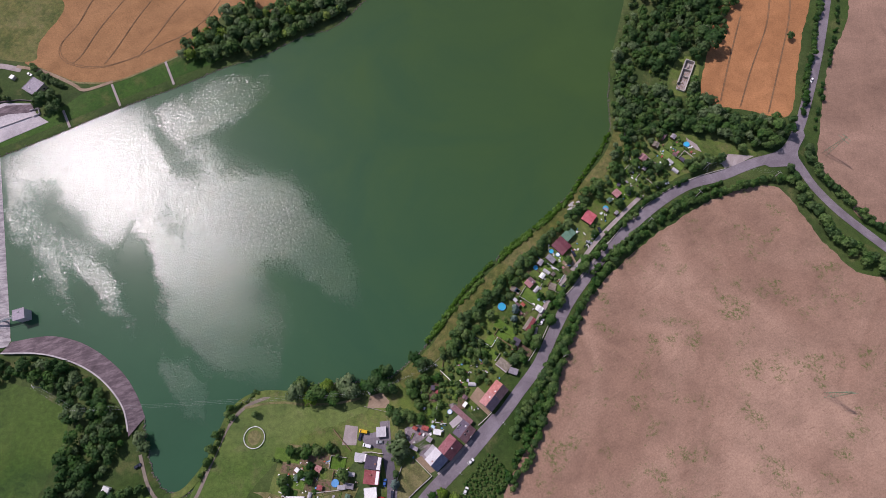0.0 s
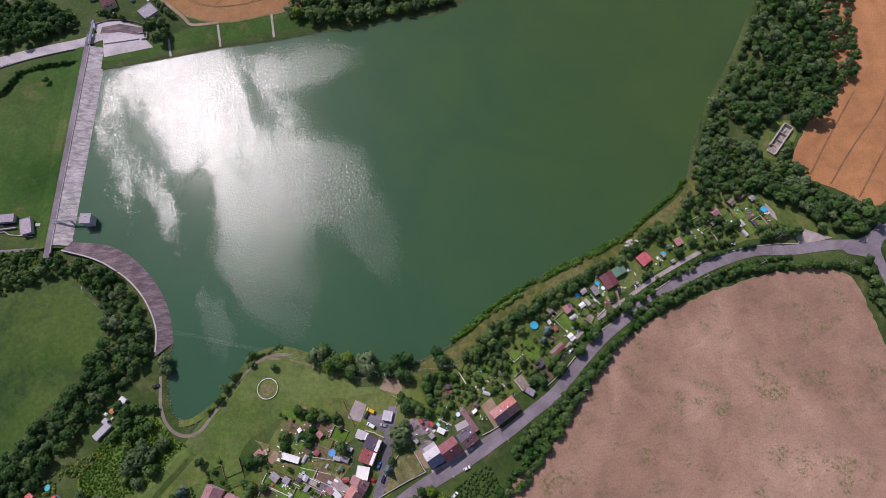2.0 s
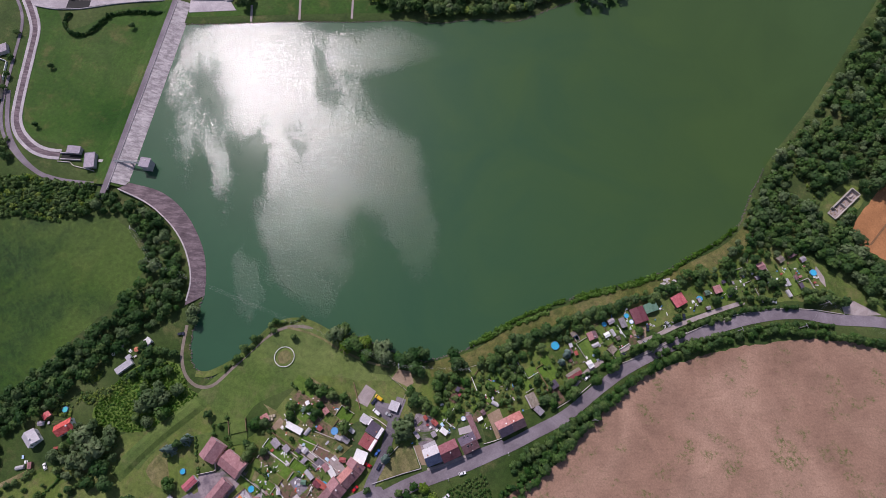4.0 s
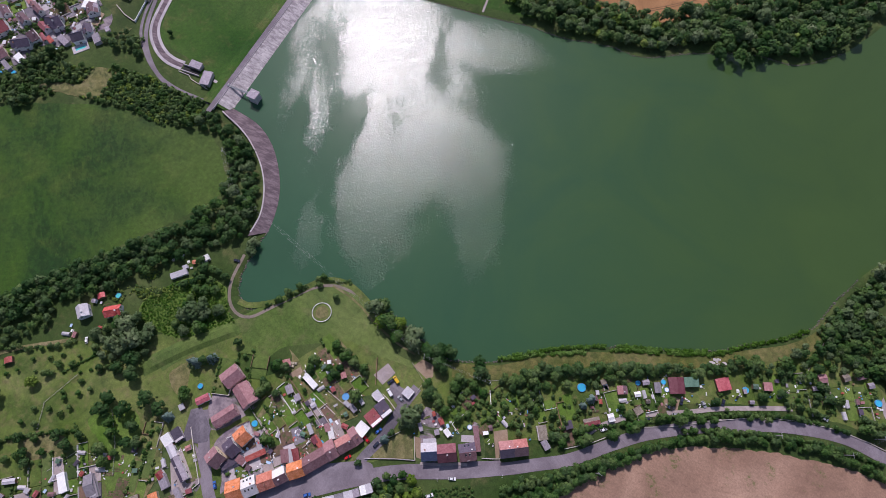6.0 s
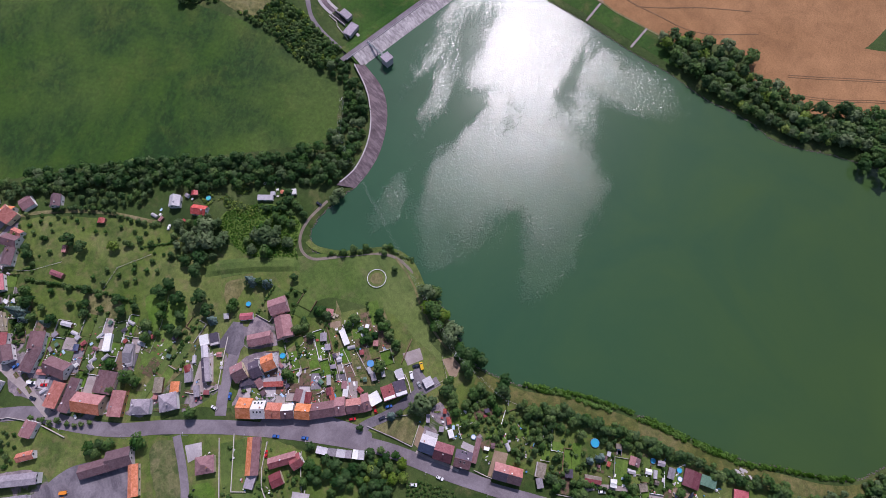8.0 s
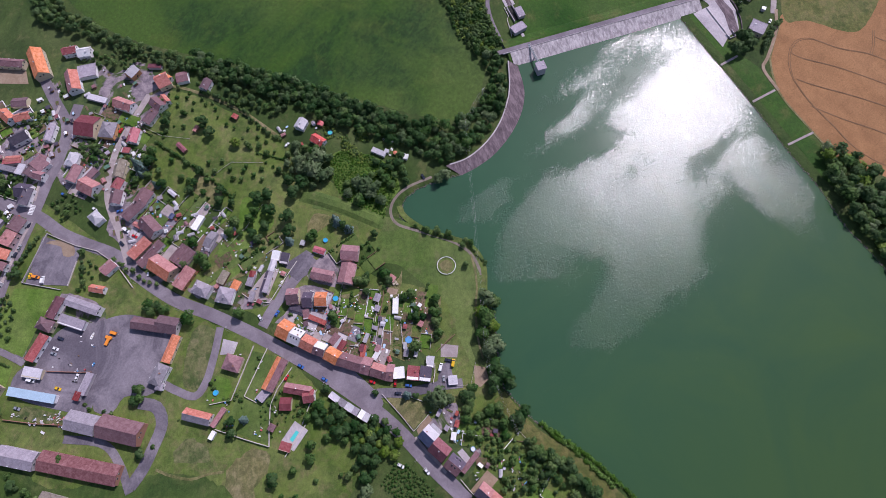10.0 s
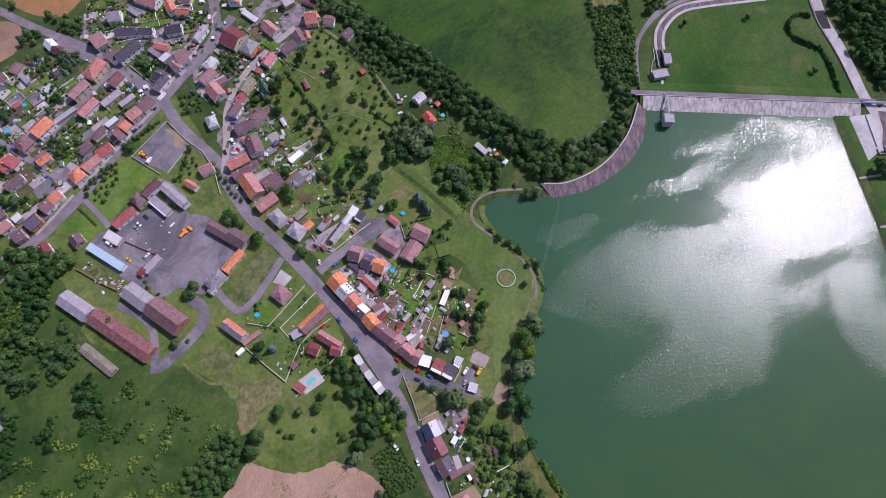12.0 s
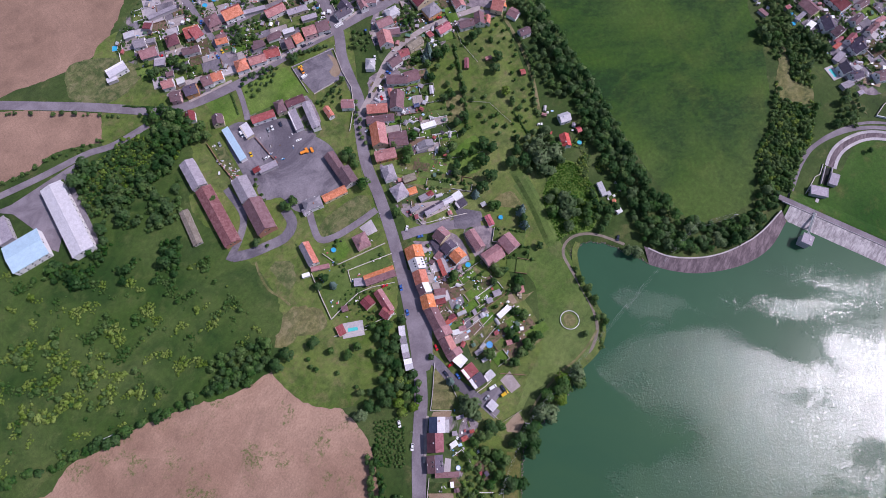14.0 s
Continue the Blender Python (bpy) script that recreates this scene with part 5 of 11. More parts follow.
ribbon("lane", [(-82.2, -120.3), (-94.6, -113.8), (-109.7, -103.1), (-129.2, -88)], 7.0, M["asphalt"], 0.066, "short paved side lane between houses", "road")
ribbon("lane", [(-34.7, -50), (-35.5, -38.7), (-34.9, -25.2), (-37.9, -5.2), (-39.1, 10.9)], 6.0, M["yard"], 0.066, "dark paved lane behind the row houses", "road")
patch("forecourt", [(-62, -103.5), (-69.2, -84.4), (-44.8, -53.1), (-29, -40.1), (-26.4, -50.7), (-45, -75)], M["asphalt"], 0.06, "broad asphalt forecourt along the street", "road")
patch("farm_yard", [(-53.2, -269.1), (-85.6, -257.1), (-91.1, -233.3), (-94.8, -208.2), (-80.6, -178.5), (-59.4, -187.3), (-47.6, -183.3), (-41.3, -191.7), (-41.2, -206.2), (-31.9, -212.6), (-33.3, -224.2), (-45.2, -228.7), (-48.4, -252.8)], M["yard"], 0.06, "dusty dark asphalt farm yard", "yard")
patch("farm_yard", [(-46.6, -279.6), (-64.1, -272.2), (-49.7, -230.8), (-33.4, -227.5), (-34.9, -246.2)], M["yard"], 0.058, "asphalt yard beside the blue-roofed hall", "yard")
ribbon("track", [(-37, -196.2), (-33.8, -184.8), (-23.3, -180), (-8.5, -184.2), (3.2, -188.9), (12.6, -195)], 7.5, M["yard"], 0.056, "asphalt farm track round the barns", "road")
ribbon("track", [(16.1, -195), (-0.7, -203.4), (-13.2, -215.7), (-17.3, -240.8)], 5.0, M["yard"], 0.054, "asphalt passage between the barns", "road")
ribbon("track", [(127.4, -364.5), (78.8, -350.5), (40, -341.3), (20.2, -332.6), (-9.1, -328)], 5.5, M["asphalt"], 0.05, "pale country track towards the sheds", "road")
patch("paved_pad", [(-120.1, -286), (-155.3, -280.3), (-144.8, -250.8), (-117.8, -256.2)], M["yard"], 0.06, "fenced grey asphalt pad", "yard", False)
ribbon("track", [(3.4, -180.7), (7.4, -170.9), (9.9, -158.3), (7.6, -148.4), (6.7, -138.6)], 1.6, M["dry"], 0.052, "trodden footpath through the scrub", "path", flat=True)
ribbon("path", [(-187.1, -2.8), (-180, -20.1), (-171, -30.2), (-160.6, -33.4), (-151.7, -29.3), (-146.5, -17.6), (-141.8, -4.6), (-134.8, 11.8), (-125.4, 22.5), (-110.6, 28.5)], 2.0, M["footpath"], 0.05, "trodden lakeside path", "path", flat=True)
ribbon("path", [(-168.8, -89.4), (-166.9, -80.8), (-163.5, -70.6), (-159.1, -59.1), (-154.1, -48.3), (-148.9, -36.6)], 4.0, M["lawn"], 0.046, "grassy track to the lakeside", "path", flat=True)
ribbon("path", [(-296.8, 61.8), (-317.4, 53.5), (-345.2, 50.1), (-372, 58.7), (-392.2, 73.7), (-411, 98.7)], 3.2, M["asphalt"], 0.05, "asphalt service road below the dam", "road")
ribbon("road", [(-462, 181.5), (-446, 177.4), (-430, 181.5), (-411, 189.5), (-388.6, 203.6), (-364, 216.8), (-346.5, 225.6), (-334, 235), (-318, 243)], 8.6, M["concrete"], 0.056, "pale concrete road behind the dam", "road")
patch("car_park", [(-347.6, 245.2), (-325.2, 251.9), (-305.9, 250.4), (-298.8, 240.1), (-289, 233.5), (-323.2, 216.7), (-330.2, 231)], M["concrete"], 0.06, "pale concrete spillway apron", "yard", False)
ribbon("lane", [(-424.3, 254.4), (-386.5, 267.5), (-362.3, 279.2), (-340.7, 285.9), (-319.8, 281.5)], 4.5, M["gravel"], 0.06, "pale gravel lane to the cottages", "road")
ribbon("lane", [(-323.9, 284.9), (-300.7, 278.6), (-276.6, 266.1), (-267, 260.5), (-246.5, 267.2)], 2.5, M["earth"], 0.05, "earth field track", "path")
for name, pts in (("path", [(-246.9, 264.7), (-237.4, 245.1)]), ("path", [(-208.3, 283.6), (-199.1, 262.4)]), ("path", [(-280, 243.1), (-272.2, 228.2)])):
    ribbon(name, pts, 1.7, M["gravel"], 0.06, "short concrete slipway to the water", "path")

ribbon("shore_grass", [(-165.3, -27.1), (-156.6, -23.2), (-145, -8.1), (-139.2, 7.1), (-134.2, 19), (-125.5, 27), (-114.2, 30.1), (-99.6, 29.4)], 4.0, M["garden"], 0.04, "wild grass strip along the water", "ground", flat=True)
ribbon("path", [(-125.9, 21.9), (-113.4, 24.1), (-101, 24.3), (-88.5, 22.6), (-68.8, 22.6), (-53.8, 25.1)], 1.4, M["dry"], 0.05, "trodden path across the lawn", "path", flat=True)
patch("yard_asphalt", [(-125.2, -107.9), (-135, -92.6), (-131.2, -87.2), (-117, -91.5), (-112.7, -98.2), (-117, -103.2)], M["yard"], 0.05, "asphalt yard between the houses", "road", False)
patch("house_yard", [(-105.7, -131.4), (-120.1, -121.1), (-122.6, -111.1), (-101, -114.8), (-100.1, -124.9)], M["gravel"], 0.05, "pale paved yard beside the long house", "road", False)
patch("house_lawn", [(-123.8, -110.3), (-121.2, -102.9), (-99.9, -113.5), (-102.8, -117.6)], M["garden"], 0.05, "small lawn beside the long house", "road", False)
patch("worn_ground", [(-103.5, -35.3), (-113, -27.5), (-117.4, -26.1), (-108.8, -26.9), (-100, -29.7)], M["dry"], 0.05, "worn bare spot beside the bales", "ground", True, 0.6)
patch("reed_bed", [(-204.7, -77.7), (-212.2, -70.1), (-208.1, -49.7), (-200.8, -36.9), (-181.4, -26.6), (-165, -36), (-154.8, -38.3), (-161.2, -48.3), (-171.6, -63.9), (-181.2, -72.6)], M["turf"], 0.05, "lush bright green reed bed by the cove", "ground", True, 1.0)
patch("orchard_grass", [(-237.3, -219.1), (-267.7, -202.8), (-269.3, -188.6), (-251.1, -155.1), (-238.5, -133), (-221.7, -112.5), (-205.2, -109.6), (-179.2, -152.9), (-210.1, -180.3), (-229.3, -209.9)], M["garden"], 0.05, "fresh green orchard grass", "ground", True, 0.8)
patch("dry_paddock", [(-148.3, -92.9), (-162.5, -88.2), (-158.2, -74.1), (-151.1, -81.3), (-145.8, -88)], M["dry"], 0.05, "dry trodden paddock behind the cottage", "ground", True, 0.6)
patch("dry_paddock", [(-195, -170.4), (-191.5, -162.7), (-180.2, -154.5), (-175.4, -157.5), (-164.7, -175.4), (-173.3, -179.4), (-180.1, -171.4)], M["dry"], 0.05, "dry trodden garden behind the street", "ground", True, 0.6)
patch("sand_heap", [(-149.8, -277.1), (-151.8, -269.6), (-147.9, -257.6), (-139.5, -255.6), (-139.6, -263.4), (-146.8, -265.7)], M["earth"], 0.06, "spilled sand on the asphalt pad", "road", True, 0.5)
patch("house_garden", [(-37.6, -152.8), (-51.8, -148.6), (-49.1, -139.9), (-42.6, -137.2), (-31.4, -142.2), (-33.2, -150.6)], M["turf"], 0.05, "fresh lawn round the garden pool", "garden", False)
patch("house_garden", [(-66.5, -125.2), (-62.4, -111.1), (-42.2, -118.4), (-36.9, -129.9), (-40.3, -132.7), (-52.5, -128.8)], M["lawn"], 0.05, "worn lawn between garden walls", "garden", False)
patch("house_yard", [(-75.4, -145.7), (-72.6, -135.8), (-65.2, -138), (-65, -147)], M["concrete"], 0.05, "pale concrete yard behind the house", "road", False)
patch("house_garden", [(-66.4, -125.7), (-59.7, -113), (-6.5, -110.1), (-19, -140.8), (-31.5, -135.9), (-45.8, -132.6)], M["lawn"], 0.05, "olive lawn inside garden walls", "garden", False)
patch("rubble_yard", [(-38.8, -269), (-31, -240.9), (-23.3, -241.7), (-32.8, -276.6)], M["worn"], 0.05, "overgrown rubble yard between walls", "yard", False)
patch("house_garden", [(-49.7, -151.7), (-49.1, -139.6), (-41.7, -138.2), (-32.5, -141.9), (-36.7, -153.5)], M["turf"], 0.05, "fresh lawn round the garden pool", "garden", False)
# ruts in the grain fields
RUTS = ([(-285.4, 287.5), (-291.9, 294.1), (-292.8, 305.8), (-282.6, 324.9), (-275.4, 347.7), (-261.8, 367.7), (-242.6, 393.2)], [(-285.5, 287), (-272.6, 282.3), (-256, 281.5), (-235.5, 288), (-214.7, 299.3), (-194.6, 310.4), (-180.1, 325.8), (-163.2, 358.1)], [(-280.5, 285.8), (-274.8, 293.7), (-265, 318.2), (-252.7, 341.5), (-239.2, 363.9), (-225.8, 385.8)], [(-255.6, 284.1), (-248.4, 298.2), (-237.5, 324.4), (-223.4, 351.7), (-205.2, 376.7)], [(-230.5, 288.9), (-217.4, 311.2), (-206, 333.7), (-183.8, 367.2)], [(-275.4, 347.7), (-284.9, 352.9), (-298.4, 356.8)], [(-291.3, 356.9), (-279.5, 375.1), (-259.8, 400.9)], [(225, 222.4), (241.1, 256.6), (260.2, 292.8), (269.8, 320.1)], [(244.6, 216.6), (261.5, 255.7), (279.1, 297.3), (285.8, 319.3)], [(211.5, 227.9), (225.1, 262.6), (242.9, 304.6)])
for pts in ([(-104, 346), (-100, 351.9), (-85.5, 372.7), (-72.7, 396), (-57.9, 416.9), (-40.6, 434.1), (-17.4, 451.2), (3.3, 470.3)], [(-61.3, 413.3), (-54, 428.2), (-42.6, 450.1), (-30, 474)], [(-120.5, 354), (-106.7, 376.2), (-95.9, 394.4), (-80, 420)]):
    for off in (-1.0, 1.0):
        ribbon("wheel_track", [(x - off * 0.7, y + off * 0.7) for x, y in pts], 0.55, M["rut"], 0.06, "crushed wheel track through the grain", "track", flat=True)
for pts in RUTS:
    for off in (-0.85, 0.85):
        ribbon("wheel_track", [(x + off * 0.7, y + off * 0.7) for x, y in pts], 0.45, M["rut"], 0.06, "crushed wheel track through the grain", "track", flat=True)
ribbon("path", [(-310.4, 284.7), (-287.7, 273.3), (-271.7, 267.4), (-243.6, 267.6), (-214.7, 280.5), (-196.4, 289.8)], 1.5, M["dry"], 0.06, "trodden path along the grain field", "path", flat=True)

# ---- the dam ----
DAM_A, DAM_B = Vector((-281.6, 66.5, 0)), Vector((-322.5, 214.0, 0))
DAM_DIR = (DAM_B - DAM_A).normalized()
DAM_OUT = Vector((-DAM_DIR.y, DAM_DIR.x, 0))
if DAM_OUT.x > 0:
    DAM_OUT = -DAM_OUT


def dam_point(s, d, z):
    p = DAM_A + DAM_DIR * s + DAM_OUT * d
    return Vector((p.x, p.y, z))


def prism(section, s0, s1):
    """A bar with the given cross-section (offset, height) along the dam."""
    bm = bmesh.new()
    a, b = [bm.verts.new(dam_point(s0, d, z)) for d, z in section], [bm.verts.new(dam_point(s1, d, z)) for d, z in section]
    n = len(section)
    for k in range(n):
        bm.faces.new((a[k], a[(k + 1) % n], b[(k + 1) % n], b[k]))
    bm.faces.new(a[::-1])
    bm.faces.new(b)
    bmesh.ops.recalc_face_normals(bm, faces=bm.faces)
    return bm


DAM_LEN = (DAM_B - DAM_A).length
FACE = DAM_LEN + 12.0
dam = empty("dam", DAM_A.x, DAM_A.y, 0, 0, label="grassed earth dam with a sloping concrete water face", category="dam", kind="structure")
dam.matrix_basis = Matrix.Identity(4)
part("embankment", prism([(-6, -3), (9.5, 2.5), (17.0, 2.5), (25, 0.03), (25, -1)], -2, FACE), M["slope"], dam)
part("crest_road", prism([(11.2, 2.3), (11.2, 2.62), (15.2, 2.62), (15.2, 2.3)], -14, DAM_LEN + 24), M["asphalt"], dam, "asphalt road on the crest")
part("parapet", prism([(10.3, 2.3), (10.3, 3.5), (10.7, 3.5), (10.7, 2.3)], -6, FACE), M["concrete"], dam)
count = 28
for k in range(count):
    s0, s1 = k * FACE / count, (k + 1) * FACE / count - 0.07
    part("slab", prism([(-3, -1.55), (-3, -1.2), (10.2, 3.05), (10.2, 2.6)], s0, s1), M["dam_face"], dam)

# stones along the waterline
def riprap(line, label, seed):
    """Many rough stones along a shore as one mesh."""
    rng = random.Random(seed)
    bm = bmesh.new()
    for p, turn in along(curve_through(line, False, 3.0), 0.8):
        r = rng.uniform(0.25, 0.75)
        c = Vector((p.x + rng.uniform(-0.7, 0.7), p.y + rng.uniform(-0.7, 0.7), -0.45 + rng.uniform(0, 0.35)))
        tip = [bm.verts.new(c + Vector((0, 0, s * r * rng.uniform(0.5, 0.8)))) for s in (1, -1)]
        ring = [bm.verts.new(c + Vector((math.cos(w), math.sin(w), rng.uniform(-0.2, 0.2))) * r * rng.uniform(0.7, 1.1)) for w in (0.2, 1.4, 2.7, 3.9, 5.1)]
        for k in range(5):
            bm.faces.new((ring[k], ring[(k + 1) % 5], tip[0]))
            bm.faces.new((ring[(k + 1) % 5], ring[k], tip[1]))
    tagged(new("shore_stones", mesh_of("shore_stones", bm, M["riprap"])), label, "stones", "", "stuff")


riprap(SHORE_NORTH, "dark rough stones along the far waterline", 1)
riprap(SHORE_EAST[:8], "dark rough stones along the grassy waterline", 2)
riprap(SHORE_SOUTH[6:], "dark rough stones round the cove", 3)
# curved concrete bank beside the dam
bank = empty("lake_bank", 0, 0, 0, 0, label="curved bank of stained concrete slabs at the waterline", category="bank", kind="structure")
inner = curve_through([(-281.3, 68.9), (-258.6, 71.4), (-239.6, 67.6), (-221.8, 58.6), (-205.4, 45.5), (-194.5, 31.3), (-187.9, 18.2)], False, 1.0)
outer = curve_through([(-284.3, 61.7), (-262.9, 60.9), (-248.1, 58), (-229.7, 50.9), (-213.8, 40.1), (-200.5, 24.7), (-194.5, 7.9)], False, 1.0)
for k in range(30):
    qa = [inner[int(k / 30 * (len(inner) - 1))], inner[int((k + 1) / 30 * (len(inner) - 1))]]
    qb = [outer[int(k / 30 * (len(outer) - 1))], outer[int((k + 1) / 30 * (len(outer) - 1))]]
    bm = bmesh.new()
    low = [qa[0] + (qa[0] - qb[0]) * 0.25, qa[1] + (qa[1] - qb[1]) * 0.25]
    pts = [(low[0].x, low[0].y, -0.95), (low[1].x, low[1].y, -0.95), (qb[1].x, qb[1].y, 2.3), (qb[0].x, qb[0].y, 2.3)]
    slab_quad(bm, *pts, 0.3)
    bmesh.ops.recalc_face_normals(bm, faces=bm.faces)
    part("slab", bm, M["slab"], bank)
ribbon("kerb", [(p.x, p.y) for p in outer[::6]], 0.9, M["kerb"], 2.3, "pale concrete rim of the curved bank", "kerb", 2.6)

# ---- houses ----
ROOF_WORDS = dict(red="dull red tiled", orange="bright orange tiled", pink="faded pink tiled", brown="brown tiled", maroon="dark maroon metal", grey="grey fibre-cement", dark="dark slate", pale="pale sheet-metal", white="white sheet-metal", blue="pale blue sheet-metal", navy="navy blue", scarlet="scarlet red", green_roof="green felt", rust="rusty red sheet", moss="weathered grey-brown")
WALL_WORDS = dict(plaster_white="white plaster", plaster_cream="cream plaster", plaster_grey="grey plaster", plaster_orange="orange plaster", plaster_pink="pink plaster", brick="brick", timber="timber", stone="stone")


def town_house(x, y, length, width, turn, roof, h=5.2, wall="plaster_white", form="gable", pitch=36, sky=0):
    first = roof[1] if isinstance(roof, tuple) else roof
    label = f"{'two-storey' if h > 4.6 else 'low'} house with {WALL_WORDS[wall]} walls and {ROOF_WORDS[first]} roof"
    return house(x, y, length, width, turn, h, roof, wall, pitch, form, label, "house", 1 if width > 5 else 0, True, sky, "house", "village houses")


def outbuilding(x, y, length, width, turn, roof, h=2.6, wall="plaster_grey", form="shed", kind="shed"):
    first = roof[1] if isinstance(roof, tuple) else roof
    label = f"low {kind} with {WALL_WORDS[wall]} walls and {ROOF_WORDS[first]} roof"
    return house(x, y, length, width, turn, h, roof, wall, 20, form, label, kind, 0, False, 0, "garden_shed" if kind == "shed" else kind, "outbuildings", 0.2)


def barn(x, y, length, width, turn, roof, h=4.5, wall="brick", pitch=24, form="gable", label=""):
    return house(x, y, length, width, turn, h, roof, wall, pitch, form, label, "barn", 0, True, 0, "barn", "", 0.4)


# the row along the street
town_house(-78.4, -103.6, 9.2, 12.6, 60, "orange", 5.5, "plaster_orange")
town_house(-73.7, -96.3, 9.0, 10.9, 64, ("pale", "white"), 5.5, "plaster_white", "gable", 30, 6)
town_house(-68.7, -87.9, 9.6, 9.8, 61, "orange", 5.5, "plaster_cream")
town_house(-64.7, -80.6, 8.1, 9.1, 68, ("brown", "white"), 5.0)
town_house(-60.1, -72.1, 9.6, 9.5, 59, "orange", 5.2, "plaster_orange")
town_house(-55.8, -61.2, 16.3, 9.7, 71, "brown", 3.8, "plaster_grey", "gable", 34)
town_house(-52.6, -50.4, 6.5, 11.4, 71, "pink", 4.2, "plaster_pink")
town_house(-48.8, -42.2, 10.9, 9.3, 70, ("brown", "pink"), 4.0, "plaster_pink")
town_house(-47.5, -35.2, 5.1, 11.1, 80, "pink", 3.9, "plaster_cream")
outbuilding(-47.3, -29.7, 7.4, 7.4, 93, "white", 3.2, "plaster_white", "flat", "garage")
town_house(-46.4, -20.4, 7.9, 9.1, 82, "red", 5.2, "plaster_white", "shed")
town_house(-45.5, -12.5, 7.6, 9.6, 80, "dark", 5.0, "plaster_white", "shed")
outbuilding(-53.3, -9.1, 4.6, 7.2, 81, "pale", 2.8, "plaster_white")
outbuilding(-54.4, -10.4, 3.1, 4.4, 84, "white", 2.6, "plaster_white")
outbuilding(-41.0, 4.7, 6.0, 5.8, 92, "pale", 2.6, "plaster_white")
# houses behind the row
town_house(-98.1, -80.5, 8.4, 9.9, 86, "orange", 5.0, "plaster_white")
town_house(-98.2, -89.6, 7.1, 10.6, 87, "dark", 4.2)
town_house(-101.0, -99.6, 8.5, 11.3, 92, ("brown", "pink"), 4.8, "plaster_cream")
outbuilding(-93.2, -96.8, 10.0, 4.4, 74, "dark")
outbuilding(-84.5, -83.0, 12.7, 3.3, 65, "red")
outbuilding(-88.7, -90.7, 4.5, 6.5, 96, "brown")
barn(-114.9, -80.0, 15.4, 7.9, 75, "pink", 5.2, "plaster_pink", 32, "gable", "long farm wing with a faded pink tiled roof")
barn(-115.2, -63.3, 14.5, 10.5, 348, "pink", 5.2, "plaster_pink", 32, "gable", "broad farm barn with a faded pink tiled roof")
barn(-129.8, -61.4, 12.3, 10.8, 82, "pink", 5.4, "plaster_pink", 30, "gable", "square farmhouse wing with a pink tiled roof")
outbuilding(-91.4, -31.0, 10.7, 3.9, 357, "white", 2.6, "plaster_white", "flat")
outbuilding(-64.4, -53.6, 4.9, 3.1, 346, "maroon")
outbuilding(-70.9, -50.8, 6.6, 2.7, 338, "pale")
outbuilding(-71.1, -71.6, 7.9, 4.8, 321, "brown", 2.8, "timber", "gable")
outbuilding(-66.9, -66.7, 7.0, 4.2, 326, "maroon", 2.8, "timber", "gable")
outbuilding(-68.7, -69.8, 8.6, 3.5, 330, "pale")
outbuilding(-61.6, -52.8, 9.7, 3.5, 352, "red")
outbuilding(-59.5, -44.1, 7.0, 3.5, 328, "white")
outbuilding(-63.7, -43.2, 4.9, 3.5, 331, "pink")
outbuilding(-60.4, -24.7, 6.3, 3.2, 350, "grey")
outbuilding(-64.6, -25.3, 4.5, 2.4, 356, "pale")
outbuilding(-97.7, -43.2, 5.6, 4.3, 337, "grey", 2.5, "timber", "gable")
outbuilding(-90.4, -43.3, 4.2, 3.7, 339, "grey")
outbuilding(-111.0, -33.1, 4.4, 4.9, 325, "pink", 2.5, "timber", "gable")
outbuilding(-78.5, -14.6, 3.9, 3.4, 331, "pink", 2.4, "timber", "gable")
outbuilding(-91.1, -14.8, 2.6, 2.5, 321, "white")
# west side of the street
town_house(-58.7, -137.0, 11.7, 10.3, 72, "pink", 4.0, "plaster_cream", "hip", 30)
town_house(-26.4, -156.5, 18.2, 7.8, 74, ("grey", "orange"), 4.0)
outbuilding(-25.4, -143.7, 13.1, 3.4, 147, "pink", 2.6, "plaster_cream", "flat")
outbuilding(-14.9, -146.8, 5.4, 3.0, 333, "white", 2.4, "plaster_white", "flat")
barn(-50.2, -109.3, 22.1, 8.1, 155, ("brown", "orange"), 3.8, "plaster_cream", 30, "gable", "long low farm range with brown and orange tiles")
outbuilding(-37.8, -116.0, 8.7, 5.5, 140, "grey", 3.0)
town_house(-39.9, -94.1, 17.3, 6.6, 78, ("red", "pink"), 4.0, "plaster_cream")
town_house(-35.4, -86.9, 7.5, 8.2, 95, "red", 4.0)
outbuilding(-31.5, -101.7, 7.5, 8.1, 87, "maroon", 3.0, "plaster_cream", "gable")
outbuilding(-6.0, -100.7, 7.2, 5.5, 72, "red", 2.8, "plaster_cream")
outbuilding(-17.7, -109.9, 4.5, 4.2, 332, "brown", 2.6, "timber", "gable")
for place, roof in (((-34.1, -70.9, 7.2, 4.3, 52), "pale"), ((-30.5, -65.9, 5.5, 4.5, 55), "grey"), ((-27.4, -61.3, 5.6, 4.7, 55), "pale"), ((-24.9, -57.4, 3.9, 4.7, 59), "grey"), ((-22.9, -53.7, 3.6, 5.4, 56), "white"), ((-20.9, -50.6, 4.0, 5.4, 58), "pale")):
    outbuilding(*place, roof, 2.6, "plaster_grey", "flat", "garage")
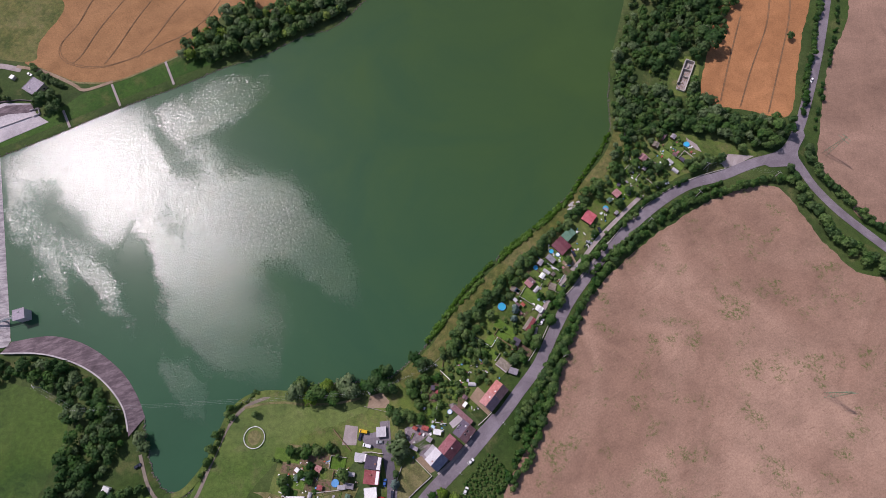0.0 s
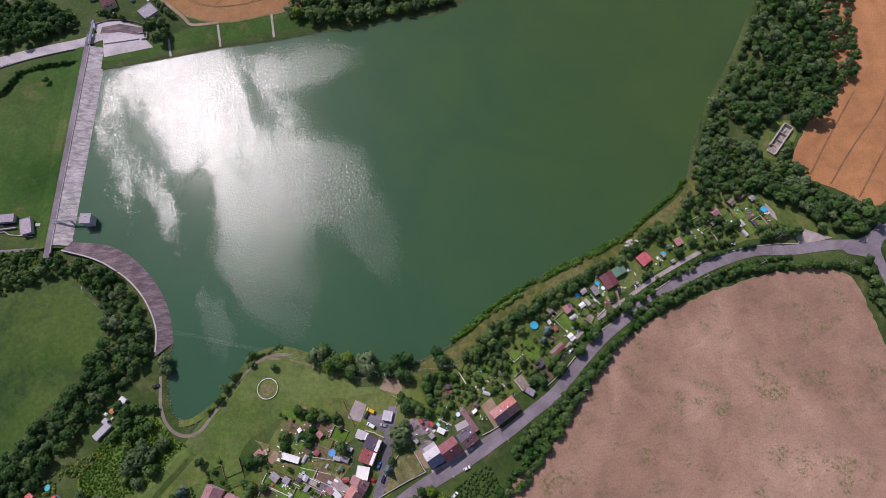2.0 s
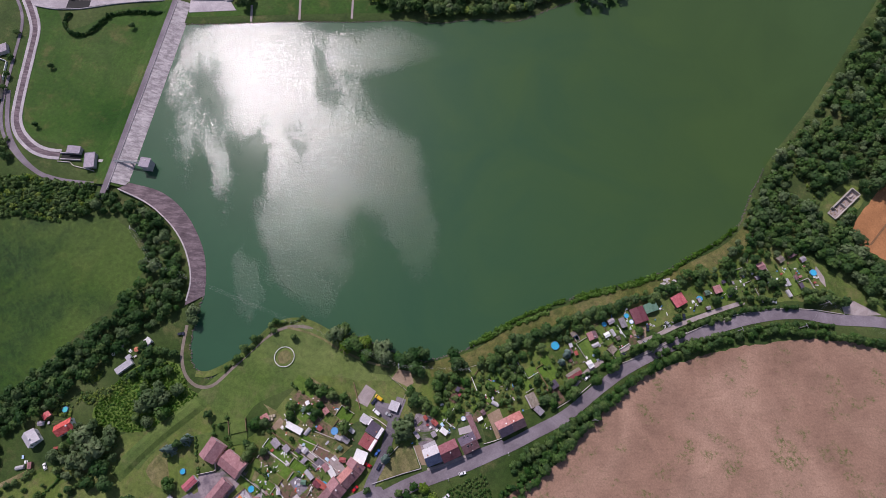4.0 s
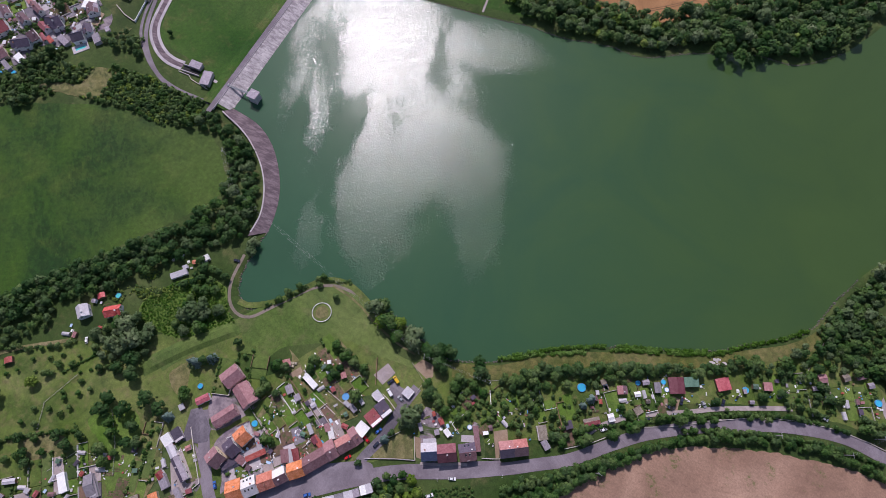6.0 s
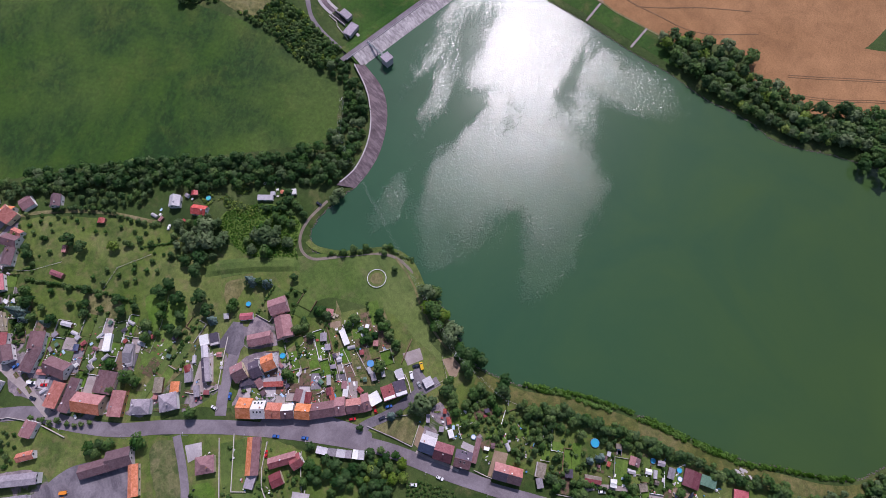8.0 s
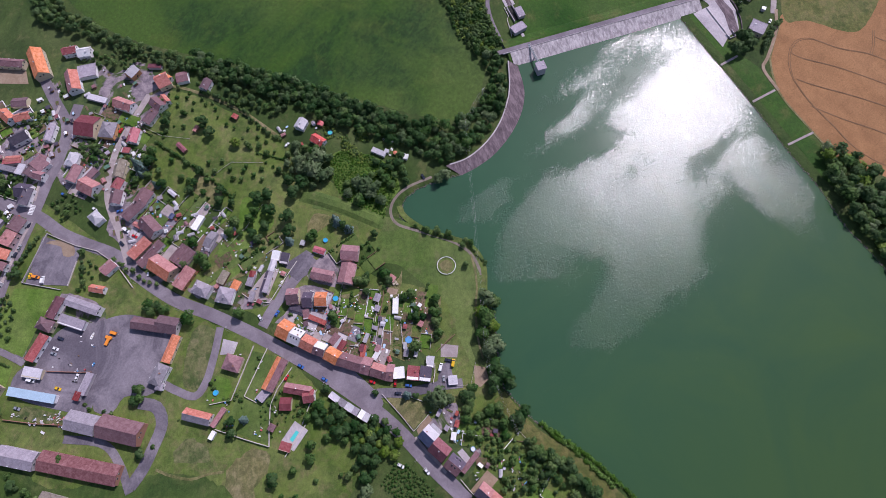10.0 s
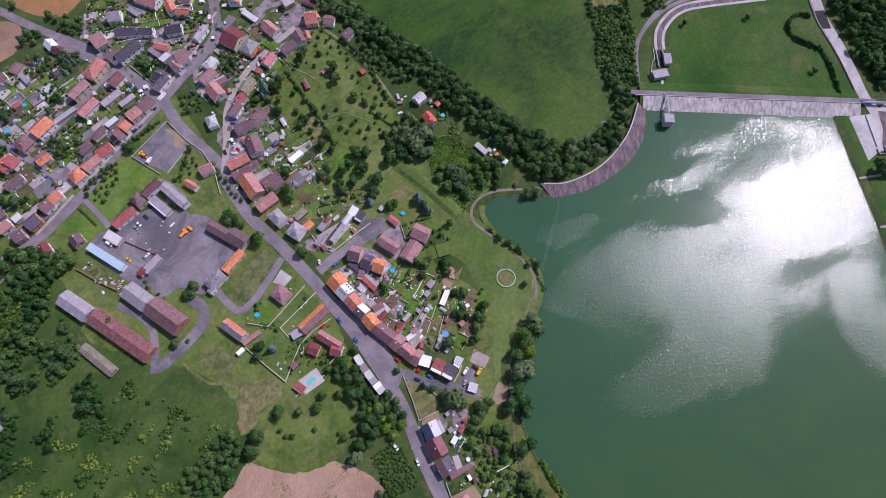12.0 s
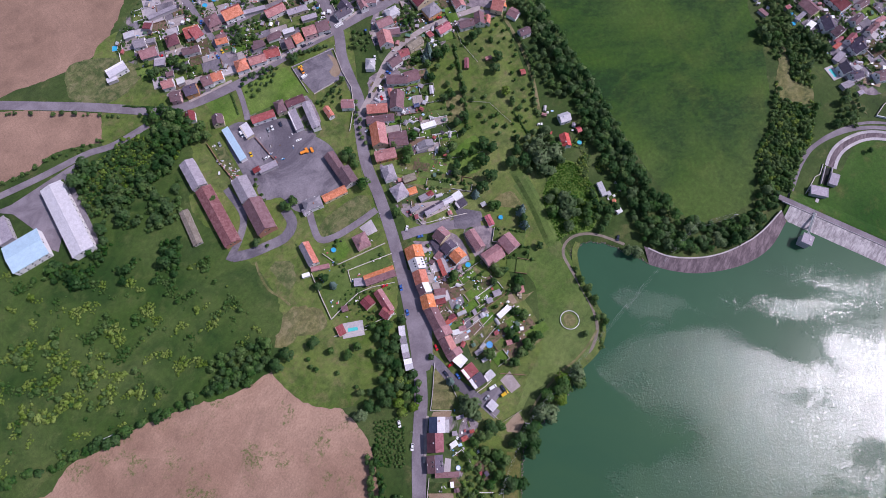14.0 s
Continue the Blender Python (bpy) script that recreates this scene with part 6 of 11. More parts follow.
# the farm and the halls behind it
barn(0.1, -226.1, 51.8, 12.3, 77, "rust", 4.0, "brick", 22, "gable", "long brick barn with a rusty red sheet roof")
barn(-7.5, -265.2, 25.3, 11.5, 77, "grey", 4.6, "plaster_grey", 24, "gable", "grey barn with a worn corrugated roof")
barn(-26.3, -228.1, 20.6, 12.4, 75, "grey", 5.0, "plaster_grey", 26, "gable", "barn wing with a streaked grey roof")
barn(-20.7, -203.3, 27.8, 14.5, 75, "brown", 5.6, "brick", 34, "gable", "tall brick barn with a dark brown roof")
barn(-44.9, -263.9, 32.3, 5.6, 78, "blue", 4.0, "plaster_white", 8, "shed", "narrow hall with a pale blue sheet roof")
barn(19.4, -233.4, 29.9, 7.0, 74, "moss", 2.6, "stone", 18, "gable", "ruinous low shed with a weathered grey-brown roof")
barn(-59.0, -266.6, 12.8, 6.8, 78, "pale", 3.4, "plaster_cream", 6, "shed", "small store with a pale flat roof")
outbuilding(-50.4, -230.9, 14.5, 5.7, 342, "grey", 3.0)
outbuilding(-43.0, -235.3, 5.8, 4.6, 345, "maroon", 2.8)
barn(-86.7, -194.5, 23.7, 8.4, 79, "brown", 4.0, "plaster_grey", 30, "gable", "long brown-tiled barn beside the farm yard")
barn(-85.9, -182.0, 15.4, 11.3, 77, "brown", 4.2, "plaster_grey", 30, "gable", "brown-tiled barn wing with a steep roof")
barn(-70.0, -178.1, 18.7, 6.2, 343, "orange", 4.0, "plaster_cream", 30, "gable", "stable with a bright orange tiled roof")
town_house(-53.7, -183.7, 13.9, 9.3, 337, "grey", 4.6, "plaster_white", "hip", 30)
town_house(-46.2, -183.0, 5.0, 5.0, 344, "grey", 3.6, "plaster_white", "hip", 30)
barn(77.1, -301.5, 63.5, 16.1, 79, "pale", 6.0, "plaster_white", 10, "gable", "long white industrial hall with a shallow roof")
barn(111.4, -301.2, 26.5, 23.3, 350, "blue", 6.0, "plaster_white", 8, "gable", "white and blue industrial hall with roof ridges")
barn(115.6, -327.7, 20.8, 11.4, 78, "grey", 5.0, "plaster_grey", 8, "shed", "grey flat-roofed industrial hall")
barn(-75.3, -266.3, 18.5, 7.0, 336, "red", 4.4, "plaster_white", 30, "gable", "farm range with a red tiled roof")
barn(-90.2, -263.6, 8.2, 11.5, 338, "brown", 4.6, "plaster_cream", 34, "hip", "farmhouse block with a brown hipped roof")
barn(-101.6, -259.2, 15.4, 7.1, 340, "maroon", 4.6, "plaster_white", 32, "gable", "farm range with a maroon roof")
barn(-91.2, -246.5, 18.9, 6.9, 70, "grey", 3.8, "plaster_white", 10, "shed", "low hall with a plain grey roof")
barn(-101.8, -240.1, 25.3, 7.0, 69, "grey", 5.4, "plaster_white", 14, "gable", "white-walled workshop hall with a grey roof")
# the upper street
town_house(-125.9, -190.1, 18.8, 12.2, 55, ("orange", "pink"), 5.0, "plaster_cream")
town_house(-118.0, -174.6, 16.1, 9.0, 149, "pink", 4.4, "plaster_orange")
town_house(-137.7, -199.3, 19.4, 6.3, 142, "brown", 4.2)
town_house(-135.7, -179.8, 14.4, 7.4, 145, "brown", 4.0)
outbuilding(-159.0, -170.0, 11.2, 5.0, 333, "white", 2.8, "plaster_white")
outbuilding(-144.6, -159.5, 12.8, 4.0, 335, "pale", 2.6, "timber")
town_house(-109.3, -161.9, 12.6, 9.5, 64, "grey", 4.6, "plaster_white", "hip", 32)
town_house(-104.1, -145.4, 11.3, 10.9, 76, "grey", 4.6, "plaster_white", "hip", 32)
outbuilding(-111.4, -139.3, 6.8, 5.7, 335, "orange", 3.0, "plaster_cream", "gable")
outbuilding(-117.3, -148.5, 9.9, 5.8, 334, "moss", 2.8, "timber", "gable")
town_house(-112.3, -118.1, 15.1, 5.1, 165, ("grey", "dark"), 4.0)
town_house(-123.8, -115.0, 8.2, 4.4, 164, "pale", 3.8)
outbuilding(-114.4, -129.5, 8.6, 4.7, 342, "grey", 3.0)
outbuilding(-118.6, -128.3, 4.7, 4.4, 354, "maroon", 3.0, "plaster_white", "gable")
outbuilding(-102.7, -128.0, 7.4, 3.5, 346, "grey", 2.8)
# the old town
town_house(-123.9, -422.4, 16.7, 11.2, 343, "maroon", 6.0, "plaster_white", "hip", 30, 4)
town_house(-92.7, -429.4, 16.6, 11.9, 344, "maroon", 6.0, "plaster_white", "hip", 30, 4)
town_house(-140.1, -416.1, 17.0, 9.8, 78, "dark", 4.4)
town_house(-149.8, -418.3, 8.6, 8.8, 328, "brown", 4.4)
town_house(-180.1, -350.6, 18.4, 11.5, 353, "orange", 6.0, "plaster_cream", "hip", 32)
barn(-159.4, -353.3, 17.6, 9.1, 344, "pink", 5.4, "plaster_cream", 30, "gable", "long cream building with a faded pink roof")
town_house(-147.5, -338.4, 17.3, 9.4, 346, ("red", "pink"), 4.8)
town_house(-176.7, -330.5, 11.5, 9.4, 346, "maroon", 5.0)
town_house(-160.9, -326.0, 17.3, 6.5, 336, "grey", 4.2, "plaster_cream")
town_house(-121.3, -362.6, 16.4, 12.7, 344, ("red", "orange"), 5.0)
town_house(-104.6, -367.5, 11.7, 12.8, 346, "brown", 5.0, "plaster_pink", "hip", 30)
outbuilding(-136.7, -353.1, 18.4, 5.0, 333, "grey", 2.8)
outbuilding(-81.4, -407.2, 24.8, 4.9, 344, "grey", 3.0)
town_house(-69.5, -375.7, 10.6, 11.6, 339, "maroon", 5.0, "plaster_cream", "hip", 34)
town_house(-86.4, -370.7, 12.5, 12.1, 334, ("orange", "red"), 5.0)
town_house(-49.3, -379.9, 13.8, 10.2, 335, "pink", 4.2, "plaster_grey")
town_house(-49.8, -393.6, 9.9, 9.0, 332, "grey", 4.0)
outbuilding(-48.5, -407.9, 8.9, 7.1, 337, "pale", 3.0)
outbuilding(-57.2, -390.4, 7.4, 5.3, 329, "grey", 2.8)
barn(-21.5, -385.7, 16.1, 10.2, 352, "pale", 4.0, "plaster_white", 6, "shed", "pale box-shaped store with a flat roof")
outbuilding(-13.8, -381.4, 8.2, 5.2, 342, "pale", 3.0)
town_house(-93.7, -315.3, 10.6, 11.4, 336, "orange", 5.0, "plaster_white", "hip", 34)
town_house(-106.3, -311.0, 13.9, 9.2, 335, ("brown", "pink"), 4.8)
town_house(-118.3, -307.0, 12.6, 9.2, 331, "red", 4.8)
town_house(-134.0, -304.3, 6.1, 11.7, 339, "brown", 4.6)
town_house(-141.8, -303.1, 7.5, 10.2, 345, "orange", 4.8)
town_house(-153.7, -302.0, 11.2, 9.8, 336, "pink", 4.8, "plaster_pink")
town_house(-164.2, -297.8, 10.6, 11.4, 334, "brown", 4.8)
town_house(-97.8, -347.1, 9.9, 7.2, 330, "orange", 3.8)
town_house(-51.5, -326.2, 10.4, 10.3, 335, "dark", 4.8, "plaster_orange")
town_house(-39.6, -330.0, 8.3, 9.8, 325, "brown", 4.6, "plaster_pink")
town_house(-73.7, -321.4, 9.2, 8.8, 334, "orange", 4.6)
town_house(-65.7, -324.3, 8.5, 10.1, 336, "brown", 4.4)
town_house(-42.2, -344.5, 9.6, 8.5, 334, "pink", 4.2)
outbuilding(-51.0, -340.5, 6.3, 6.9, 340, "white", 3.0)
town_house(-74.5, -357.1, 14.1, 7.4, 332, "brown", 4.4)
outbuilding(-50.3, -367.8, 8.7, 8.7, 324, "grey", 2.8)
outbuilding(-48.8, -352.3, 6.0, 5.2, 333, "brown", 2.6)
outbuilding(-131.6, -320.2, 10.6, 6.1, 344, "brown", 3.0, "plaster_white", "gable")
outbuilding(-142.4, -315.7, 9.9, 5.3, 335, "pale", 3.0)
outbuilding(-115.6, -321.8, 11.2, 5.4, 340, "brown", 3.0)
outbuilding(-133.0, -394.0, 6.4, 6.4, 329, "red", 2.8)
outbuilding(-163.4, -314.2, 13.4, 5.6, 334, "grey", 2.8)
outbuilding(-114.6, -400.6, 8.7, 8.8, 336, "grey", 2.8)
outbuilding(-65.0, -405.3, 6.7, 8.7, 311, "maroon", 3.0)
town_house(-128.3, -227.7, 10.1, 8.2, 316, "pink", 4.4)
town_house(-113.3, -233.2, 10.5, 5.3, 77, "orange", 3.8)
town_house(-166.0, -242.5, 10.5, 7.8, 45, "pale", 4.2, "plaster_white", "hip")
town_house(-203.2, -335.0, 21.2, 10.3, 157, "dark", 5.4)
town_house(-196.2, -345.4, 10.0, 12.0, 342, "brown", 5.0)
town_house(-202.4, -291.2, 12.0, 6.9, 71, "pink", 4.8)
town_house(-214.1, -291.8, 9.2, 9.9, 346, "brown", 4.8)
town_house(-185.3, -296.5, 13.8, 8.7, 350, "dark", 4.4)
outbuilding(-208.7, -305.6, 8.7, 6.6, 342, "pale", 3.0)
town_house(-202.0, -264.1, 13.7, 8.8, 342, "pink", 4.4)
town_house(-190.9, -251.5, 14.1, 11.7, 60, "pink", 4.4)
town_house(-214.1, -267.4, 11.1, 8.8, 345, "pale", 4.2, "plaster_white", "hip", 24)
outbuilding(-201.8, -252.9, 10.6, 7.9, 323, "brown", 3.0)
barn(-241.5, -260.4, 15.9, 17.5, 78, "maroon", 5.2, "plaster_cream", 26, "gable", "big hall with a ribbed maroon roof")
town_house(-237.6, -244.6, 13.4, 11.9, 351, "grey", 4.8, "plaster_orange", "hip", 30)
town_house(-231.5, -224.8, 12.2, 8.1, 352, "scarlet", 4.2, "plaster_white")
outbuilding(-220.6, -229.9, 4.5, 7.2, 348, "red", 2.6)
town_house(-204.1, -230.9, 14.2, 8.5, 354, "moss", 4.6, "plaster_cream")
town_house(-191.9, -230.9, 8.7, 7.6, 340, "red", 4.2)
town_house(-181.1, -230.2, 11.1, 8.5, 355, "brown", 4.4)
town_house(-247.7, -214.6, 12.8, 8.1, 332, "brown", 4.2)
town_house(-258.6, -210.1, 11.8, 8.7, 48, "brown", 4.2)
town_house(-262.8, -205.1, 8.6, 5.3, 40, "orange", 3.8)
town_house(-259.6, -235.8, 15.9, 9.4, 66, "pink", 4.6)
town_house(-282.0, -206.8, 8.1, 7.5, 56, "orange", 4.4)
town_house(-274.3, -174.8, 9.6, 7.5, 340, "brown", 4.4)
town_house(-170.7, -216.5, 16.7, 8.9, 137, "brown", 4.2)
town_house(-180.7, -210.4, 11.8, 10.4, 332, "brown", 4.4)
town_house(-157.0, -202.4, 15.9, 11.0, 43, "brown", 4.4)
outbuilding(-159.0, -212.3, 7.0, 3.4, 58, "orange", 3.2, "plaster_white", "gable")
town_house(-141.3, -208.1, 16.3, 8.6, 319, "orange", 4.4, "plaster_cream")
town_house(-133.7, -201.8, 14.0, 7.1, 316, "brown", 4.2)
town_house(-133.0, -175.8, 14.3, 8.0, 322, "brown", 4.0)
outbuilding(-158.8, -169.8, 11.8, 4.2, 337, "white", 2.8, "plaster_white")
outbuilding(-143.4, -159.0, 13.7, 4.0, 339, "grey", 2.6)
for place, roof in (((-220.7, -188.4, 9.8, 3.7, 43), "red"), ((-236.5, -179.4, 5.5, 3.0, 334), "pink"), ((-245.4, -150.5, 4.0, 5.0, 330), "red"), ((-183.3, -190.9, 7.9, 3.2, 49), "pale"), ((-165.1, -189.3, 4.3, 3.5, 332), "navy")):
    outbuilding(*place, roof, 2.4, "timber", "gable")
town_house(-235.2, -99.4, 8.9, 8.0, 335, "pale", 3.8)
town_house(-220.6, -86.1, 11.0, 7.3, 54, "scarlet", 3.6)
outbuilding(-235.6, -85.1, 3.8, 4.9, 337, "scarlet", 2.4, "timber", "gable")
# beyond the cross street
town_house(-257.7, -357.1, 9.0, 10.8, 317, "orange", 4.8)
town_house(-255.4, -345.8, 22.1, 11.9, 264, ("brown", "pink"), 4.8)
town_house(-254.1, -324.0, 12.6, 8.0, 46, "orange", 4.8)
town_house(-253.2, -312.1, 12.0, 7.5, 285, "orange", 4.2)
town_house(-301.1, -308.8, 27.7, 11.9, 25, "orange", 5.8, "plaster_cream")
barn(-303.5, -331.5, 21.8, 7.7, 262, "brown", 4.6, "plaster_cream", 30, "gable", "long barn with a brown tiled roof")
outbuilding(-266.8, -317.6, 12.1, 8.1, 272, "brown", 3.4, "plaster_cream", "gable")
town_house(-282.7, -278.7, 19.5, 10.3, 20, ("pink", "orange"), 5.0)
outbuilding(-292.9, -270.3, 14.4, 11.8, 281, "grey", 3.6, "plaster_white", "flat")
town_house(-312.8, -286.4, 11.5, 7.5, 280, "red", 4.8)
town_house(-310.4, -274.4, 10.1, 9.4, 277, "white", 4.6)
town_house(-289.4, -233.8, 9.5, 8.6, 325, "pale", 4.8, "plaster_orange")
town_house(-279.8, -208.5, 10.3, 13.3, 297, "orange", 4.8, "plaster_cream")
outbuilding(-283.0, -194.2, 9.2, 9.5, 281, "brown", 3.4, "plaster_white", "gable")
outbuilding(-295.2, -217.5, 10.8, 4.0, 266, "maroon", 2.8)
town_house(-231.3, -363.5, 11.2, 10.5, 303, "grey", 4.4)
town_house(-206.1, -363.3, 11.0, 15.6, 326, "pink", 4.8)
town_house(-221.0, -346.2, 17.8, 9.0, 293, "dark", 4.2)
town_house(-225.9, -331.3, 12.4, 7.7, 290, "dark", 4.6)
town_house(-235.0, -310.9, 13.3, 9.4, 300, "dark", 4.2)
town_house(-237.8, -288.5, 14.8, 6.2, 353, "grey", 4.6)
town_house(-212.5, -291.6, 9.6, 14.3, 318, ("grey", "pink"), 4.6)
town_house(-206.2, -295.3, 10.2, 11.7, 334, "brown", 4.4)
outbuilding(-267.2, -258.3, 16.4, 4.6, 71, "pale", 3.0)
outbuilding(-241.4, -351.9, 13.5, 4.2, 254, "grey", 2.8)
outbuilding(-215.8, -313.1, 14.1, 4.9, 273, "red", 3.0)
town_house(-190.3, -398.6, 10.0, 8.7, 65, "white", 3.4)
town_house(-187.9, -390.5, 9.1, 7.8, 86, "maroon", 3.4)
outbuilding(-162.2, -413.3, 9.2, 9.0, 354, "brown", 3.0, "plaster_cream", "gable")
outbuilding(-155.8, -401.6, 12.6, 4.0, 66, "grey", 3.0)
outbuilding(-168.7, -380.5, 5.1, 7.6, 333, "dark", 2.8)
outbuilding(-209.9, -315.4, 12.7, 4.3, 73, "grey", 3.0)
outbuilding(-217.6, -312.3, 11.7, 5.0, 91, "orange", 3.2, "plaster_cream", "gable")
town_house(-190.5, -298.9, 10.4, 10.8, 80, "dark", 4.0)
town_house(-121.0, -308.5, 6.7, 8.1, 333, "maroon", 4.6)
town_house(-99.5, -349.0, 7.9, 8.9, 342, "brown", 4.4, "plaster_orange")
town_house(-88.1, -368.5, 8.6, 13.1, 354, "red", 4.6)
outbuilding(-129.4, -319.5, 10.6, 5.5, 338, "brown", 3.0, "plaster_white", "gable")
outbuilding(-116.8, -323.4, 8.2, 6.9, 323, "brown", 3.0, "plaster_cream", "gable")
# the north village
town_house(-475.5, -8.0, 17.3, 12.6, 76, "red", 5.0)
town_house(-449.3, -2.3, 14.4, 9.8, 51, "dark", 4.8)
town_house(-448.5, 7.4, 6.9, 12.1, 80, "brown", 4.6)
barn(-454.7, -22.6, 15.5, 11.4, 78, "brown", 4.0, "plaster_cream", 28, "gable", "long brown-tiled farm range in the village")
outbuilding(-443.3, -22.7, 12.4, 3.7, 354, "grey", 2.8)
outbuilding(-440.6, -12.0, 9.1, 5.8, 359, "white", 2.8)
town_house(-445.6, 27.3, 9.3, 12.6, 71, "dark", 4.8)
town_house(-449.8, 18.4, 10.0, 5.6, 358, "red", 4.4)
town_house(-469.9, 25.5, 13.4, 5.5, 357, "brown", 4.6)
town_house(-469.1, 12.0, 10.4, 6.6, 356, "brown", 4.4)
town_house(-421.4, 30.7, 9.6, 9.7, 61, "dark", 4.4)
outbuilding(-428.8, 20.8, 11.5, 5.1, 358, "grey", 3.0)
outbuilding(-437.3, 14.1, 8.1, 3.9, 356, "red", 2.8)
town_house(-435.0, 54.3, 10.2, 9.1, 330, "brown", 4.4)
outbuilding(-429.7, 36.8, 5.1, 4.6, 345, "pale", 3.0)
outbuilding(-484.2, 26.1, 10.1, 4.1, 349, "pink", 3.0)
town_house(-487.3, 6.8, 10.8, 6.2, 347, "brown", 4.4)
town_house(-456.8, -40.0, 11.2, 6.3, 1, "orange", 4.8)
town_house(-451.2, -51.4, 12.5, 7.0, 355, "brown", 4.4)
outbuilding(-444.0, -35.1, 3.7, 5.7, 256, "red", 2.8)
outbuilding(-425.8, -46.7, 8.4, 4.6, 261, "brown", 2.6)
outbuilding(-434.7, -59.8, 5.9, 3.7, 253, "pale", 2.6)
town_house(-442.4, 12.0, 9.1, 3.1, 349, "red", 3.4)
town_house(-437.1, 100.1, 14.8, 10.3, 342, "dark", 4.6, "plaster_white", "hip", 34, 4)
outbuilding(-418.0, 97.7, 20.4, 4.5, 126, "brown", 3.2, "plaster_cream", "gable")
outbuilding(-433.2, 85.3, 7.4, 6.8, 323, "brown", 2.8, "timber", "hip")
outbuilding(-437.9, 127.6, 8.0, 8.0, 312, "grey", 3.0)
outbuilding(-410.4, 39.3, 9.7, 5.5, 339, "grey", 3.0)
town_house(-421.7, 39.8, 9.4, 6.9, 334, "dark", 4.2)
outbuilding(-411.4, 50.6, 4.9, 3.6, 339, "grey", 2.6)
town_house(-433.7, 56.0, 9.3, 5.4, 328, "grey", 4.2)
town_house(-471.0, 123.1, 13.0, 5.5, 42, "red", 4.4)
# beside the lake road
town_house(-8.0, -12.1, 9.7, 10.4, 45, ("navy", "pale"), 5.6, "plaster_grey")
town_house(0.3, -5.6, 11.6, 10.5, 47, ("maroon", "red"), 5.6, "plaster_cream")
outbuilding(-12.1, -7.1, 7.9, 2.3, 45, "pale", 3.0)
outbuilding(-7.1, 3.3, 5.0, 3.3, 348, "white", 2.6, "plaster_white")
outbuilding(-14.4, 5.8, 4.5, 2.9, 339, "red", 2.6, "timber", "gable")
outbuilding(-21.5, -5.1, 5.1, 2.3, 330, "grey", 2.0, "timber")
town_house(9.2, 3.0, 10.4, 10.2, 49, ("brown", "dark"), 4.6, "plaster_white", "gable", 34, 4)
outbuilding(8.5, 12.6, 14.9, 3.3, 317, "brown", 3.0)
outbuilding(10.4, 18.7, 3.4, 2.1, 230, "white", 2.2, "timber")
outbuilding(10.7, 22.9, 2.5, 3.3, 233, "brown", 2.2, "timber", "gable")
town_house(25.6, 19.8, 8.9, 9.8, 48, ("dark", "pink"), 5.2, "plaster_pink")
town_house(31.3, 26.2, 8.4, 9.8, 48, ("brown", "orange"), 5.2, "plaster_orange")
outbuilding(35.7, 41.6, 8.7, 6.0, 319, "moss", 2.8)
outbuilding(41.7, 37.5, 5.8, 3.9, 340, "grey", 2.6)
outbuilding(45.0, 55.9, 5.0, 4.6, 325, "dark", 2.4, "timber", "gable")
town_house(54.2, 66.6, 10.2, 4.4, 53, ("red", "moss"), 2.9, "timber", "gable", 22)
outbuilding(61.7, 76.5, 4.9, 3.8, 324, "white", 2.4, "timber")
outbuilding(45.8, 90.6, 3.6, 3.2, 232, "moss", 2.2, "timber")
town_house(57.2, 94.3, 5.4, 6.3, 313, ("pink", "brown"), 2.8, "timber", "gable", 24)
outbuilding(71.9, 91.1, 4.7, 4.9, 339, "moss", 1.2, "timber", "flat")
# allotment huts along the shore
HUTS = [((72.7, 110.1, 6.5, 4.0, 313), "grey"), ((65.4, 107.9, 4.5, 3.2, 229), "grey"), ((80.8, 119.0, 10.2, 9.6, 312), "maroon"), ((73.0, 99.4, 2.7, 2.6, 225), "moss"), ((101.9, 138.9, 7.8, 8.6, 321), "scarlet"), ((123.4, 156.0, 5.3, 5.4, 310), "pink"), ((117.6, 151.0, 3.5, 3.2, 217), "green_roof"), ((120.9, 141.3, 3.0, 2.3, 222), "grey")]
HUTS += [((145.9, 182.7, 5.6, 5.2, 226), "pink"), ((156.7, 192.9, 4.4, 4.4, 237), "moss"), ((162.6, 200.2, 5.3, 6.1, 324), "brown"), ((170.4, 198.8, 3.9, 3.6, 230), "grey"), ((86.5, 126.9, 6.2, 9.1, 312), "green_roof"), ((61.6, 76.4, 3.9, 3.9, 228), "white")]
for place, roof in HUTS:
    outbuilding(*place, roof, 2.4, "timber", "gable")
for place, roof in (((-208.7, -41.2, 11.3, 4.0, 62), "pale"), ((-203.6, -22.8, 6.2, 3.5, 71), "white"), ((-203.9, -21.7, 4.2, 4.3, 339), "white")):
    outbuilding(*place, roof, 2.4, "plaster_white")
# cottages across the water
town_house(-340.1, 266.3, 12.2, 10.5, 309, "maroon", 3.8, "plaster_cream")
town_house(-303.5, 262.9, 12.3, 11.9, 237, "grey", 4.4, "plaster_cream", "flat")
outbuilding(-356.0, 269.6, 6.4, 6.2, 207, "grey", 2.6)
outbuilding(-323.8, 273.8, 3.4, 3.7, 242, "white", 2.2)
outbuilding(-331.8, 256.3, 2.0, 2.6, 200, "white", 2.2)

